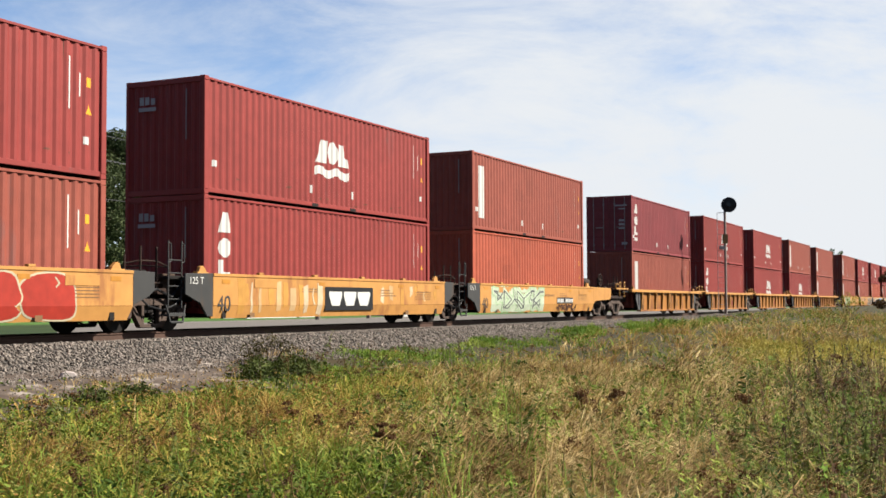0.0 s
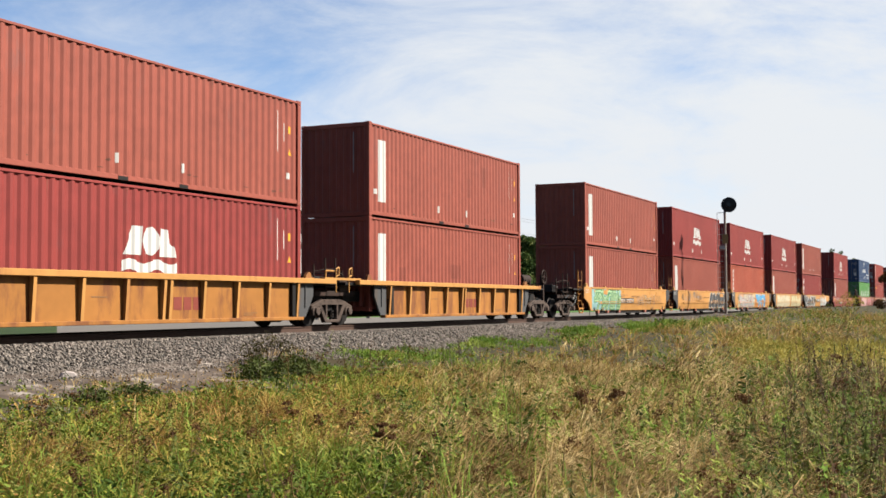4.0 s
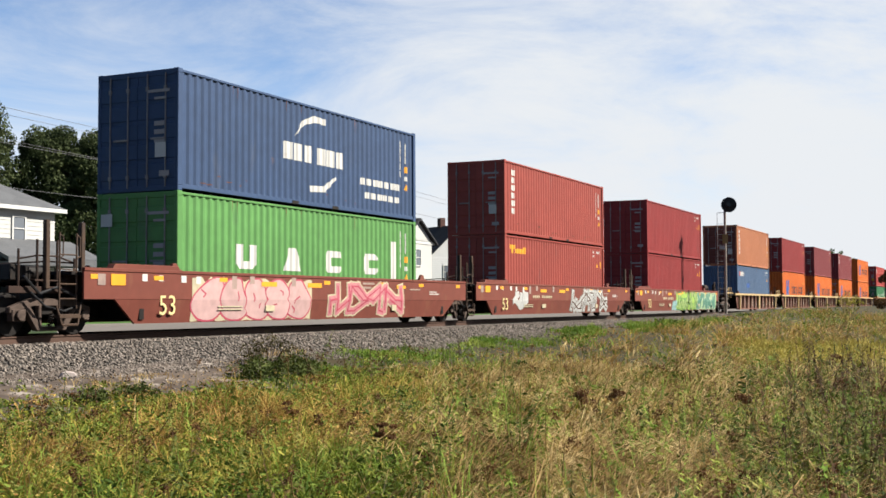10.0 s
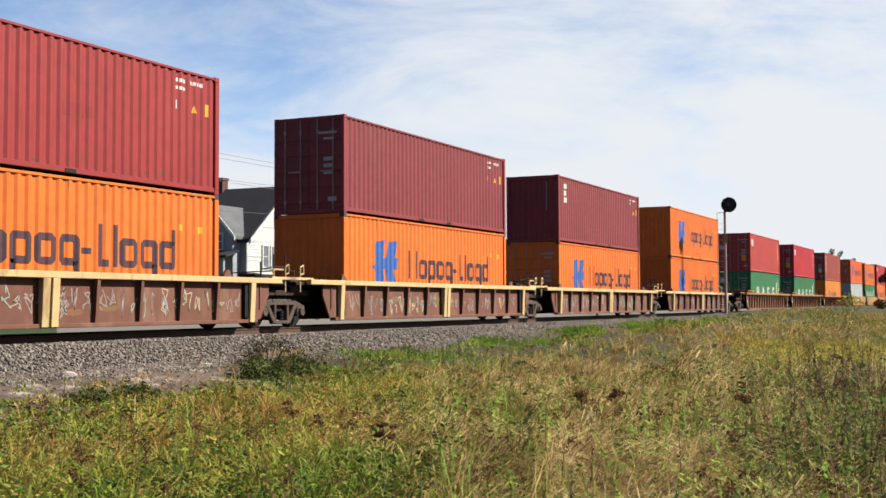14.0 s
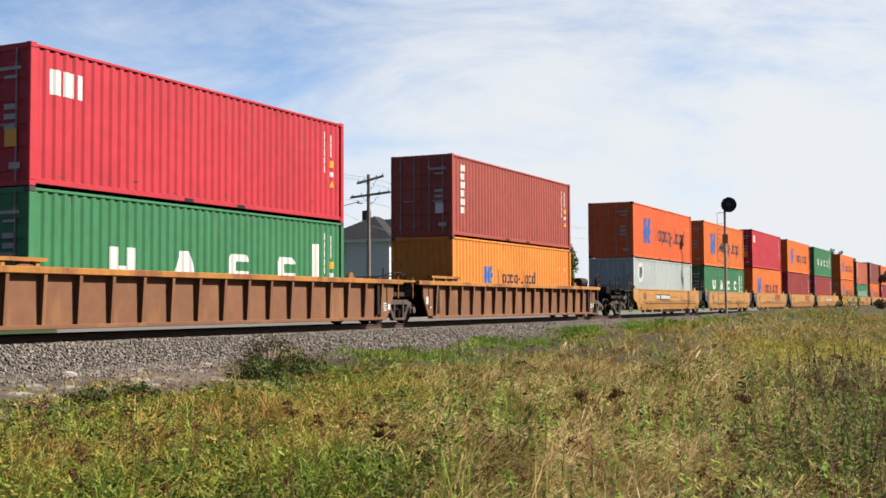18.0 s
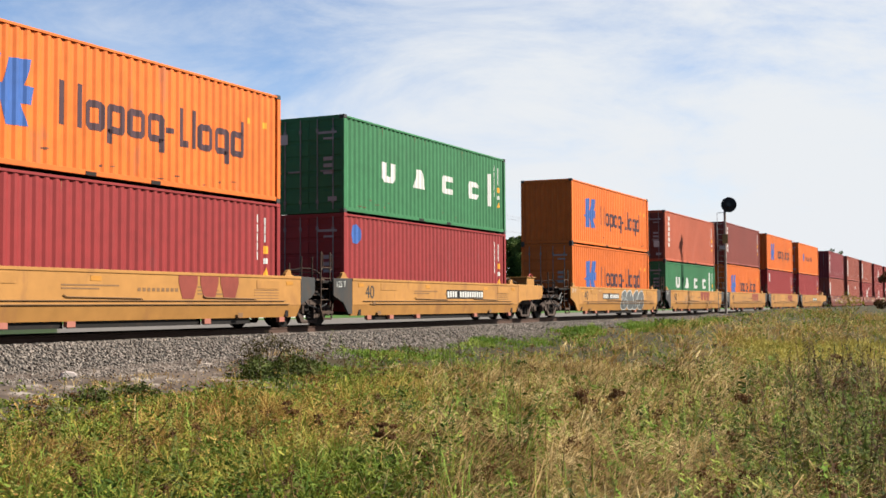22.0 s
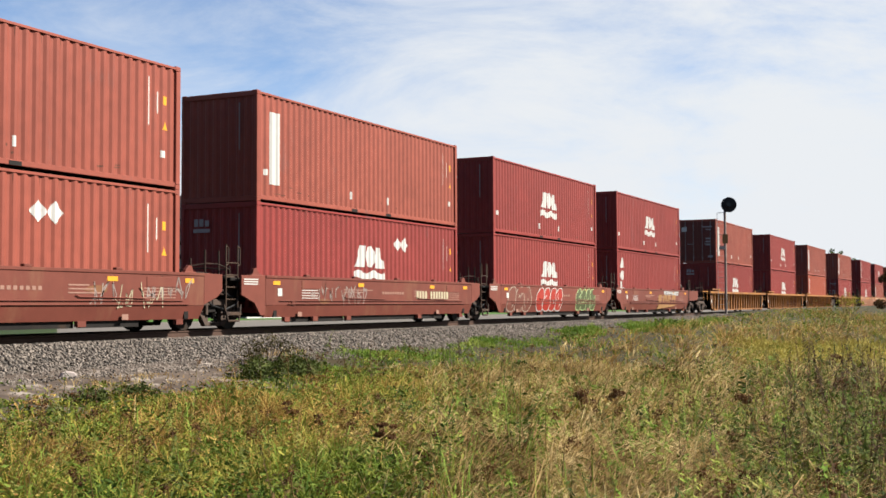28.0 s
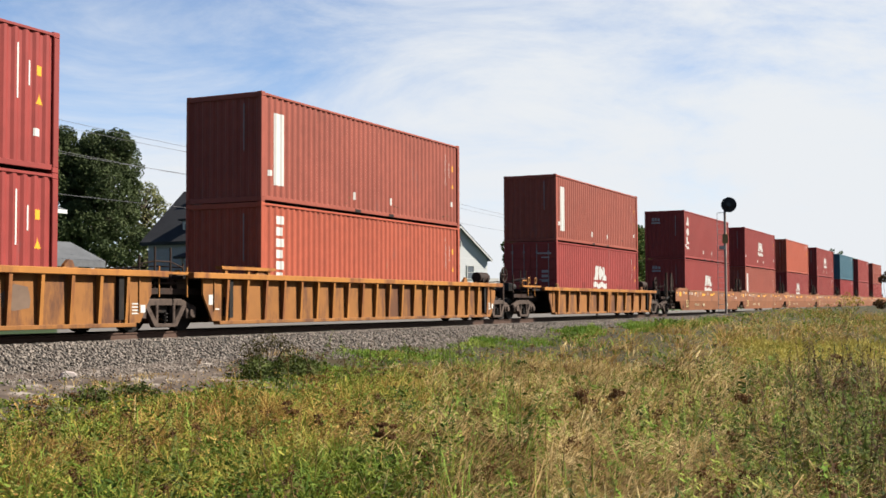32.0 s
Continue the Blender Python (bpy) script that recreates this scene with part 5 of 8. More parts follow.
OXIDE = material("oxide_marking", (0.24, 0.05, 0.035), rough=0.6, vary=0.2, bump=0.0)
ART = {
    0: [art(1, 6.6, 11.0, 0.25, 1.36, P["red"], P["cream"], 3, round_=True)],
    1: [mark3(5.3, WHITE, 0.40, 0.58, BLACK), fades(2, 0.8, 5.0, 0.36, 1.30, 12), fades(3, 8.2, 12.2, 0.6, 1.30, 7)],
    2: [art(3, 1.2, 6.2, 0.24, 1.36, ("palemint", (0.68, 0.78, 0.58)), P["mint"], 5, ("palemint", (0.68, 0.78, 0.58)), ("slate", (0.16, 0.17, 0.17))), plate(7.9, 9.9), art(33, 8.0, 10.3, 0.32, 0.6, P["brown"], P["brown"], 5)],
    8: [art(4, 0.2, 4.2, 0.24, 1.30, P["mint"], P["green"], 5, P["aqua"], P["green"]), plate(4.3, 6.6), scuffs(32, 4, -CY - 0.036, 7.0, 10.0, 0.85)],
    9: [art(5, 7.75, 12.6, 0.2, 1.36, P["black"], P["white"], 6, round_=True), scuffs(31, 4, -CY - 0.036, 1.4, 4.8, 1.05)],
    10: [art(6, 1.2, 6.6, 0.25, 1.36, ("palepink", (0.80, 0.52, 0.50)), ("slate", (0.16, 0.17, 0.17)), 6, P["cream"], P["aqua"]), art(66, 7.3, 10.7, 0.24, 1.36, P["sky"], ("paleblue", (0.72, 0.84, 0.9)), 4, ("orange", (0.75, 0.28, 0.06)))],
    11: [art(7, 0.8, 6.3, 0.25, 1.36, ("palecream", (0.84, 0.76, 0.54)), ("sand", (0.72, 0.58, 0.36)), 5, ("palesand", (0.80, 0.68, 0.45))), fades(42, 6.4, 8.2, 0.36, 1.30, 6), art(77, 7.6, 12.2, 0.22, 1.30, ("palelemon", (0.84, 0.76, 0.46)), ("umberline", (0.36, 0.30, 0.14)), 5, ("sand", (0.72, 0.58, 0.36)))],
    12: [art(8, 0.1, 5.7, 0.2, 1.38, P["black"], P["white"], 5, P["white"]), plate(6.3, 8.7, 0.72, 1.0), art(88, 9.1, 13.2, 0.2, 1.38, P["white"], P["black"], 4, None, P["black"], True)],
    13: [plate(1.6, 3.6, 0.5, 0.72)],
    14: [art(9, 0.4, 5.2, 0.22, 1.36, ("palepink", (0.85, 0.60, 0.56)), ("rose", (0.62, 0.10, 0.16)), 5, P["cream"], ("rose", (0.62, 0.10, 0.16)), True), art(99, 6.4, 10.6, 0.24, 1.36, P["pink"], P["cream"], 4, None, ("rose", (0.62, 0.10, 0.16)))],
    15: [art(10, 6.9, 11.6, 0.22, 1.36, P["white"], P["silver"], 4, None, P["brown"]), plate(2.1, 4.5, 0.80, 1.0, False), art(101, 0.2, 1.5, 0.4, 1.1, P["white"], P["white"], 2)],
    16: [art(11, 5.0, 9.5, 0.2, 1.38, ("leaf", (0.36, 0.56, 0.14)), P["green"], 5, P["lime"], ("palelime", (0.55, 0.72, 0.34))), art(112, 4.2, 4.9, 0.22, 0.8, P["aqua"], P["aqua"], 1, P["aqua"]), art(111, 9.8, 14.6, 0.22, 1.36, P["teal"], ("palemint", (0.68, 0.78, 0.58)), 6, P["mint"]), plate(1.9, 4.2, 0.78, 1.0, False)],
    17: [scuffs(1, 12)], 18: [scuffs(2, 12)], 19: [scuffs(3, 12)], 20: [scuffs(4, 12)], 21: [scuffs(5, 12)], 22: [scuffs(6, 2)], 40: [scuffs(7, 2)], 41: [scuffs(8, 3)], 
    25: [plate(3.1, 5.9, 0.82, 1.10)], 26: [dropped_pipe(8.9)], 27: [mark3(7.6, OXIDE, 0.55, 0.76)], 28: [mark3(7.6, OXIDE, 0.55, 0.76)], 29: [plate(6.3, 9.35, 0.80, 1.10)],
    30: [plate(3.4, 5.9, 0.82, 1.10), fades(41, 0.4, 4.0, 0.95, 1.32, 6), art(12, 6.3, 10.1, 0.2, 1.35, ("slate", (0.16, 0.17, 0.17)), P["white"], 4, round_=True)], 31: [mark3(7.0, OXIDE, 0.50, 0.80), dropped_pipe(8.9), scuffs(24, 2, -CY - 0.036, 2.6, 4.2, 0.8)],
    32: [mark3(7.6, OXIDE, 0.55, 0.76)], 33: [mark3(7.6, OXIDE, 0.55, 0.76)], 34: [plate(6.2, 8.7, 0.80, 1.10)],
    35: [plate(6.3, 9.0, 0.6, 0.9, False), scuffs(21, 4, -CY - 0.036, 1.6, 5.4, 1.0)],
    36: [scuffs(22, 3, -CY - 0.036, 8.2, 11.6, 0.95)], 37: [plate(8.4, 10.8, 0.74, 1.08, False), scuffs(23, 3, -CY - 0.036, 1.6, 4.6, 0.9)],
    38: [art(17, 3.75, 6.6, 0.24, 1.36, P["red"], P["white"], 4, round_=True), art(18, 8.5, 11.0, 0.3, 1.3, ("olive", (0.14, 0.16, 0.07)), ("palelime", (0.55, 0.72, 0.34)), 4, round_=True), art(19, 0.7, 3.0, 0.3, 1.36, ("dull", (0.25, 0.085, 0.06)), ("pale", (0.55, 0.42, 0.34)), 3, round_=True)],
    39: [slanted(6.3, 0.66, 0.42, spray("ochre_mark", (0.46, 0.24, 0.09))), art(20, 7.6, 10.6, 1.06, 1.36, P["white"], P["white"], 9)]}

YL = "yellow smooth-sided well car with worn paint on the rails"
# place along the train, car kind, top (colour, style, doors, height), bottom
TRAIN = [
    (7.5, "A", ("maroon", "sail", 0, HIGH), ("brown", "ora", 0, HIGH)),
    (23.1, "A", ("maroon", "sail", 0, HIGH), ("maroon", "sailv", 0, HIGH)),
    (38.8, "A", ("brown", "strip", 0, HIGH), ("orangered", "ora", 0, HIGH)),
    (58.62, "B", ("plum", "sailv", 1, HIGH), ("brown", "strip", 0, HIGH)),
    (74.4, "B", ("maroon", "sail", 0, HIGH), ("maroon", "sailv", 0, HIGH)),
    (90.4, "B", ("maroon", "sail", 0, HIGH), ("maroon", "sail", 0, HIGH)),
    (106.2, "B", ("brown", "strip", 0, HIGH), ("maroon", "sail", 0, HIGH)),
    (122.2, "B", ("brown", "strip", 0, HIGH), ("brown", "strip", 0, HIGH)),
    (142.3, "C", ("brown", "strip", 0, HIGH), ("brown", "strip", 0, HIGH)),
    (157.7, "C", ("maroon", "sail", 0, HIGH), ("brown", "strip", 0, HIGH)),
    (173.2, "C", ("maroon", "sail", 0, HIGH), ("orangered", "orav", 0, HIGH)),
    (188.8, "C", ("maroon", "sail", 0, HIGH), ("brown", "strip", 0, HIGH)),
    (204.3, "C", ("brown", "strip", 0, HIGH), ("maroon", "sailv", 1, HIGH)),
    (226.2, "D", ("maroon", "sail", 0, HIGH), ("brown", "strip", 0, HIGH)),
    (249.9, "E", ("navy", "ribboned", 1, HIGH), ("lightgreen", "blocky", 1, HIGH)),
    (269.6, "E", ("brick", "brick", 1, HIGH), ("brick", "yellowed", 1, HIGH)),
    (289.3, "E", ("redm", "plain", 1, HIGH), ("redm", "plain", 1, HIGH)),
    (312.2, "F", ("tan", "brick", 1, HIGH), ("blue", "squared", 0, HIGH)),
    (330.5, "F", ("redm", "plain", 1, HIGH), ("vivid", "vivid", 0, HIGH)),
    (348.7, "F", ("plum", "plain", 1, HIGH), ("vivid", "vivid", 0, HIGH)),
    (366.8, "F", ("plum", "short", 0, HIGH), ("vivid", "vivid", 1, HIGH)),
    (385.3, "F", ("vivid", "vivid", 0, HIGH), ("vivid", "vivid", 0, HIGH)),
    (408.2, "G", ("red", "trio", 1, HIGH), ("green", "blockylow", 1, STD)),
    (427.7, "G", ("crimson", "trio", 1, HIGH), ("green", "blockylow", 1, STD)),
    (447.3, "G", ("brick", "brick", 1, HIGH), ("vividy", "vivids", 0, STD)),
    (469.1, "H", ("vividr", "vivid", 1, HIGH), ("grey", "white", 0, STD)),
    (484.6, "H", ("vivid", "vivid", 1, HIGH), ("green", "blocky", 1, STD)),
    (500.1, "H", ("crimson", "trio", 1, HIGH), ("vivid", "vivid", 0, HIGH)),
    (515.6, "H", ("vivid", "vivid", 0, HIGH), ("redm", "column", 0, HIGH)),
    (531.1, "H", ("green", "blocky", 1, HIGH), ("redm", "ring", 1, HIGH)),
    (550.9, "I", ("vivid", "vivid", 0, HIGH), ("vivid", "vivid", 1, HIGH)),
    (566.5, "I", ("bricko", "brick", 1, HIGH), ("green", "blocky", 1, STD)),
    (581.9, "I", ("brickb", "brick", 0, HIGH), ("vivid", "vivid", 0, HIGH)),
    (597.2, "I", ("vivid", "vivid", 0, HIGH), ("redm", "flag", 0, HIGH)),
    (612.7, "I", ("vivid", "vivids", 1, HIGH), ("redm", "column", 1, HIGH)),
    (632.7, "J", ("plum", "sailv", 0, HIGH), ("brown", "strip", 0, HIGH)),
    (648.2, "J", ("brown", "strip", 0, HIGH), ("brown", "stripdi", 0, HIGH)),
    (663.5, "J", ("brown", "strip", 0, HIGH), ("maroon", "saildi", 0, HIGH)),
    (678.9, "J", ("maroon", "sail", 0, HIGH), ("maroon", "sail", 0, HIGH)),
    (694.3, "J", ("maroon", "sail", 0, HIGH), ("maroon", "sailv", 0, HIGH)),
    (716.0, "K", ("brown", "strip", 1, HIGH), ("maroon", "sail", 0, HIGH)),
    (735.5, "K", ("maroon", "sail", 0, HIGH), ("maroon", "sail", 0, HIGH)),
    (754.9, "K", ("brown", "strip", 0, HIGH), ("orangered", "orav", 0, HIGH)),
    (776.9, "L", ("brown", "strip", 0, HIGH), ("maroon", "sail", 1, HIGH)),
    (798.9, "M", ("maroon", "sailv", 0, HIGH), ("maroon", "sail", 0, HIGH)),
    (816.6, "M", ("maroon", "sail", 0, HIGH), ("brown", "strip", 0, HIGH)),
    (834.3, "M", ("orangered", "plain", 0, HIGH), ("maroon", "sail", 0, HIGH)),
    (852.0, "M", ("maroon", "sail", 0, HIGH), ("maroon", "plain", 0, HIGH)),
    (869.7, "M", ("teal", "plain", 0, HIGH), ("redm", "plain", 0, HIGH)),
    (887.4, "M", ("maroon", "plain", 0, HIGH), ("maroon", "plain", 0, HIGH)),
    (905.1, "M", ("brown", "plain", 0, HIGH), ("maroon", "plain", 0, HIGH))]
CARS = {"A": ("smooth40", YEL, YEL, YL), "B": ("rib40", YELR, YEL, "weathered yellow ribbed well car on the rails"), "C": ("smooth40", YEL, YEL, "yellow smooth-sided well car covered in graffiti"),
        "D": ("low53", REDCAR, REDCAR, "faded red low-sided well car on the rails"), "E": ("smooth53", BRN, BRN, "brown smooth-sided long well car with graffiti"),
        "F": ("rib48", UMBER, CREAM, "rust-brown ribbed well car with a cream-yellow top chord"), "G": ("rib53", RUSTCAR, YELR, "rusty brown long well car with close ribs"),
        "H": ("smooth40", YELP, YELP, "pale yellow smooth-sided well car on the rails"), "I": ("smooth40", YELP, YELP, "pale yellow smooth-sided well car on the rails"),
        "J": ("smooth40", BRN, BRN, "brown smooth-sided well car with faded marks"), "K": ("rib53", YELB, YELR, "weathered yellow long well car with close ribs"),
        "L": ("rib48", YELB, YELR, "weathered yellow ribbed well car on the rails"), "M": ("smooth53", TANCAR, TANCAR, "faded tan smooth-sided well car on the rails")}
ENDS = {"smooth40": 2.3, "rib40": 2.35, "rib48": 3.4, "rib53": 3.7, "smooth53": 3.8, "low53": 3.9}
FLOOR = 0.405
for i, (x, code, upper, lower) in enumerate(TRAIN):
    kind, main, accent, lab = CARS[code]
    prev = TRAIN[i - 1] if i else None
    nxt = TRAIN[i + 1] if i + 1 < len(TRAIN) else None
    end = ENDS[kind]
    first = not prev or prev[1] != code
    final = not nxt or nxt[1] != code
    fx = end if first else round((x - prev[0] - L) / 2, 2)
    rx = end if final else round((nxt[0] - x - L) / 2, 2)
    well_car(x, kind, main, accent, fx, rx, final, lab, {"first": first, "code": code, "art": ART.get(i, ())})
    container(x, FLOOR, *lower, "in its well")
    container(x, FLOOR + lower[3], *upper, "stacked on another")

# ---- ground and track ----


def smooth(a, b, x):
    t = np.clip((x - a) / (b - a), 0, 1)
    return t * t * (3 - 2 * t)


def ground_z(x, y):
    x, y = np.asarray(x, float), np.asarray(y, float)
    near = np.interp(y, [-40, 2, 7, 11, 13.6, 15.0, 16.6, 20.7, 22.5, 25, 60, 400], [-1.2, -1.15, -1.05, -0.95, -0.78, -0.55, -0.42, -0.42, -0.55, -0.35, -0.3, -0.6])
    rise = (smooth(29, 46, x) * 0.30 * smooth(9.5, 13.5, y) + smooth(48, 95, x) * 0.42) * smooth(16.7, 15.6, y)
    lump = 0.05 * np.sin(x * 0.9 + 1.3 * np.sin(y * 0.7)) * np.sin(y * 1.1 + x * 0.23) * smooth(14.6, 12.5, y)
    return near + rise + lump


GRASSGROUND = material("field_soil", (0.045, 0.034, 0.014), rough=0.95, vary=0.35, grain=3.0, bump=0.5, second=(0.05, 0.07, 0.012), amount=0.65, spread=0.25)
BALLASTBED = material("ballast_bed", (0.085, 0.078, 0.07), rough=0.95, vary=0.45, grain=22, bump=0.9, second=(0.06, 0.055, 0.05), amount=0.5)
STONE = material("ballast_stone", (0.205, 0.174, 0.150), rough=0.9, vary=0.25, grain=14, bump=0.3, island=0.68)
DIRT = material("bare_dirt", (0.115, 0.088, 0.07), rough=0.95, vary=0.5, grain=4, bump=0.8, second=(0.42, 0.36, 0.31), amount=0.46)
ASPHALT = material("asphalt", (0.20, 0.178, 0.160), rough=0.9, vary=0.15, grain=10, bump=0.2)
LAWN = material("lawn", (0.075, 0.16, 0.03), rough=0.95, vary=0.3, grain=4, bump=0.4)


def sheet(name, xs, ys, lift, mat):
    gx, gy = np.meshgrid(xs, ys, indexing="ij")
    v = np.stack([gx, gy, ground_z(gx, gy) + lift], -1).reshape(-1, 3)
    n, m = len(xs), len(ys)
    i = (np.arange(n - 1)[:, None] * m + np.arange(m - 1)[None, :]).ravel()
    tris = np.concatenate([np.stack([i, i + m, i + m + 1], 1), np.stack([i, i + m + 1, i + 1], 1)])
    me = fast_mesh(name, v, tris, mat)
    me.shade_smooth()
    return me


far = [-2500, -800, -300, -120, -60, -30]
xs = np.array(far + list(np.arange(-20, 130, 0.8)) + [140, 160, 200, 300, 500, 900, 1600, 3000])
ys = np.array([-2500, -700, -200, -80, -40, -20] + list(np.arange(-12, 26, 0.5)) + [28, 32, 40, 50, 70, 120, 300, 900, 3000])
structure("ground", sheet("ground", xs, ys, 0.0, GRASSGROUND), "rough autumn field with mixed grass and weeds", "ground")

# ballast bed with a sloped shoulder
bed = Shape().prism([(14.95, -0.62), (16.75, -0.17), (20.6, -0.17), (22.4, -0.62)], "x", -900, 1000)
structure("ballast_bed", bed.mesh("ballast_bed", BALLASTBED), "grey crushed stone ballast bed", "ballast")


def stones(n, x0, x1, seed):
    r = np.random.default_rng(seed)
    x = x0 + (x1 - x0) * r.random(n) ** 1.3
    y = np.where(r.random(n) < 0.05, 12.7 + 2.1 * r.random(n), 14.3 + 3.15 * r.random(n))
    z = np.interp(y, [13.0, 13.6, 14.6, 14.95, 16.75, 17.6], [-0.82, -0.77, -0.605, -0.60, -0.165, -0.165]) 
    z = np.maximum(z, ground_z(x, y)) + r.uniform(-0.01, 0.02, n)
    rad = r.uniform(0.017, 0.046, n) * np.where(y < 15, 0.8, 1)
    base = np.array([(1, 0, 0), (-1, 0, 0), (0, 1, 0), (0, -1, 0), (0, 0, 0.8), (0, 0, -0.8)], float)
    tri = np.array([(0, 2, 4), (2, 1, 4), (1, 3, 4), (3, 0, 4), (2, 0, 5), (1, 2, 5), (3, 1, 5), (0, 3, 5)])
    ang = r.uniform(0, 6.28, n)
    sc = r.uniform(0.6, 1.3, (n, 6, 3))
    v = base[None] * sc
    c, s = np.cos(ang)[:, None], np.sin(ang)[:, None]
    tilt = r.uniform(-0.7, 0.7, n)[:, None]
    vx, vy, vz = v[..., 0], v[..., 1], v[..., 2]
    vx, vz = vx * np.cos(tilt) - vz * np.sin(tilt), vx * np.sin(tilt) + vz * np.cos(tilt)
    v = np.stack([vx * c - vy * s, vx * s + vy * c, vz], -1) * rad[:, None, None] + np.stack([x, y, z], -1)[:, None]
    t = tri[None] + (np.arange(n) * 6)[:, None, None]
    return fast_mesh("ballast_stones", v.reshape(-1, 3), t.reshape(-1, 3), STONE)


tagged(new("ballast_stones", stones(58000, 9, 70, 3)), "loose grey crushed stones on the ballast shoulder", "ballast stone", "", "stuff")
dirt_v = sheet("dirt_strip", np.arange(8, 22, 0.5), np.arange(10.8, 15.2, 0.15), 0.012, DIRT)
structure("dirt_strip", dirt_v, "bare dirt strip beside the ballast", "dirt")

rock = Shape().prism([(-0.15, 0), (-0.11, 0.07), (-0.02, 0.11), (0.09, 0.09), (0.16, 0.03), (0.13, 0), (-0.02, -0.03)], "y", -0.07, 0.07)
tagged(new("rock", rock.mesh("rock", material("pale_rock", (0.50, 0.43, 0.40), rough=0.9, vary=0.2, grain=14, bump=0.5), 0.025)), "pale flat stone beside the ballast", "rock").matrix_basis = pose(15.3, 14.5, -0.61, 0, 0, -30)

RAILPROF = [(-0.075, 0), (0.075, 0), (0.075, 0.012), (0.012, 0.03), (0.012, 0.125), (0.036, 0.14), (0.036, 0.172), (-0.036, 0.172), (-0.036, 0.14), (-0.012, 0.125), (-0.012, 0.03), (-0.075, 0.012)]
for sy in (-0.7525, 0.7525):
    rl = Shape().prism([(YC + sy + a, -0.172 + b) for a, b in RAILPROF], "x", -900, 1000)
    tagged(structure("rail", rl.mesh("rail", RAILHEAD), "brown steel rail on wooden ties", "rail"), group="rails")
TIE = material("tie_wood", (0.10, 0.07, 0.05), rough=0.9, vary=0.3, grain=8, bump=0.4, objvary=0.25)
tie_me = Shape().box(-0.115, 0.115, -1.3, 1.3, -0.34, -0.155).mesh("tie", TIE, 0.012)
ties = thing("track_ties", pose(0, YC, 0), "dark weathered wooden ties under the rails", "railway ties", "", "structure")
for i in range(230):
    put("tie", tie_me, ties, m=pose(4 + i * 0.53, 0, 0, 0, 0, random.uniform(-0.6, 0.6)))

# road and lawns beyond the track
structure("road", Shape().box(-900, 1000, 23.6, 36.8, -0.6, -0.285).mesh("road", ASPHALT), "grey asphalt road behind the track", "road")
# the weedy corner's green is darkened to hold the shade lying on it
structure("verge_lawn", Shape().prism([(-60, 27.0), (28.0, 27.0), (42.5, 41.0), (-60, 41.0)], "z", -0.6, -0.265).mesh("verge_lawn", material("shaded_corner_weeds", (0.032, 0.058, 0.014), rough=0.95, vary=0.5, grain=3, bump=0.6, second=(0.075, 0.10, 0.03), amount=0.5)), "weedy green corner beside the road, its shade painted dark", "grass")
structure("gravel_shoulder", Shape().box(-900, 1000, 36.8, 41.0, -0.6, -0.28).mesh("gravel_shoulder", material("pale_gravel", (0.22, 0.195, 0.175), rough=0.95, vary=0.3, grain=8, bump=0.5)), "pale gravel shoulder beyond the road", "gravel")
structure("lawn", Shape().prism([(41.0, -0.6), (120.0, -0.6), (120.0, 0.04), (45.5, 0.04), (41.0, -0.27)], "x", -900, 1000).mesh("lawn", LAWN), "green lawns behind the road", "lawn")

# ---- vegetation ----
def leafy(name, a, b, c, scale=0.35):
    """Foliage with three tones, changing from blade to blade and from patch to patch."""
    m = bpy.data.materials.new(name)
    m.use_nodes = True
    nt, ln = m.node_tree.nodes, m.node_tree.links
    bs = nt["Principled BSDF"]
    bs.inputs["Roughness"].default_value = 0.8
    bs.inputs["Specular IOR Level"].default_value = 0.12
    geo, tc = nt.new("ShaderNodeNewGeometry"), nt.new("ShaderNodeTexCoord")
    no = nt.new("ShaderNodeTexNoise"); no.inputs["Scale"].default_value, no.inputs["Detail"].default_value = scale * 2.6, 5
    no.inputs["Roughness"].default_value = 0.65
    ln.new(tc.outputs["Object"], no.inputs["Vector"])
    ad = nt.new("ShaderNodeMath"); ad.operation = "MULTIPLY_ADD"
    ad.inputs[1].default_value = 0.20
    ln.new(geo.outputs["Random Per Island"], ad.inputs[0])
    sc = nt.new("ShaderNodeMath"); sc.operation = "MULTIPLY_ADD"
    sc.inputs[1].default_value, sc.inputs[2].default_value = 2.7, -0.95
    ln.new(no.outputs["Fac"], sc.inputs[0]); ln.new(sc.outputs[0], ad.inputs[2])
    rp = nt.new("ShaderNodeValToRGB")
    a, b, c = ([v * DEPTH * 1.39 * k for v, k in zip(q, (1, 1, 0.85))] for q in (a, b, c))
    rp.color_ramp.elements[0].color, rp.color_ramp.elements[1].color = (*a, 1), (*c, 1)
    rp.color_ramp.elements[0].position, rp.color_ramp.elements[1].position = 0.18, 0.86
    e = rp.color_ramp.elements.new(0.5); e.color = (*b, 1)
    ln.new(ad.outputs[0], rp.inputs["Fac"]); ln.new(rp.outputs["Color"], bs.inputs["Base Color"])
    tr = nt.new("ShaderNodeBsdfTranslucent"); ln.new(rp.outputs["Color"], tr.inputs["Color"])
    ms = nt.new("ShaderNodeMixShader"); ms.inputs[0].default_value = 0.25
    ln.new(bs.outputs[0], ms.inputs[1]); ln.new(tr.outputs[0], ms.inputs[2])
    ln.new(ms.outputs[0], nt["Material Output"].inputs["Surface"])
    return m


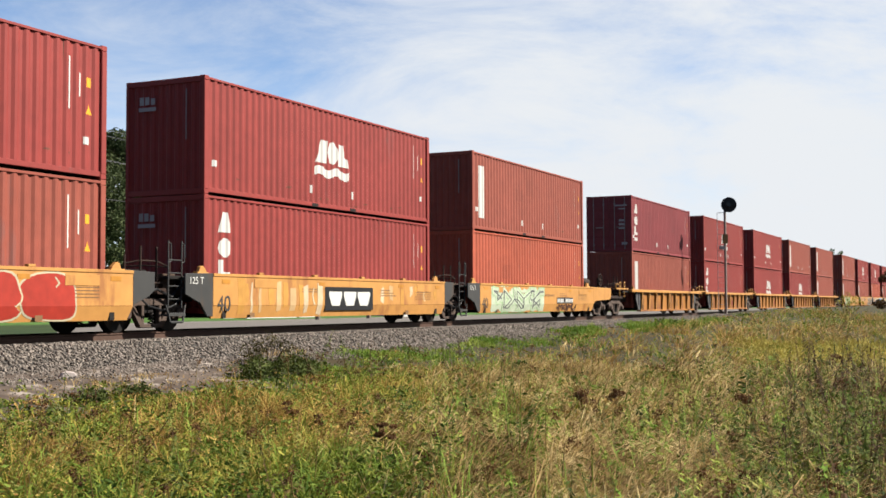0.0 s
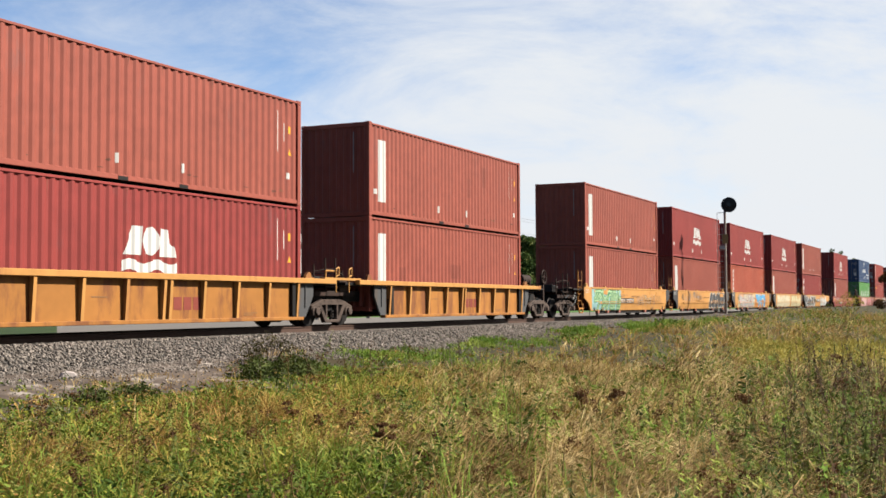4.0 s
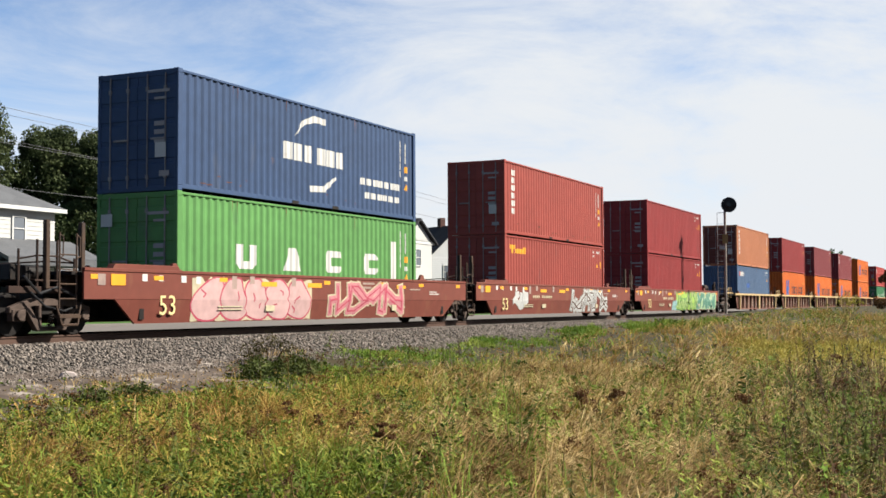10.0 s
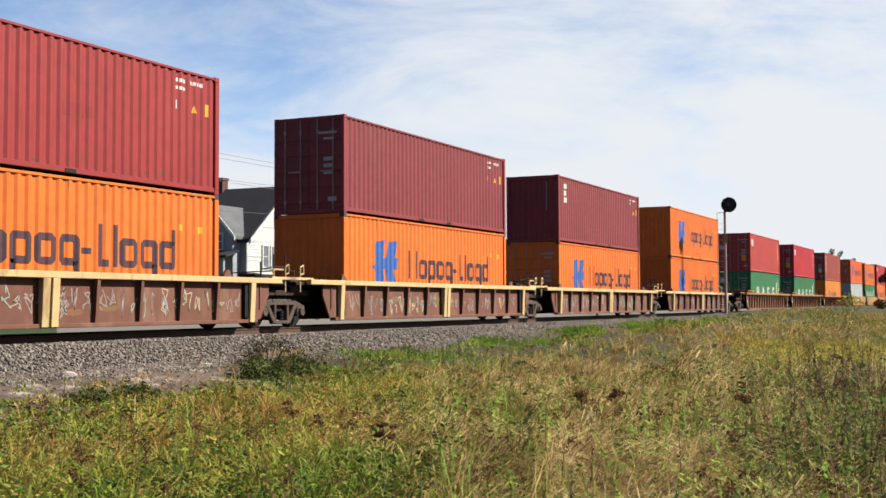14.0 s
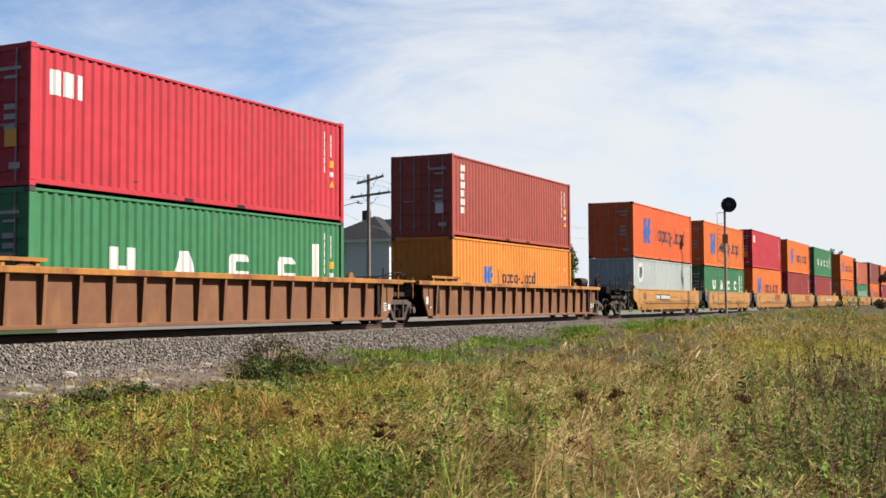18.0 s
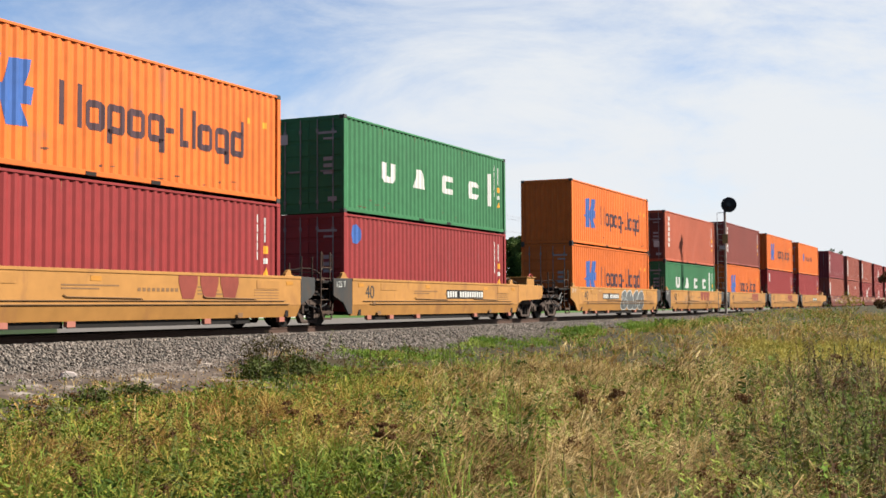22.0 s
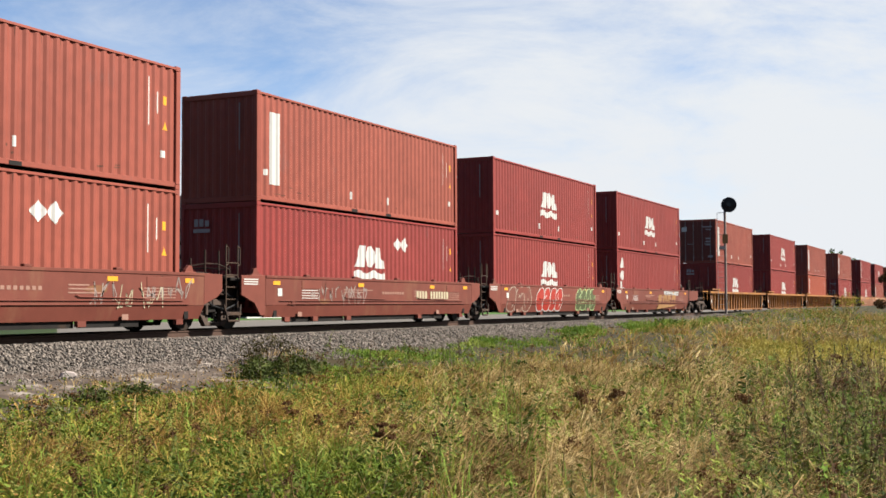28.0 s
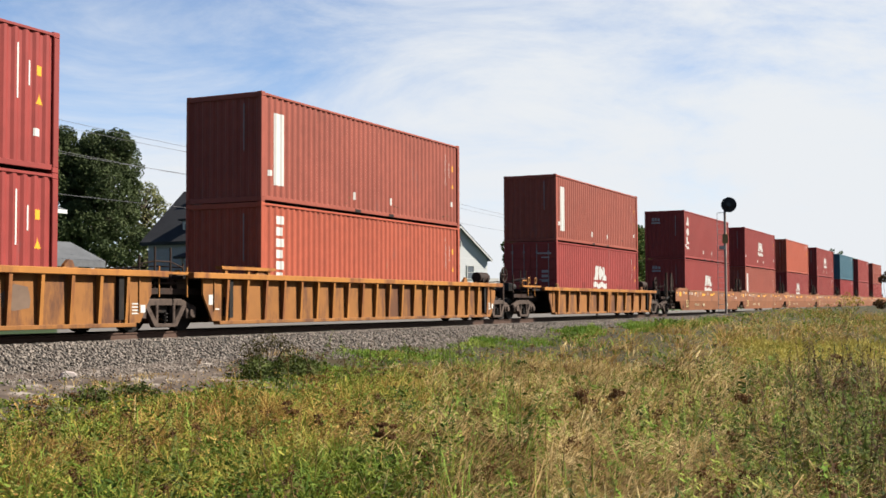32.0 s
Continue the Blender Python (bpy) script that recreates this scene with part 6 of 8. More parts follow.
def scatter(n, seed, d0, d1, power=1.0, a0=2.0, a1=50.0):
    """Places in the field by their distance from its near corner and their bearing."""
    r = np.random.default_rng(seed)
    d = np.sqrt(d0 ** 2 + (d1 ** 2 - d0 ** 2) * r.random(n) ** power)
    a = np.radians(r.uniform(a0, a1, n))
    return d * np.cos(a), d * np.sin(a), r


def patch(x, y, scale, seed):
    """A slow random field from 0 to 1, for patches of one kind of plant."""
    s = 0
    r = np.random.default_rng(seed)
    for k in range(5):
        a, f, q = r.uniform(0, 6.28), (0.6 + 0.5 * k) / scale, r.uniform(0, 6.28)
        s = s + np.sin((x * np.cos(a) + y * np.sin(a)) * f * 6.28 + q) / (1 + 0.4 * k)
    return 0.5 + s / 5.5


GREEN_G = leafy("green_grass", (0.06, 0.12, 0.016), (0.16, 0.21, 0.03), (0.36, 0.32, 0.07))
VERGE_G = leafy("verge_grass", (0.07, 0.14, 0.016), (0.14, 0.23, 0.03), (0.25, 0.29, 0.065))
LAWN_G = leafy("yellow_grass", (0.20, 0.19, 0.035), (0.35, 0.27, 0.055), (0.52, 0.37, 0.11))
DRY_G = leafy("dry_grass", (0.15, 0.09, 0.04), (0.33, 0.215, 0.092), (0.72, 0.56, 0.32), 0.5)
FRESH = leafy("fresh_weeds", (0.035, 0.060, 0.010), (0.11, 0.150, 0.022), (0.26, 0.27, 0.045), 0.7)
FRESHY = leafy("yellowish_weeds", (0.17, 0.17, 0.02), (0.29, 0.27, 0.04), (0.44, 0.37, 0.08), 0.6)
OLIVE = leafy("olive_weeds", (0.05, 0.09, 0.015), (0.14, 0.19, 0.032), (0.31, 0.28, 0.055), 0.45)
RUSTY = leafy("rusty_weeds", (0.14, 0.06, 0.025), (0.33, 0.19, 0.062), (0.50, 0.35, 0.125), 0.5)


def edge(x):
    """How far the plants reach towards the track."""
    return 12.25 + 0.95 * smooth(17.5, 13.5, x) + 2.40 * smooth(18.6, 23.5, x) + (0.25 * np.sin(x * 0.8) + 0.15 * np.sin(x * 2.3)) * smooth(60, 30, x) + 0.10 * smooth(24, 38, x)


def lawn(x, y):
    """The yellow open patch further out in the field."""
    d = np.hypot(x, y)
    return smooth(30, 35, d) * smooth(50, 45, d) * smooth(12.5, 9.5, np.degrees(np.arctan2(y, x)))


def fan(d0, d1, a0, a1, lift, mat, name):
    """A patch of ground cover with a wavy outline."""
    n, m = 26, 10
    v = []
    for i in range(n + 1):
        for j in range(m + 1):
            az = radians(a0 + (a1 - a0) * i / n)
            d = d0 + (d1 - d0) * j / m
            if j in (0, m):
                d += 1.2 * math.sin(i * 0.9) + 0.8 * math.sin(i * 2.1 + j)
            x, y = d * math.cos(az), d * math.sin(az)
            v.append((x, y, float(ground_z(x, y)) + lift))
    t = []
    for i in range(n):
        for j in range(m):
            k = i * (m + 1) + j
            t += [(k, k + 1, k + m + 2), (k, k + m + 2, k + m + 1)]
    return fast_mesh(name, v, t, mat)


OPEN = material("open_grass", (0.36, 0.31, 0.075), rough=0.95, vary=0.25, grain=3, bump=0.4, second=(0.17, 0.16, 0.045), amount=0.5, spread=0.3)
structure("open_grass", fan(34, 47, -3, 10.0, 0.03, OPEN, "open_grass"), "yellow-green open patch of short grass", "grass")


def tall(x, y):
    """Plants stand low near the dirt and on the open patch, tall along the far verge."""
    d = np.hypot(x, y)
    return (0.32 + 0.68 * smooth(13.6 - 1.6 * smooth(26, 19, x), 11.5 - 1.6 * smooth(26, 19, x), y) + 0.75 * smooth(30, 48, x) * (0.2 + 0.8 * smooth(14.8, 12.8, y))) * (1 - 0.55 * lawn(x, y)) * (0.08 + 1.10 * patch(x, y, 2.6, 31) + 0.98 * patch(x, y, 0.75, 32))


ZONES = ((5.5, 13, 0.42), (13, 26, 0.36), (26, 95, 0.22))


def places(n, seed, keep, zones=ZONES, strip=None):
    if strip:
        r = np.random.default_rng(seed)
        x = strip[0] + (strip[1] - strip[0]) * r.random(n) ** 1.2
        y = edge(x) - strip[2] * r.random(n)
        ok = r.random(n) < keep(x, y)
        yield x[ok], y[ok], r, 1.5
        return
    for d0, d1, part in zones:
        k = int(n * part)
        x, y, r = scatter(k, seed + int(d0 * 10), d0, d1)
        ok = (y < edge(x)) & (r.random(k) < keep(x, y))
        yield x[ok], y[ok], r, 1.0 if d0 < 13 else 1.4 if d0 < 26 else 2.7


def stuff(name, me, label, category="grass"):
    return tagged(new(name, me), label, category, "", "stuff")


def grass(name, mat, n, seed, h, w, keep, label, lean=0.35, clump=0, sweep=(0, 0), strip=None, zones=ZONES):
    vs, ts, off = [], [], 0
    for x, y, r, grow in places(n if not clump else n // clump, seed, keep, zones, strip):
        if clump:
            m = len(x)
            cx, cy = np.repeat(x, clump), np.repeat(y, clump)
            dx, dy = r.normal(0, 0.07 * grow, m * clump), r.normal(0, 0.07 * grow, m * clump)
            x, y = cx + dx, cy + dy
            size = np.repeat(r.uniform(0.6, 1.25, m), clump)
        else:
            dx = dy = 0
            size = 1.0
        hh = r.uniform(h[0], h[1], len(x)) * tall(x, y) * size
        ww = r.uniform(w[0], w[1], len(x)) * grow
        z = ground_z(x, y)
        k = len(x)
        ang = r.uniform(0, 6.283, k)
        lx = r.normal(0, lean, k) + sweep[0] + dx * 4
        ly = r.normal(0, lean, k) + sweep[1] + dy * 4
        bend = np.minimum(np.hypot(lx, ly), 1.6)
        wv = np.stack([np.cos(ang) * ww / 2, np.sin(ang) * ww / 2, np.zeros(k)], -1)
        p = np.stack([x, y, z - 0.01], -1)
        up = np.stack([0 * x, 0 * x, hh], -1)
        side = np.stack([lx * hh, ly * hh, 0 * x], -1)
        a = p + up * 0.42 + side * 0.16
        b = p + up * (0.80 - 0.10 * bend)[:, None] + side * 0.52
        tip = p + up * (1.0 - 0.42 * bend)[:, None] + side
        v = np.stack([p - wv, p + wv, a - wv * 0.9, a + wv * 0.9, b - wv * 0.6, b + wv * 0.6, tip], 1)
        t = np.array([(0, 1, 3), (0, 3, 2), (2, 3, 5), (2, 5, 4), (4, 5, 6)])[None] + (np.arange(k) * 7)[:, None, None]
        vs.append(v.reshape(-1, 3)); ts.append(t.reshape(-1, 3) + off); off += k * 7
    return stuff(name, fast_mesh(name, np.concatenate(vs), np.concatenate(ts), mat), label)


def leaves(name, mat, n, seed, size, h, keep, label, per=14, spread=0.09, strip=None):
    """Low broad-leaved plants: each a small cluster of leaves round a point."""
    vs, off = [], 0
    for x, y, r, grow in places(n // per, seed, keep, strip=strip):
        m = len(x)
        top = r.uniform(h[0], h[1], m) * tall(x, y)
        x, y, top = np.repeat(x, per), np.repeat(y, per), np.repeat(top, per)
        k = m * per
        u = r.random(k)
        q = spread * grow * (0.35 + 0.9 * (1 - u))
        px, py = x + r.normal(0, 1, k) * q, y + r.normal(0, 1, k) * q
        p = np.stack([px, py, ground_z(x, y) + top * u], -1)
        a = r.normal(size=(k, 3)); a[:, 2] *= 0.55; a /= np.linalg.norm(a, axis=1)[:, None]
        b = r.normal(size=(k, 3)); b -= a * (a * b).sum(1)[:, None]; b /= np.linalg.norm(b, axis=1)[:, None]
        s = (r.uniform(size[0], size[1], k) * grow)[:, None]
        vs.append(np.stack([p - a * s, p + b * s * 0.38, p + a * s, p - b * s * 0.38], 1))
    v = np.concatenate(vs)
    t = np.array([(0, 1, 2), (0, 2, 3)])[None] + (np.arange(len(v)) * 4)[:, None, None]
    return stuff(name, fast_mesh(name, v.reshape(-1, 3), t.reshape(-1, 3), mat), label, "weeds")


def dryness(x, y):
    az = np.degrees(np.arctan2(y, x))
    return smooth(0.36, 0.60, patch(x, y, 6, 4) * 0.62 + 0.40 * smooth(34, 24, az) * smooth(75, 40, x)) * (1 - lawn(x, y))


def verge(x, y):
    return smooth(edge(x) - 1.5, edge(x) - 0.7, y) * smooth(19, 24, x) * smooth(60, 42, x) * (0.35 + 0.65 * smooth(0.40, 0.6, patch(x, y, 5, 61)))


def leafiness(x, y):
    return smooth(0.30, 0.62, patch(x, y, 4, 9) * 0.8 + 0.30 * smooth(17, 9, x) + 0.25 * smooth(9, 4, y) * smooth(12, 20, x)) * (1 - lawn(x, y)) * (1 - verge(x, y)) * (1 - 0.65 * dryness(x, y) * (1 - forbs(x, y)))


def autumn(x, y):
    """The orange, seeding part of the field."""
    d, az = np.hypot(x, y), np.degrees(np.arctan2(y, x))
    return smooth(10.5, 13.0, d) * smooth(18.4, 16.2, d) * smooth(26, 31, az) * (1 - 0.7 * smooth(41.5, 44, az))


def near_green(x, y):
    """Fresher growth close by, and along the dirt's edge."""
    d, az = np.hypot(x, y), np.degrees(np.arctan2(y, x))
    return np.maximum(smooth(14.0, 11.5, d) * smooth(20, 28, az), 0.95 * smooth(15.8, 17.6, d) * smooth(29, 34, az))


def forbs(x, y):
    """Low leafy autumn plants, mostly in the near part of the field."""
    return smooth(21, 31, np.degrees(np.arctan2(y, x))) * (1 - lawn(x, y)) * (1 - verge(x, y))


def rust(x, y):
    """Where the autumn-coloured plants stand together."""
    return smooth(0.44, 0.60, patch(x, y, 2.4, 19) * 0.85 + 0.18 * autumn(x, y)) * forbs(x, y) * (1 - 0.8 * near_green(x, y))


def thicket(x, y):
    """Dense tall weeds in the corner of the field nearest the sun."""
    return smooth(15.5, 10.5, np.degrees(np.arctan2(y, x)) + 3.0 * np.sin(np.hypot(x, y) * 0.8)) * smooth(28, 24, np.hypot(x, y))


grass("green_grass", GREEN_G, 120000, 100, (0.14, 0.38), (0.009, 0.020), lambda x, y: (0.42 + 0.45 * (1 - dryness(x, y))) * (1 - 0.55 * rust(x, y)) * (1 - 0.65 * smooth(22, 38, np.hypot(x, y))), "green meadow grass in the field", 0.8)
grass("pale_grass", LAWN_G, 38000, 150, (0.20, 0.44), (0.007, 0.015), lambda x, y: (0.10 + 0.5 * forbs(x, y)) * smooth(0.36, 0.66, patch(x, y, 2.2, 91)) * (1 - 0.6 * near_green(x, y)), "yellowing meadow grass in the field", 0.6, 12)
grass("dry_grass", DRY_G, 200000, 200, (0.24, 0.52), (0.006, 0.014), lambda x, y: (0.02 + 0.98 * dryness(x, y)) * (0.40 + 0.60 * smooth(0.36, 0.58, patch(x, y, 1.4, 88))) * (1 - verge(x, y)) * (1 - 0.93 * forbs(x, y)) * (1 - 0.35 * thicket(x, y)) * (1 - 0.5 * smooth(22, 28, np.hypot(x, y))), "dry straw-coloured grass lying over in the field", 0.6, 16, (0.6, -0.75))
OCHRE = leafy("ochre_grass", (0.24, 0.125, 0.04), (0.38, 0.23, 0.07), (0.48, 0.34, 0.12), 0.5)
grass("ochre_grass", OCHRE, 120000, 210, (0.22, 0.42), (0.005, 0.011), lambda x, y: smooth(0.50, 0.66, patch(x, y, 2.6, 23) * 0.7 + 0.32 * patch(x, y, 0.9, 24) + 0.05 + 0.22 * autumn(x, y) + 0.14 * smooth(22, 32, np.hypot(x, y))) * (0.20 + 0.25 * forbs(x, y) + 0.55 * autumn(x, y) + 0.65 * smooth(22, 30, np.hypot(x, y)) + 0.35 * rust(x, y)) * (1 - verge(x, y)) * (1 - lawn(x, y)) * (1 - thicket(x, y)), "fine orange-brown seeding grass in the field", 0.5, 22, (0.25, -0.3))
grass("verge_grass", VERGE_G, 45000, 250, (0.22, 0.45), (0.008, 0.016), lambda x, y: (0.2 + 0.8 * verge(x, y)) * smooth(0.25, 0.6, patch(x, y, 4, 51)), "bright green grass along the ballast", 0.5, strip=(19.5, 62, 1.7))
BRIGHTY = leafy("bright_yellow_grass", (0.26, 0.22, 0.05), (0.34, 0.285, 0.07), (0.43, 0.35, 0.10))
grass("yellow_grass", BRIGHTY, 90000, 260, (0.12, 0.26), (0.010, 0.018), lambda x, y: lawn(x, y), "yellow-green open grass patch", 0.4, zones=((30, 50, 1.0),))
grass("fresh_grass", VERGE_G, 60000, 270, (0.16, 0.40), (0.009, 0.018), lambda x, y: 0.7 * smooth(0.45, 0.65, patch(x, y, 1.7, 33)) * (1 - lawn(x, y)) * (1 - 0.6 * smooth(24, 36, np.hypot(x, y))), "bright green grass tufts in the field", 0.5, 14)
TUFT_G = leafy("tuft_grass", (0.10, 0.19, 0.025), (0.20, 0.30, 0.05), (0.36, 0.40, 0.09), 0.8)
grass("tall_tufts", TUFT_G, 1500, 280, (0.40, 0.70), (0.007, 0.013), lambda x, y: (0.25 + 0.75 * smooth(30, 22, np.degrees(np.arctan2(y, x)))) * (1 - verge(x, y)) * (1 - lawn(x, y)), "tall bright green grass tufts in the field", 0.22, 16, zones=((7, 13, 0.5), (13, 28, 0.5)))
grass("sparse_dry_grass", DRY_G, 2200, 290, (0.20, 0.45), (0.008, 0.014), lambda x, y: 0.15 + 0.85 * smooth(0.4, 0.65, patch(x, y, 1.6, 82)), "sparse dry grass on the bare dirt", 0.8, 12, strip=(9, 24, -1.7))
grass("straw_blades", DRY_G, 9000, 230, (0.35, 0.62), (0.007, 0.013), lambda x, y: smooth(30, 24, np.degrees(np.arctan2(y, x))) * smooth(0.40, 0.60, patch(x, y, 1.8, 26)), "long pale straw blades bent over the weeds", 0.9, 9, (0.5, -0.5), zones=((7, 13, 0.4), (13, 24, 0.6)))
leaves("olive_weeds", OLIVE, 150000, 300, (0.016, 0.042), (0.10, 0.46), lambda x, y: np.maximum(np.maximum(leafiness(x, y) * (1 - 0.6 * forbs(x, y)), 0.10 * forbs(x, y)), 0.75 * thicket(x, y) * smooth(0.38, 0.58, patch(x, y, 2.4, 75))), "olive green leafy weeds in the field", 12, 0.11)
leaves("rusty_weeds", RUSTY, 110000, 400, (0.008, 0.022), (0.14, 0.46), lambda x, y: smooth(0.45, 0.72, patch(x, y, 2.4, 19) * 0.95 + 0.06 * forbs(x, y) + 0.26 * autumn(x, y)) * (1 - verge(x, y)) * (1 - lawn(x, y)), "orange and rusty autumn weeds in the field", 14, 0.10)
leaves("yellow_weeds", FRESHY, 23000, 500, (0.010, 0.026), (0.10, 0.40), lambda x, y: smooth(0.45, 0.72, patch(x, y, 2.8, 29) * 0.95 + 0.14 * forbs(x, y)) * (1 - verge(x, y)) * (1 - thicket(x, y)), "yellow-green leafy weeds in the field", 12, 0.10)
leaves("sparse_weeds", OLIVE, 7000, 560, (0.014, 0.034), (0.05, 0.20), lambda x, y: smooth(0.35, 0.7, patch(x, y, 2.5, 81)), "sparse weeds on the bare dirt", 12, 0.10, (9, 24, -1.5))
leaves("green_weeds", FRESH, 66000, 540, (0.014, 0.036), (0.08, 0.38), lambda x, y: smooth(0.42, 0.70, patch(x, y, 2.9, 39) * 0.9 + 0.10 * forbs(x, y) + 0.26 * near_green(x, y)) * (1 - lawn(x, y)) * (1 - 0.6 * rust(x, y)), "fresh green leafy weeds in the field", 12, 0.11)


def leafy_stems(name, n, seed, mat, h, keep, label, leaf=0.06):
    """Upright weeds: a stem with leaves all the way up."""
    vs = []
    for x, y, r, grow in places(n, seed, keep, ((6.0, 13, 0.45), (13, 32, 0.55))):
        per = 40
        m = len(x)
        top = np.repeat(r.uniform(h[0], h[1], m) * (1 + 0.45 * smooth(13, 7, np.degrees(np.arctan2(y, x)))), per)
        lx, ly = np.repeat(r.normal(0, 0.20, m), per), np.repeat(r.normal(0, 0.20, m), per)
        x, y = np.repeat(x, per), np.repeat(y, per)
        k = m * per
        u = r.random(k) ** 0.8
        z = ground_z(x, y) + top * u
        p = np.stack([x + lx * u, y + ly * u, z], -1)
        an = r.uniform(0, 6.283, k)
        d = np.stack([np.cos(an), np.sin(an), r.uniform(-0.9, 0.5, k)], -1)
        s = (leaf * (1.15 - 0.7 * u) * r.uniform(0.7, 1.3, k) * (1 if grow < 1.2 else 1.3))[:, None]
        wv = np.stack([-np.sin(an), np.cos(an), 0 * an], -1) * s * 0.30
        e = p + d * s * 2
        vs.append(np.stack([p, p + d * s - wv, e, p + d * s + wv], 1))
        q = np.stack([x, y, ground_z(x, y)], -1)[::per]
        tp = np.stack([x + lx, y + ly, ground_z(x, y) + top], -1)[::per]
        w = np.array([0.003, -0.003, 0.0]) * grow
        vs.append(np.stack([q - w, q + w, tp + w * 0.5, tp - w * 0.5], 1))
    v = np.concatenate(vs)
    t = np.array([(0, 1, 2), (0, 2, 3)])[None] + (np.arange(len(v)) * 4)[:, None, None]
    return stuff(name, fast_mesh(name, v.reshape(-1, 3), t.reshape(-1, 3), mat), label, "weeds")


TALLW = leafy("tall_weeds", (0.035, 0.055, 0.014), (0.10, 0.13, 0.032), (0.30, 0.29, 0.09), 0.7)
TALLB = leafy("withered_weeds", (0.060, 0.032, 0.020), (0.11, 0.062, 0.034), (0.20, 0.13, 0.055), 0.6)
leafy_stems("tall_weeds", 2700, 600, TALLW, (0.30, 0.80), lambda x, y: 0.06 + 0.75 * thicket(x, y) * smooth(0.42, 0.58, patch(x, y, 2.2, 72)), "upright green leafy weeds in the field")
leafy_stems("withered_weeds", 2000, 640, TALLB, (0.35, 0.80), lambda x, y: 0.05 + 0.9 * thicket(x, y) * np.maximum(smooth(0.45, 0.65, patch(x, y, 2, 71)), 0.8 * smooth(8.5, 6.5, np.degrees(np.arctan2(y, x)))), "withered brown weeds in the field", 0.045)


CLUMP = leafy("clump_leaves", (0.028, 0.052, 0.010), (0.07, 0.115, 0.020), (0.17, 0.20, 0.04), 0.9)
leaves("weed_clumps", CLUMP, 52000, 700, (0.018, 0.042), (0.22, 0.50), lambda x, y: (0.25 + 0.55 * near_green(x, y) + 0.45 * smooth(28, 23, np.degrees(np.arctan2(y, x))) + 0.3 * thicket(x, y)) * smooth(0.42, 0.60, patch(x, y, 1.9, 44)) * (1 - lawn(x, y)), "dense dark green weed clumps in the field", 80, 0.15)
leaves("rusty_clumps", RUSTY, 44000, 720, (0.014, 0.032), (0.20, 0.46), lambda x, y: (0.15 + 0.75 * autumn(x, y) + 0.3 * near_green(x, y) + 0.25 * smooth(24, 32, np.hypot(x, y))) * smooth(0.42, 0.62, patch(x, y, 1.7, 46)) * (1 - lawn(x, y)), "dense rusty orange weed clumps in the field", 70, 0.14)
DARKB = leafy("dark_withered_weeds", (0.030, 0.018, 0.016), (0.060, 0.036, 0.026), (0.11, 0.07, 0.038), 0.9)
leafy_stems("fresh_stems", 800, 660, FRESH, (0.35, 0.70), lambda x, y: smooth(31, 25, np.degrees(np.arctan2(y, x))) * smooth(18, 14, np.hypot(x, y)) * (0.35 + 0.65 * thicket(x, y)), "fresh green upright weeds in the field", 0.055)
leafy_stems("bright_stems", 800, 670, TUFT_G, (0.40, 0.80), lambda x, y: smooth(29, 24, np.degrees(np.arctan2(y, x))) * smooth(19, 15, np.hypot(x, y)) * smooth(0.46, 0.60, patch(x, y, 1.3, 27)), "bright yellow-green upright weeds in the field", 0.06)
leafy_stems("dark_stems", 1500, 680, DARKB, (0.45, 0.95), lambda x, y: 0.9 * smooth(8.8, 6.8, np.degrees(np.arctan2(y, x))) * smooth(24, 20, np.hypot(x, y)) * smooth(10, 13, np.hypot(x, y)) + 0.02, "dark purple-brown dead weeds in the field", 0.05)


def stalks(n, seed, mat, head, h, keep, label):
    """Upright withered stalks with clustered heads."""
    r0 = np.random.default_rng(seed)
    s, cl = Shape(), []
    for x, y, r, grow in places(n, seed, keep, ((6.5, 13, 0.5), (13, 32, 0.5))):
        for a, b in zip(x, y):
            z, q = float(ground_z(a, b)), r0.uniform(*h) * (0.45 + 0.55 * float(smooth(13.6, 11.5, b)))
            dx, dy = r0.normal(0, 0.08), r0.normal(0, 0.08)
            s.tube((a, b, z - 0.02), (a + dx, b + dy, z + q), 0.005, 4, 0.003)
            for k in range(4):
                cl.append((a + dx + r0.normal(0, 0.04), b + dy + r0.normal(0, 0.04), z + q + r0.uniform(-0.07, 0.03), r0.uniform(0.025, 0.06)))
    stuff("stalks", s.mesh("stalks", mat, fix=False), label, "weeds")
    stuff("seed_heads", crown_mesh("seed_heads", cl, 0.011, 26, seed, head), "dark reddish-brown seed heads on stalks", "weeds")


# ---- trees, bushes ----
BARK = material("bark", (0.10, 0.075, 0.055), rough=0.95, vary=0.3, grain=8, bump=0.6)


def crown_mesh(name, clumps, leaf, per, seed, mat, squash=0.8):
    r = np.random.default_rng(seed)
    vs = []
    for cx, cy, cz, rad in clumps:
        d = r.normal(size=(per, 3)); d /= np.linalg.norm(d, axis=1)[:, None]
        p = d * (rad * r.uniform(0.35, 1.05, per) ** 0.6)[:, None] * (1, 1, squash) + (cx, cy, cz)
        a, b = r.normal(size=(per, 3)), r.normal(size=(per, 3))
        a /= np.linalg.norm(a, axis=1)[:, None]
        b -= a * (a * b).sum(1)[:, None]; b /= np.linalg.norm(b, axis=1)[:, None]
        s = leaf * r.uniform(0.6, 1.3, per)[:, None]
        vs.append(np.stack([p - a * s, p + b * s * 0.55, p + a * s, p - b * s * 0.55], 1))
    v = np.concatenate(vs)
    t = np.array([(0, 1, 2), (0, 2, 3)])[None] + (np.arange(len(v)) * 4)[:, None, None]
    return fast_mesh(name, v.reshape(-1, 3), t.reshape(-1, 3), mat)


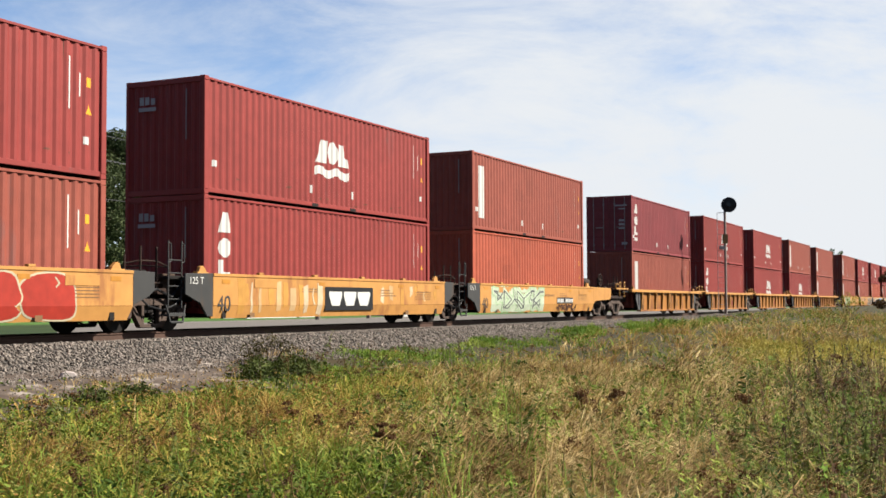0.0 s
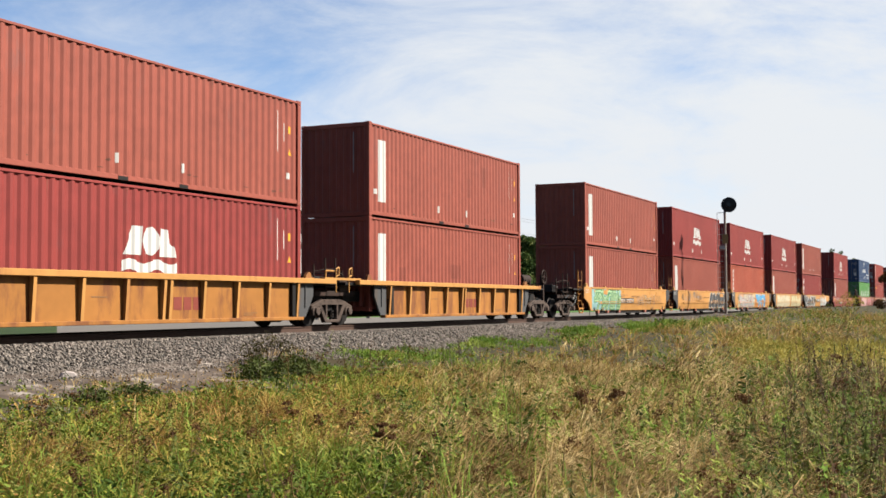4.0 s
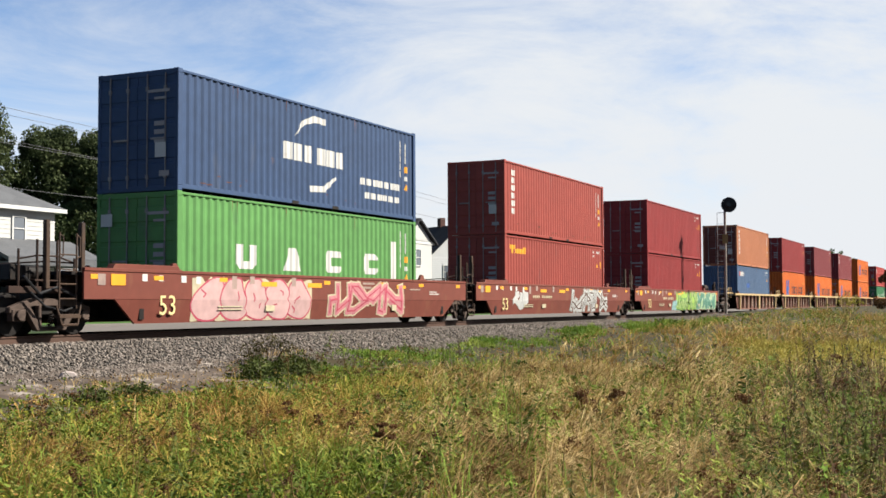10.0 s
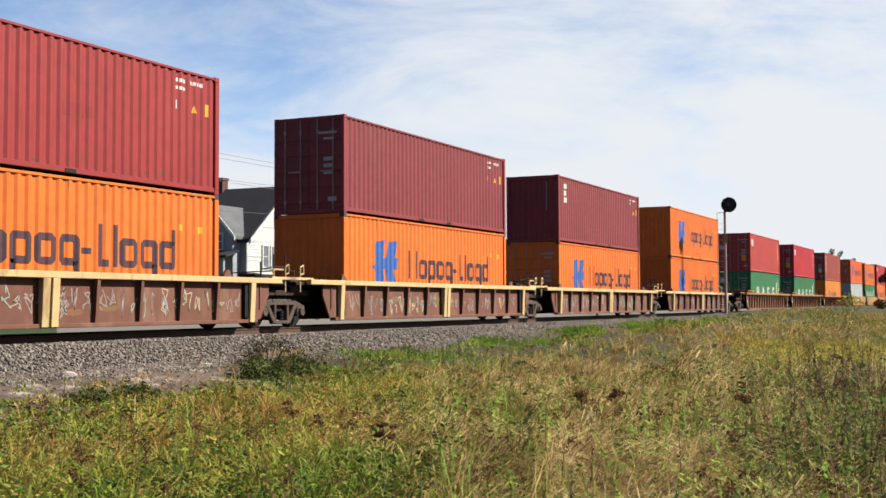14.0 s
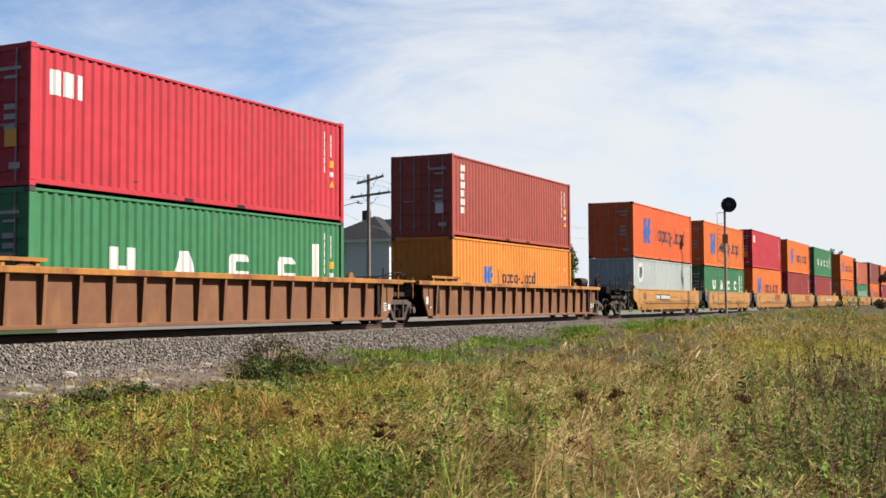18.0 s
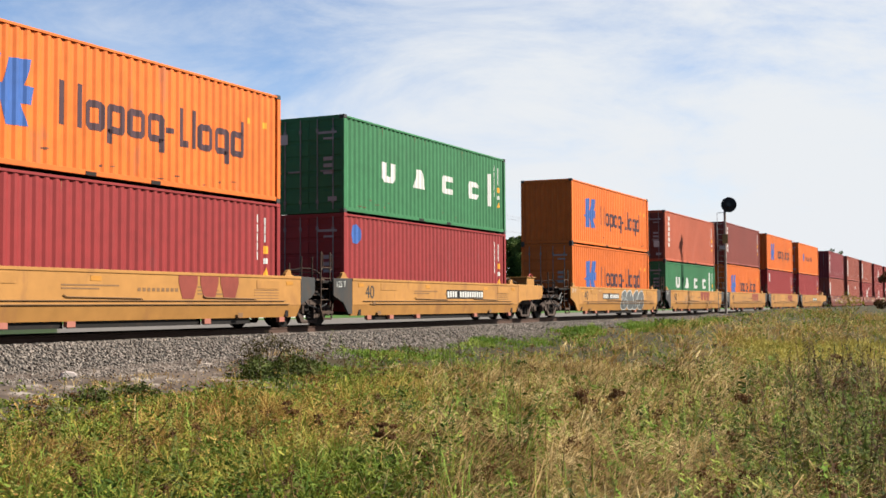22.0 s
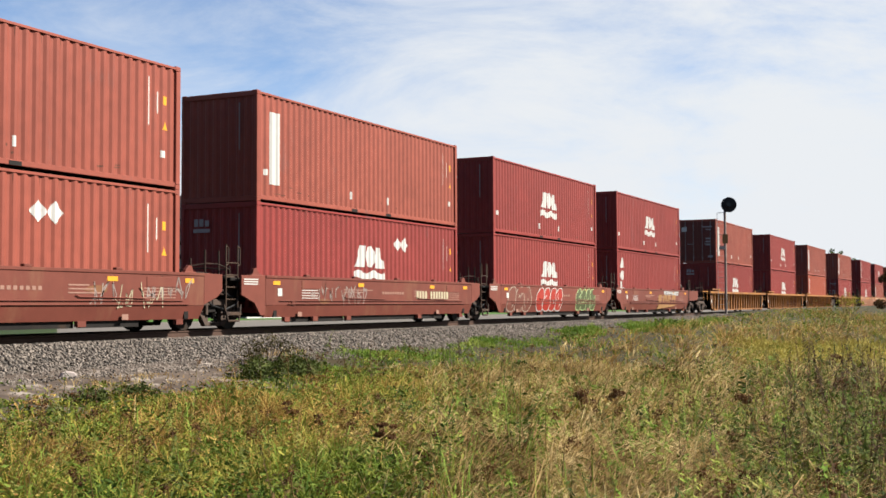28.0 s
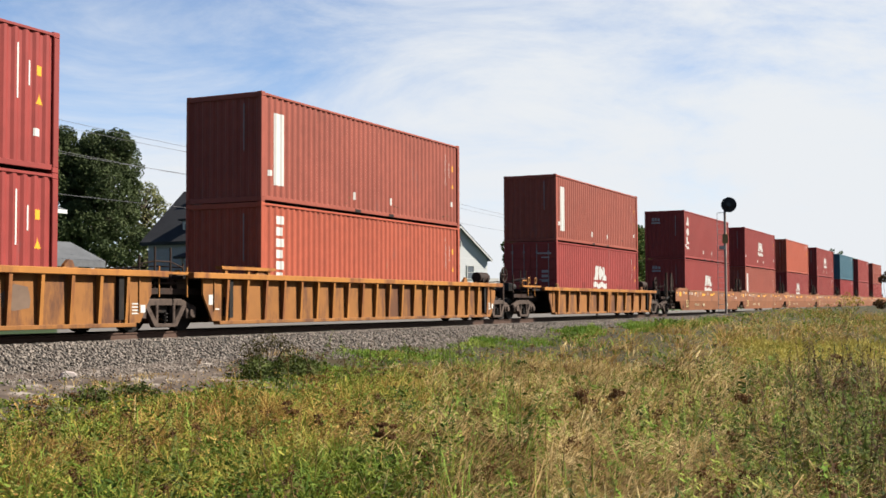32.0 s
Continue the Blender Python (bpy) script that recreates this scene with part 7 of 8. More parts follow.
def tree(x, y, h, rad, seed, mat, label, leaf=0.13, per=640, base=0.30, ntop=64):
    z = float(ground_z(x, y)) + 0.02
    t = thing("tree", pose(x, y, z), label, "tree", "trees behind the houses")
    r = random.Random(seed)
    s = Shape()
    s.tube((0, 0, -0.1), (0.1, 0, h * 0.45), 0.035 * h * 0.75, 10, 0.02 * h)
    s.tube((0.1, 0, h * 0.45), (0, 0.1, h * 0.92), 0.02 * h, 8, 0.006 * h)
    clumps = []
    for i in range(ntop):
        u = (i + 0.5) / ntop
        zz = h * (base + (0.97 - base) * u)
        k = math.sqrt(max(0.05, 1 - ((u - 0.42) / 0.64) ** 2))
        a = i * 2.4 + r.uniform(-0.5, 0.5)
        q = rad * k * r.uniform(0.35, 0.85)
        c = (q * math.cos(a), q * math.sin(a), zz)
        s.tube((0, 0, zz - 0.12 * h), c, 0.009 * h, 5, 0.003 * h)
        clumps.append((*c, rad * r.uniform(0.20, 0.36)))
    put("trunk", s.mesh("trunk", BARK), t, "tapered trunk with limbs")
    put("crown", crown_mesh("crown", clumps, leaf, per, seed, mat), t, "uneven leafy crown")
    return t


SEED = leafy("seed_heads", (0.065, 0.030, 0.016), (0.11, 0.050, 0.024), (0.17, 0.085, 0.034), 2.0)
STALK = leafy("stalks", (0.12, 0.08, 0.03), (0.18, 0.12, 0.05), (0.16, 0.18, 0.04), 1.0)
stalks(240, 77, STALK, SEED, (0.45, 0.75), lambda x, y: 0.5 + 0 * x, "thin upright withered stalks in the field")


def dead_weed(x, y, top, w, seed):
    """A tall withered plant with a broad dark head."""
    z, r = float(ground_z(x, y)), random.Random(seed)
    d = thing("dead_weed", pose(x, y, z), "tall dead weed with a dark brown seed head", "weed", "dead weeds in the field")
    h = top - z
    s, cl = Shape().tube((0, 0, -0.03), (0.03, 0.0, h * 0.7), 0.008, 5, 0.006), []
    for i in range(6):
        a, q = r.uniform(0, 6.28), w * 0.5 * math.sqrt(r.random())
        tip = (0.03 + q * math.cos(a), q * math.sin(a), h + r.uniform(-0.12, 0.03) - q * 0.3)
        s.tube((0.03, 0, h * 0.68), tip, 0.004, 4, 0.003)
        cl.append((*tip, w * r.uniform(0.24, 0.40)))
    put("stem", s.mesh("stem", STALK, fix=False), d, "thin branched brown stem")
    for i, q in enumerate(cl):
        put("seed_head", crown_mesh("seed_head", [q], 0.016, 80, seed + 40 * i, SEED, 0.45), d, "dark seed head")


for i, (wx, wy, wt, ww) in enumerate(((14.4, 5.0, -0.50, 0.30), (14.6, 4.6, -0.52, 0.20), (14.3, 2.9, -0.50, 0.26), (25.6, 3.4, -0.50, 0.42), (9.5, 5.2, -0.50, 0.16), (9.0, 4.55, -0.68, 0.16), (8.6, 3.95, -0.72, 0.15), (11.5, 7.5, -0.52, 0.18), (16.9, 1.7, -0.48, 0.40), (18.5, 2.2, -0.52, 0.34))):
    dead_weed(wx, wy, wt, ww, 900 + i)
PINE_L = leafy("dark_foliage", (0.036, 0.052, 0.022), (0.055, 0.074, 0.034), (0.08, 0.098, 0.046), 0.3)
LEAF_L = leafy("green_foliage", (0.03, 0.06, 0.015), (0.06, 0.10, 0.025), (0.14, 0.15, 0.05), 0.4)
tree(66.5, 73.5, 16.6, 5.0, 1, PINE_L, "tall dark evergreen tree behind the houses")
tree(71.2, 69.6, 15.3, 3.9, 2, PINE_L, "tall dark evergreen tree behind the houses")
tree(74.0, 66.6, 15.2, 3.9, 3, PINE_L, "tall dark evergreen tree behind the houses")
PALE_L = leafy("pale_foliage", (0.09, 0.11, 0.05), (0.16, 0.17, 0.085), (0.24, 0.23, 0.12), 0.5)
tree(79.0, 66.5, 11.4, 2.4, 4, PALE_L, "thin pale green tree beside the evergreens", leaf=0.13, per=90)
tree(139, 42.3, 10.6, 3.0, 5, LEAF_L, "green leafy tree far down the road")
tree(152, 44.5, 10.8, 3.2, 8, LEAF_L, "green leafy tree far down the road")
tree(104, 41.5, 7.2, 2.6, 6, LEAF_L, "green leafy tree by the road")
tree(118, 44, 7.0, 3.0, 7, LEAF_L, "green leafy tree by the road")


def bush(x, y, h, rad, seed, mat, label, leaf=0.05, per=120, n=14):
    z = float(ground_z(x, y))
    b = thing("bush", pose(x, y, z), label, "bush", "bushes by the track")
    r = random.Random(seed)
    s, clumps = Shape(), []
    for i in range(n):
        a, q = r.uniform(0, 6.28), rad * math.sqrt(r.random())
        zz = h * r.uniform(0.25, 0.95) * (1 - 0.5 * q / rad)
        s.tube((q * 0.15 * math.cos(a), q * 0.15 * math.sin(a), -0.05), (q * math.cos(a), q * math.sin(a), zz), 0.012, 5, 0.005)
        clumps.append((q * math.cos(a), q * math.sin(a), zz, rad * r.uniform(0.22, 0.40)))
    put("woody_base", s.mesh("woody_base", BARK), b, "thin woody branches")
    put("foliage", crown_mesh("foliage", clumps, leaf, per, seed, mat), b, "small dense leaves")
    return b


BUSH_L = leafy("bush_leaves", (0.028, 0.028, 0.012), (0.055, 0.048, 0.02), (0.10, 0.078, 0.034), 1.5)
SCRUB_L = leafy("scrub_leaves", (0.03, 0.04, 0.012), (0.06, 0.085, 0.02), (0.11, 0.12, 0.035), 1.5)
RED_L = leafy("reddish_leaves", (0.045, 0.03, 0.018), (0.09, 0.045, 0.022), (0.12, 0.08, 0.03), 1.2)
bush(20.75, 14.15, 0.85, 0.62, 1, BUSH_L, "low dark scrubby bush at the foot of the ballast", leaf=0.030, per=40, n=22)
bush(19.3, 12.95, 0.42, 0.80, 2, SCRUB_L, "low dark green scrub on the dirt strip", leaf=0.035, per=150, n=20)
bush(13.6, 12.45, 0.24, 0.40, 9, SCRUB_L, "low green weeds on the dirt strip", leaf=0.03, per=60)
bush(15.0, 12.75, 0.22, 0.34, 10, SCRUB_L, "low green weeds on the dirt strip", leaf=0.03, per=50)
bush(80, 6.9, 3.9, 1.0, 3, RED_L, "dark reddish shrub at the edge of the field", leaf=0.10)
bush(85, 10.0, 2.7, 0.9, 4, FRESHY, "feathery light green shrub beside the track", leaf=0.06, per=30)

for q, (tx, ty, th) in enumerate(((190, 25.2, 9.6), (216, 27.0, 10.4), (244, 28.0, 10.0))):
    tree(tx, ty, th, 1.6, 20 + q, LEAF_L, "thin spindly tree far along the track", leaf=0.16, per=40, ntop=14)

# ---- signals ----
LENS = material("dark_lens", (0.02, 0.02, 0.025), rough=0.15, vary=0.1, bump=0)
GALV = material("galvanised_steel", (0.42, 0.43, 0.43), rough=0.45, metal=0.5, vary=0.15, grain=8)


def signal(x, y, top, turn):
    z = -0.6
    s = thing("railway_signal", pose(x, y, z, 0, 0, turn), "railway signal mast with a round black head", "signal", "signals by the track")
    h = top - z
    put("mast", Shape().tube((0, 0, 0), (0, 0, h - 0.5), 0.075, 12).mesh("mast", material("mast_paint", (0.36, 0.31, 0.27), rough=0.7, vary=0.25, grain=6, second=(0.20, 0.12, 0.08), amount=0.4)), s, "rust-stained grey steel mast")
    put("footing", Shape().box(-0.35, 0.35, -0.35, 0.35, 0, 0.45).mesh("footing", material("concrete", (0.42, 0.41, 0.39), rough=0.9), 0.02), s, "concrete footing")
    h -= 0.17
    put("target_disc", Shape().tube((0.24, -0.10, h), (0.24, -0.06, h), 0.45, 28).mesh("target_disc", BLACK), s, "round black target disc")
    put("hood", Shape().tube((0.24, -0.42, h), (0.24, -0.10, h), 0.17, 16).mesh("hood", BLACK), s, "black lens hood")
    put("lens", Shape().tube((0.24, -0.44, h), (0.24, -0.425, h), 0.13, 16).mesh("lens", LENS), s, "dark glass lens")
    put("lamp_case", Shape().box(0.04, 0.44, -0.06, 0.25, h - 0.22, h + 0.22).box(-0.05, 0.2, 0.0, 0.1, h - 0.4, h - 0.3).mesh("lamp_case", BLACK, 0.03), s)
    lad = Shape()
    for dx in (-0.20, 0.20):
        lad.bar([(dx - 0.24, 0.16, 0.3), (dx - 0.24, 0.16, h - 0.7)], 0.016)
    for i in range(int((h - 1.2) / 0.32)):
        lad.bar([(-0.44, 0.16, 0.5 + i * 0.32), (-0.04, 0.16, 0.5 + i * 0.32)], 0.012)
    lad.bar([(-0.44, 0.16, h - 0.7), (-0.44, 0.16, h - 0.45), (0.02, 0.1, h - 0.45)], 0.016)
    put("ladder", lad.mesh("ladder", GALV), s, "narrow steel ladder")
    put("number_board", Shape().box(-0.16, 0.16, -0.12, -0.09, h - 2.3, h - 1.75).mesh("number_board", material("brass_board", (0.34, 0.25, 0.10))), s, "small yellowish board")
    put("junction_box", Shape().box(-0.35, -0.02, -0.1, 0.2, h - 2.65, h - 2.45).mesh("junction_box", GALV, 0.01), s)
    return s


signal(70.0, 15.2, 6.62, -76)
signal(66.4, 22.0, 6.20, -72)

# ---- houses ----
SIDING = material("white_siding", (0.57, 0.57, 0.55), rough=0.6, vary=0.05, grain=5, bump=0.05)
# grey siding, deepened and tinted blue to carry the shade of walls facing -x
SIDING_SHADE = material("shaded_grey_siding", (0.33, 0.33, 0.37), rough=0.65, vary=0.06, grain=5, bump=0.05)
SIDINGB = material("pale_siding", (0.66, 0.67, 0.68), rough=0.65, vary=0.05, grain=5, bump=0.05)
SHINGLE = material("dark_shingles", (0.035, 0.035, 0.04), rough=0.9, vary=0.3, grain=10, bump=0.4)
SHINGLEG = material("grey_shingles", (0.13, 0.135, 0.145), rough=0.9, vary=0.25, grain=10, bump=0.4)
TRIM = material("white_trim", (0.68, 0.68, 0.66), rough=0.5, vary=0.04, bump=0)
GLASS = material("window_glass", (0.17, 0.19, 0.22), rough=0.08, vary=0.1, bump=0)
BRICK = material("chimney_brick", (0.12, 0.06, 0.05), rough=0.9, vary=0.3, grain=12)


def window(h, face, u, z, w, ht, at):
    """A window on a wall: face 'x' looks along -x, 'y' along -y; at is the wall's plane."""
    fr = Shape()
    t = 0.09
    m = pose(at, u, z, 0, 0, -90) if face == "x" else pose(u, at, z)
    for a, b, c, d in ((-w / 2 - t, -w / 2, -t, ht + t), (w / 2, w / 2 + t, -t, ht + t), (-w / 2, w / 2, -t, 0), (-w / 2, w / 2, ht, ht + t), (-w / 2, w / 2, ht / 2 - 0.025, ht / 2 + 0.025)):
        fr.box(a, b, -0.06, 0.02, c, d)
    wd = put("window", fr.mesh("window", TRIM), h, "white framed sash window", m)
    put("pane", Shape().box(-w / 2, w / 2, -0.02, 0.01, 0, ht).mesh("pane", GLASS), wd, "dark window pane")


def clapboards(h, x0, x1, y0, y1, z0, z1, mat, label):
    """Walls with lapped boards on the two faces that look to the track."""
    n = int((z1 - z0) / 0.22)
    dz = (z1 - z0) / n

    def lapped(a, back):
        p = [(back, z1), (back, z0)]
        for i in range(n):
            p += [(a - 0.022, z0 + i * dz), (a, z0 + (i + 1) * dz - 0.002)]
        return p
    put("wall", Shape().prism(lapped(y0, y1), "x", x0, x1).mesh("wall", mat), h, label)
    put("side_wall", Shape().prism(lapped(x0 - 0.004, x0 - 0.002), "y", y0, y1).mesh("side_wall", mat), h, label)


def gable_house(x0, x1, y0, y1, z0, eave, ridge, wall, roof, along, label, over=0.4):
    """A house whose ridge runs along 'x' or 'y'."""
    h = thing("house", pose(0, 0, 0), label, "house", "houses along the road")
    clapboards(h, x0, x1, y0, y1, z0, eave, wall, "clapboard wall")
    s, r = Shape(), Shape()
    if along == "y":
        xm = (x0 + x1) / 2
        s.prism([(x0, eave), (x1, eave), (xm, ridge)], "y", y0, y1)
        k = (ridge - eave) / (xm - x0)
        r.prism([(x0 - over, eave - over * k), (xm, ridge), (xm, ridge + 0.22), (x0 - over, eave - over * k + 0.22)], "y", y0 - over, y1 + over)
        r.prism([(x1 + over, eave - over * k), (xm, ridge), (xm, ridge + 0.22), (x1 + over, eave - over * k + 0.22)], "y", y0 - over, y1 + over)
        tr = Shape().prism([(x0 - over, eave - over * k - 0.12), (xm, ridge - 0.14), (xm, ridge + 0.08), (x0 - over, eave - over * k + 0.1)], "y", y0 - over - 0.05, y0 - over)
        tr.prism([(x1 + over, eave - over * k - 0.12), (xm, ridge - 0.14), (xm, ridge + 0.08), (x1 + over, eave - over * k + 0.1)], "y", y0 - over - 0.05, y0 - over)
    else:
        ym = (y0 + y1) / 2
        s.prism([(y0, eave), (y1, eave), (ym, ridge)], "x", x0, x1)
        k = (ridge - eave) / (ym - y0)
        r.prism([(y0 - over, eave - over * k), (ym, ridge), (ym, ridge + 0.22), (y0 - over, eave - over * k + 0.22)], "x", x0 - over, x1 + over)
        r.prism([(y1 + over, eave - over * k), (ym, ridge), (ym, ridge + 0.22), (y1 + over, eave - over * k + 0.22)], "x", x0 - over, x1 + over)
        tr = Shape().prism([(y0 - over, eave - over * k - 0.12), (ym, ridge - 0.14), (ym, ridge + 0.08), (y0 - over, eave - over * k + 0.1)], "x", x0 - over - 0.05, x0 - over)
        tr.prism([(y1 + over, eave - over * k - 0.12), (ym, ridge - 0.14), (ym, ridge + 0.08), (y1 + over, eave - over * k + 0.1)], "x", x0 - over - 0.05, x0 - over)
    put("gable", s.mesh("gable", wall), h, "gable wall")
    put("roof", r.mesh("roof", roof), h, "pitched shingle roof")
    put("bargeboard", tr.mesh("bargeboard", TRIM), h, "white bargeboard")
    return h


def hip_roof(h, x0, x1, y0, y1, eave, ridge, roof, over=0.45):
    x0, x1, y0, y1 = x0 - over, x1 + over, y0 - over, y1 + over
    d = min(x1 - x0, y1 - y0) / 2
    a, b = ((x0 + d, (y0 + y1) / 2, ridge), (x1 - d + 0.01, (y0 + y1) / 2, ridge)) if x1 - x0 > y1 - y0 else (((x0 + x1) / 2, y0 + d, ridge), ((x0 + x1) / 2, y1 - d + 0.01, ridge))
    s = Shape()
    c = [(x0, y0, eave), (x1, y0, eave), (x1, y1, eave), (x0, y1, eave)]
    if x1 - x0 > y1 - y0:
        s.add(c + [a, b], [(0, 1, 5, 4), (1, 2, 5), (2, 3, 4, 5), (3, 0, 4), (3, 2, 1, 0)])
    else:
        s.add(c + [a, b], [(0, 1, 4), (1, 2, 5, 4), (2, 3, 5), (3, 0, 4, 5), (3, 2, 1, 0)])
    put("roof", s.mesh("roof", roof), h, "hipped shingle roof")
    put("fascia", Shape().box(x0, x1, y0, y1, eave - 0.2, eave - 0.004).mesh("fascia", TRIM), h, "white fascia and gutter")


GZ = -0.3
# gabled house with a dormer bay
g = gable_house(59.4, 67.4, 42.0, 49.6, GZ, 4.75, 8.05, SIDING, SHINGLE, "y", "white gabled two-storey house with a dark roof and dormers")
# thin sheet over the white side wall, its shade put into the grey
clapboards(g, 59.34, 59.36, 42.02, 49.58, GZ, 4.7, SIDING_SHADE, "side siding in shade-darkened grey")
put("chimney", Shape().box(63.1, 63.7, 46.6, 47.2, 7.2, 9.0).box(63.05, 63.75, 46.55, 47.25, 8.85, 9.02).mesh("chimney", BRICK), g, "short brick chimney")
put("dormer", Shape().box(58.6, 62.0, 42.5, 45.3, GZ, 5.0).prism([(42.5, 5.0), (45.3, 5.0), (43.9, 6.55)], "x", 58.6, 62.6).mesh("dormer", SIDING_SHADE), g, "gabled bay in shade-darkened grey")
put("dormer_roof", Shape().prism([(42.1, 4.62), (43.9, 6.6), (43.9, 6.8), (42.1, 4.82)], "x", 58.3, 62.8).prism([(45.7, 4.62), (43.9, 6.6), (43.9, 6.8), (45.7, 4.82)], "x", 58.3, 62.8).mesh("dormer_roof", SHINGLEG), g, "grey shingle bay roof")
put("bay_trim", Shape().prism([(42.1, 4.55), (43.9, 6.5), (43.9, 6.75), (42.1, 4.80)], "x", 58.22, 58.3).prism([(45.7, 4.55), (43.9, 6.5), (43.9, 6.75), (45.7, 4.80)], "x", 58.22, 58.3).mesh("bay_trim", TRIM), g, "white bay trim")
put("porch_roof", Shape().prism([(57.2, 3.45), (58.6, 3.85), (58.6, 3.95), (57.2, 3.6)], "y", 42.0, 45.9).mesh("porch_roof", SHINGLE), g, "dark porch roof")
put("porch", Shape().box(57.4, 58.6, 42.3, 45.6, GZ, 0.3).box(57.4, 57.55, 42.3, 42.45, 0.3, 3.45).box(57.4, 57.55, 45.4, 45.55, 0.3, 3.45).mesh("porch", SIDING_SHADE), g, "porch with posts")
put("small_dormer", Shape().box(60.0, 62.2, 46.3, 47.4, 4.6, 6.0).mesh("small_dormer", SIDING_SHADE), g, "small flat dormer")
put("small_dormer_roof", Shape().box(59.8, 62.4, 46.1, 47.6, 6.0, 6.12).mesh("small_dormer_roof", SHINGLE), g)
window(g, "x", 46.85, 5.0, 0.7, 0.8, 59.99)
window(g, "x", 43.55, 4.05, 0.65, 0.9, 58.57)
window(g, "x", 44.35, 4.05, 0.65, 0.9, 58.57)
for u, z in ((62.7, 5.7), (64.0, 5.7), (61.3, 3.0), (62.2, 3.0), (65.0, 3.0), (65.9, 3.0)):
    window(g, "y", u, z, 0.55, 0.8 if z > 5 else 1.3, 41.97)
# hip-roofed house with a front gable
hh = thing("house", pose(0, 0, 0), "pale two-storey house with a dark hipped roof", "house", "houses along the road")
clapboards(hh, 75.8, 82.4, 41.0, 46.8, GZ, 5.4, SIDINGB, "pale clapboard wall")
hip_roof(hh, 75.8, 82.4, 41.0, 46.8, 5.45, 7.4, SHINGLE)
put("gable", Shape().prism([(77.0, 5.3), (82.3, 5.3), (79.6, 7.0)], "y", 40.6, 43.0).box(77.3, 82.0, 40.6, 41.2, GZ, 5.35).mesh("gable", SIDING), hh, "white front gable")
put("gable_roof", Shape().prism([(76.7, 5.2), (79.6, 7.05), (79.6, 7.2), (76.7, 5.35)], "y", 40.3, 43.4).prism([(82.6, 5.2), (79.6, 7.05), (79.6, 7.2), (82.6, 5.35)], "y", 40.3, 43.4).mesh("gable_roof", SHINGLE), hh)
put("chimney", Shape().box(79.0, 79.5, 44.6, 45.1, 6.4, 7.9).mesh("chimney", BRICK), hh, "short brick chimney")
window(hh, "x", 45.2, 4.0, 0.7, 1.1, 75.77)
window(hh, "x", 45.2, 1.2, 0.7, 1.2, 75.77)
window(hh, "y", 79.6, 3.6, 0.8, 1.2, 40.57)
# house at the near end of the row
h1 = thing("house", pose(0, 0, 0), "cream two-storey house with a grey hipped roof and porch", "house", "houses along the road")
clapboards(h1, 36.0, 46.4, 45.0, 53.5, GZ, 5.6, SIDING, "cream clapboard wall")
hip_roof(h1, 36.0, 46.4, 45.0, 53.5, 5.65, 8.2, SHINGLEG)
put("porch_roof", Shape().prism([(42.6, 2.75), (45.0, 3.9), (45.0, 4.0), (42.6, 2.95)], "x", 41.0, 47.6).box(41.0, 47.6, 42.6, 45.0, 2.6, 2.75).mesh("porch_roof", SHINGLEG), h1, "grey porch roof")
put("porch", Shape().box(41.2, 47.4, 42.8, 45.0, GZ, 0.3).box(41.3, 41.45, 42.8, 42.95, 0.3, 2.6).box(47.2, 47.35, 42.8, 42.95, 0.3, 2.6).mesh("porch", TRIM), h1, "white porch posts")
window(h1, "y", 43.9, 3.95, 0.75, 1.15, 44.97)
window(h1, "y", 40.4, 3.95, 0.75, 1.15, 44.97)
# smaller house further down the road
h5 = gable_house(110.0, 118.0, 48.7, 56.1, GZ, 5.5, 8.7, SIDINGB, SHINGLE, "x", "pale blue gabled house far down the road")
for u in (50.9, 53.9):
    window(h5, "x", u, 3.3, 0.8, 1.3, 109.97)
window(h5, "x", 52.4, 6.6, 0.5, 0.6, 109.97)
h5.matrix_basis = pose(112.6, 55.1, 0, 0, 0, 60) @ pose(-114.0, -52.4, 0)
put("annex", Shape().box(111.5, 115.0, 46.0, 48.7, GZ, 3.4).mesh("annex", SIDING), h5, "white lean-to")
put("chimney", Shape().box(113, 113.6, 52.0, 52.6, 8.2, 9.8).mesh("chimney", BRICK), h5)

# ---- poles and wires ----
POLEW = material("pole_wood", (0.24, 0.20, 0.17), rough=0.9, vary=0.25, grain=10, bump=0.4)
WIRE = material("wire", (0.16, 0.16, 0.17), rough=0.6, vary=0.1, bump=0)


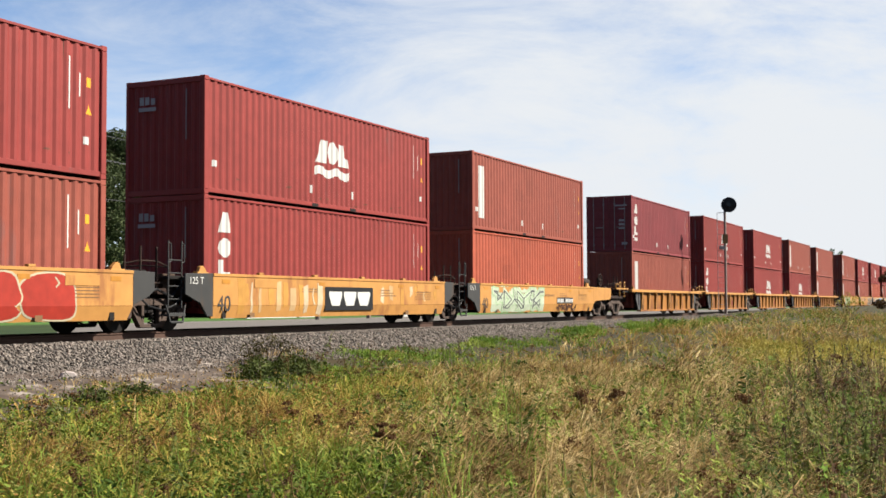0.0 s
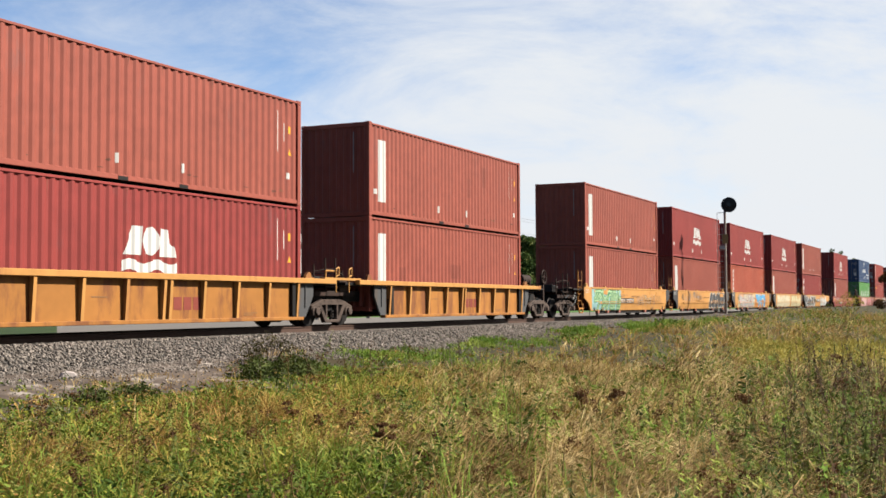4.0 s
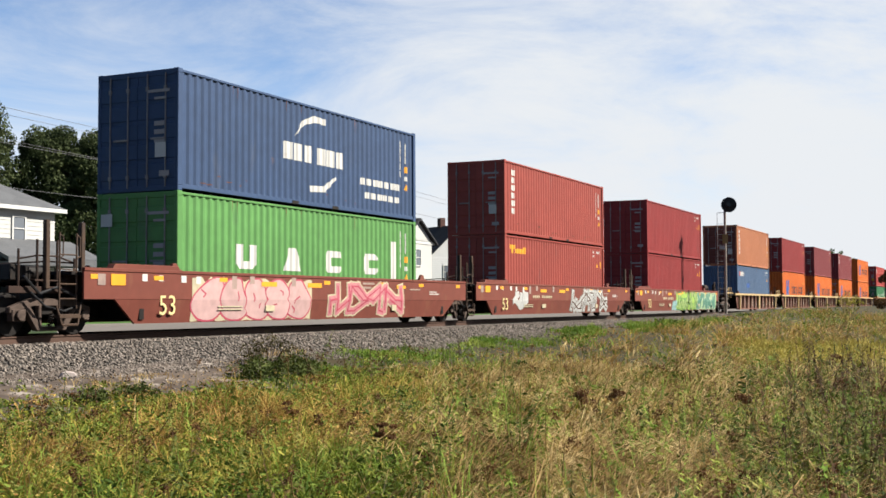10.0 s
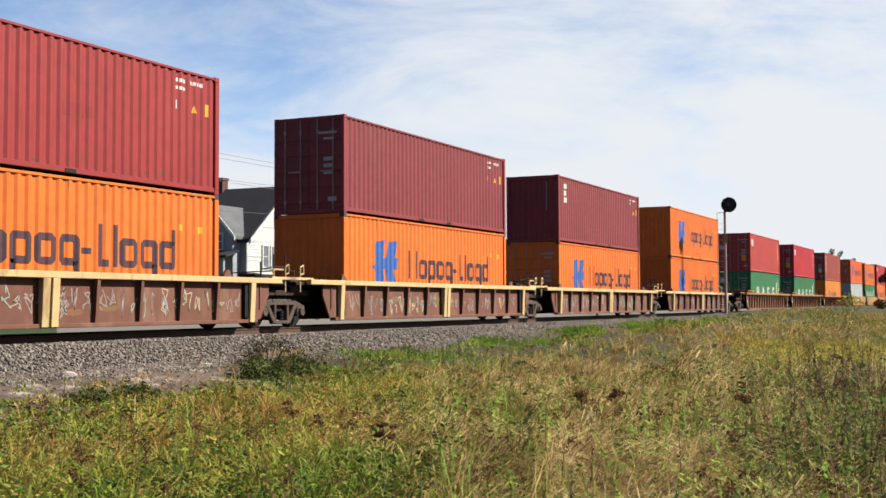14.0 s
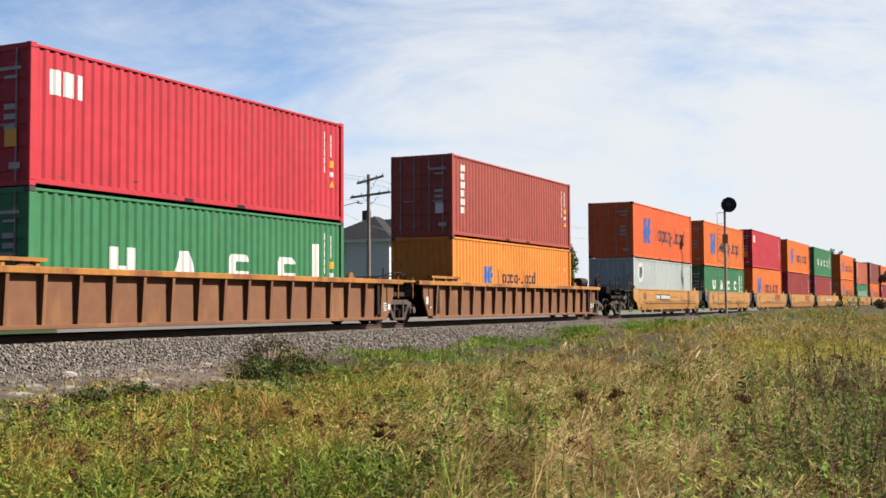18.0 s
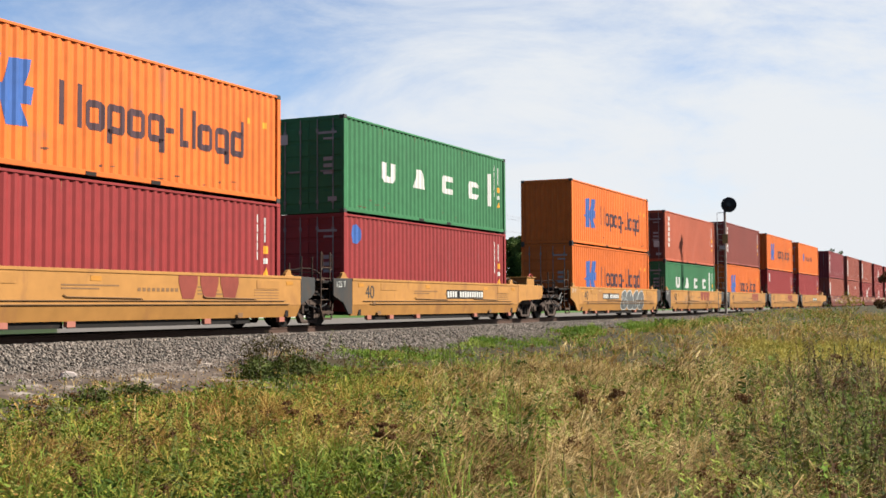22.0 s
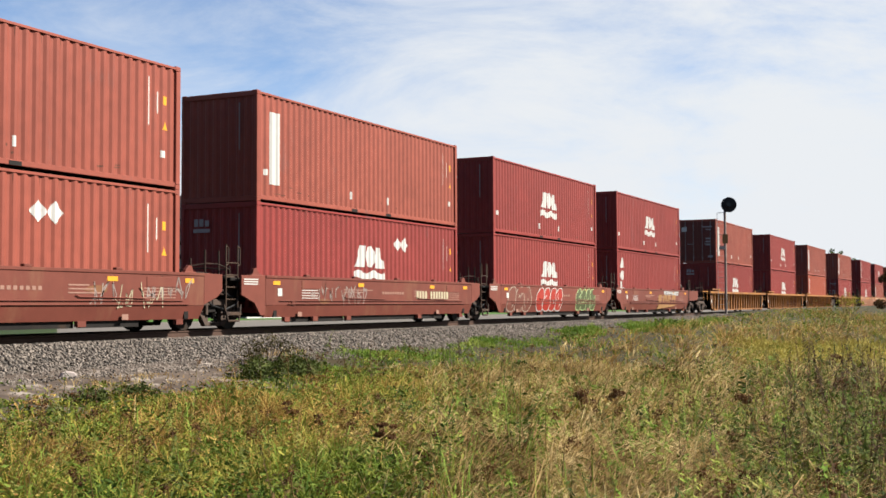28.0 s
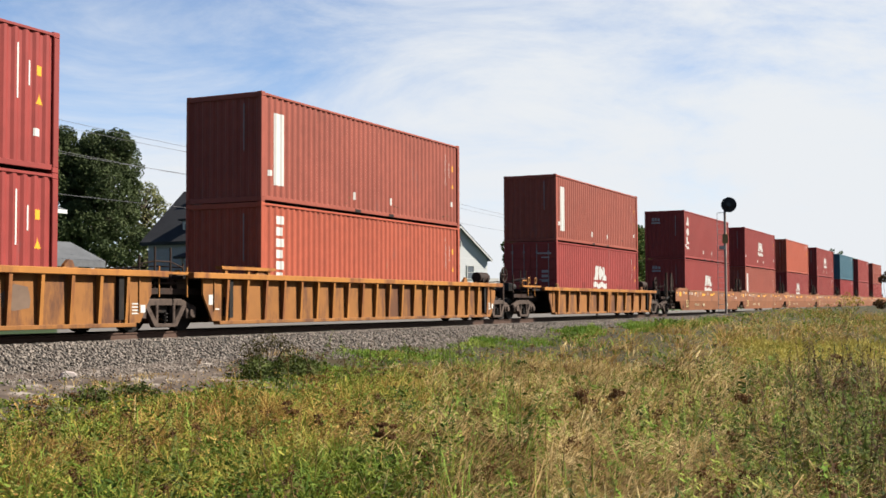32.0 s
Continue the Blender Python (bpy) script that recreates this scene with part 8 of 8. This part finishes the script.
def utility_pole(x, y, top, arms, label):
    p = thing("utility_pole", pose(x, y, GZ), label, "utility pole", "utility poles")
    h = top - GZ
    put("pole", Shape().tube((0, 0, 0), (0, 0, h), 0.16, 12, 0.11).mesh("pole", POLEW), p, "weathered wooden pole")
    for z, w in arms:
        put("crossarm", Shape().box(-w, w, -0.06, 0.06, h - z - 0.07, h - z + 0.07).bar([(-w * 0.5, 0.05, h - z), (0, 0.05, h - z - 0.6), (w * 0.5, 0.05, h - z)], 0.018).mesh("crossarm", POLEW, 0.01), p, "wooden crossarm", pose(0, -0.14, 0, 0, 0, -100) @ pose(0, 0, h - z, 0, -3 if z > 1 else -9, 0) @ pose(0, 0, z - h))
        for k in (-0.9, -0.45, 0.45, 0.9):
            put("insulator", cached(("insul",), lambda: Shape().tube((0, 0, 0), (0, 0, 0.14), 0.045, 8, 0.03).mesh("insulator", material("insulator_glass", (0.45, 0.30, 0.25), rough=0.2))), p, m=pose(k * w * math.cos(radians(100)), -0.14 - k * w * math.sin(radians(100)), h - z + 0.06 + k * w * math.sin(radians(3 if z > 1 else 9))))
    return p


utility_pole(67.4, 38.0, 9.2, ((0.35, 1.15), (1.35, 1.7)), "wooden utility pole with two crossarms")
p2 = utility_pole(61.1, 38.0, 8.1, (), "wooden utility pole with a transformer and lamp arm")
put("transformer", Shape().tube((0, 0, 6.3), (0, 0, 7.1), 0.24, 14).mesh("transformer", GALV, 0.02), p2, "grey transformer can", pose(-0.35, 0.2, 0))
put("lamp_arm", Shape().bar([(0, 0, 6.0), (0.9, -0.9, 6.9), (1.9, -1.6, 7.25)], 0.035).mesh("lamp_arm", GALV), p2, "curved lamp arm")
put("lamp_head", Shape().prism([(-0.28, 0), (0.28, 0), (0.2, 0.12), (-0.2, 0.14)], "y", -0.1, 0.1).mesh("lamp_head", GALV, 0.02), p2, "street lamp head", pose(2.1, -1.75, 7.18))


def wire(a, b, sag, r=0.010):
    a, b = Vector(a), Vector(b)
    pts = [a.lerp(b, i / 16) - Vector((0, 0, sag * 4 * (i / 16) * (1 - i / 16))) for i in range(17)]
    ob = new("overhead_wire", Shape().bar(pts, r, 5).mesh("overhead_wire", WIRE, fix=False))
    tagged(ob, "thin sagging overhead wire between poles", "wire", "overhead wires")


for dy, za, zb in ((-0.5, 8.9, 9.0), (0.5, 8.85, 8.95), (0, 7.4, 7.9)):
    wire((67.4, 38 + dy, za), (20, 38 + dy, zb + 0.6), 0.55)
    wire((67.4, 38 + dy, za), (125, 42 + dy, zb), 0.6)
wire((61.1, 38, 7.6), (20, 38, 8.2), 0.5)
wire((61.1, 38, 6.0), (20, 39, 6.3), 0.5)
wire((61.1, 38, 7.0), (79.6, 40.6, 5.6), 0.3)


def motions():
    """The train rolls past at a steady speed."""
    for ob, x, z in MOVERS:
        walk(ob, [(t, pose(x - SPEED * t - 0.065 * max(0, 3 - t), YC, z)) for t in (0, 1, 2, 3, 4, 5, 6, 8, 10, 12, 16, 20, 24, 28, 32)])


motions()
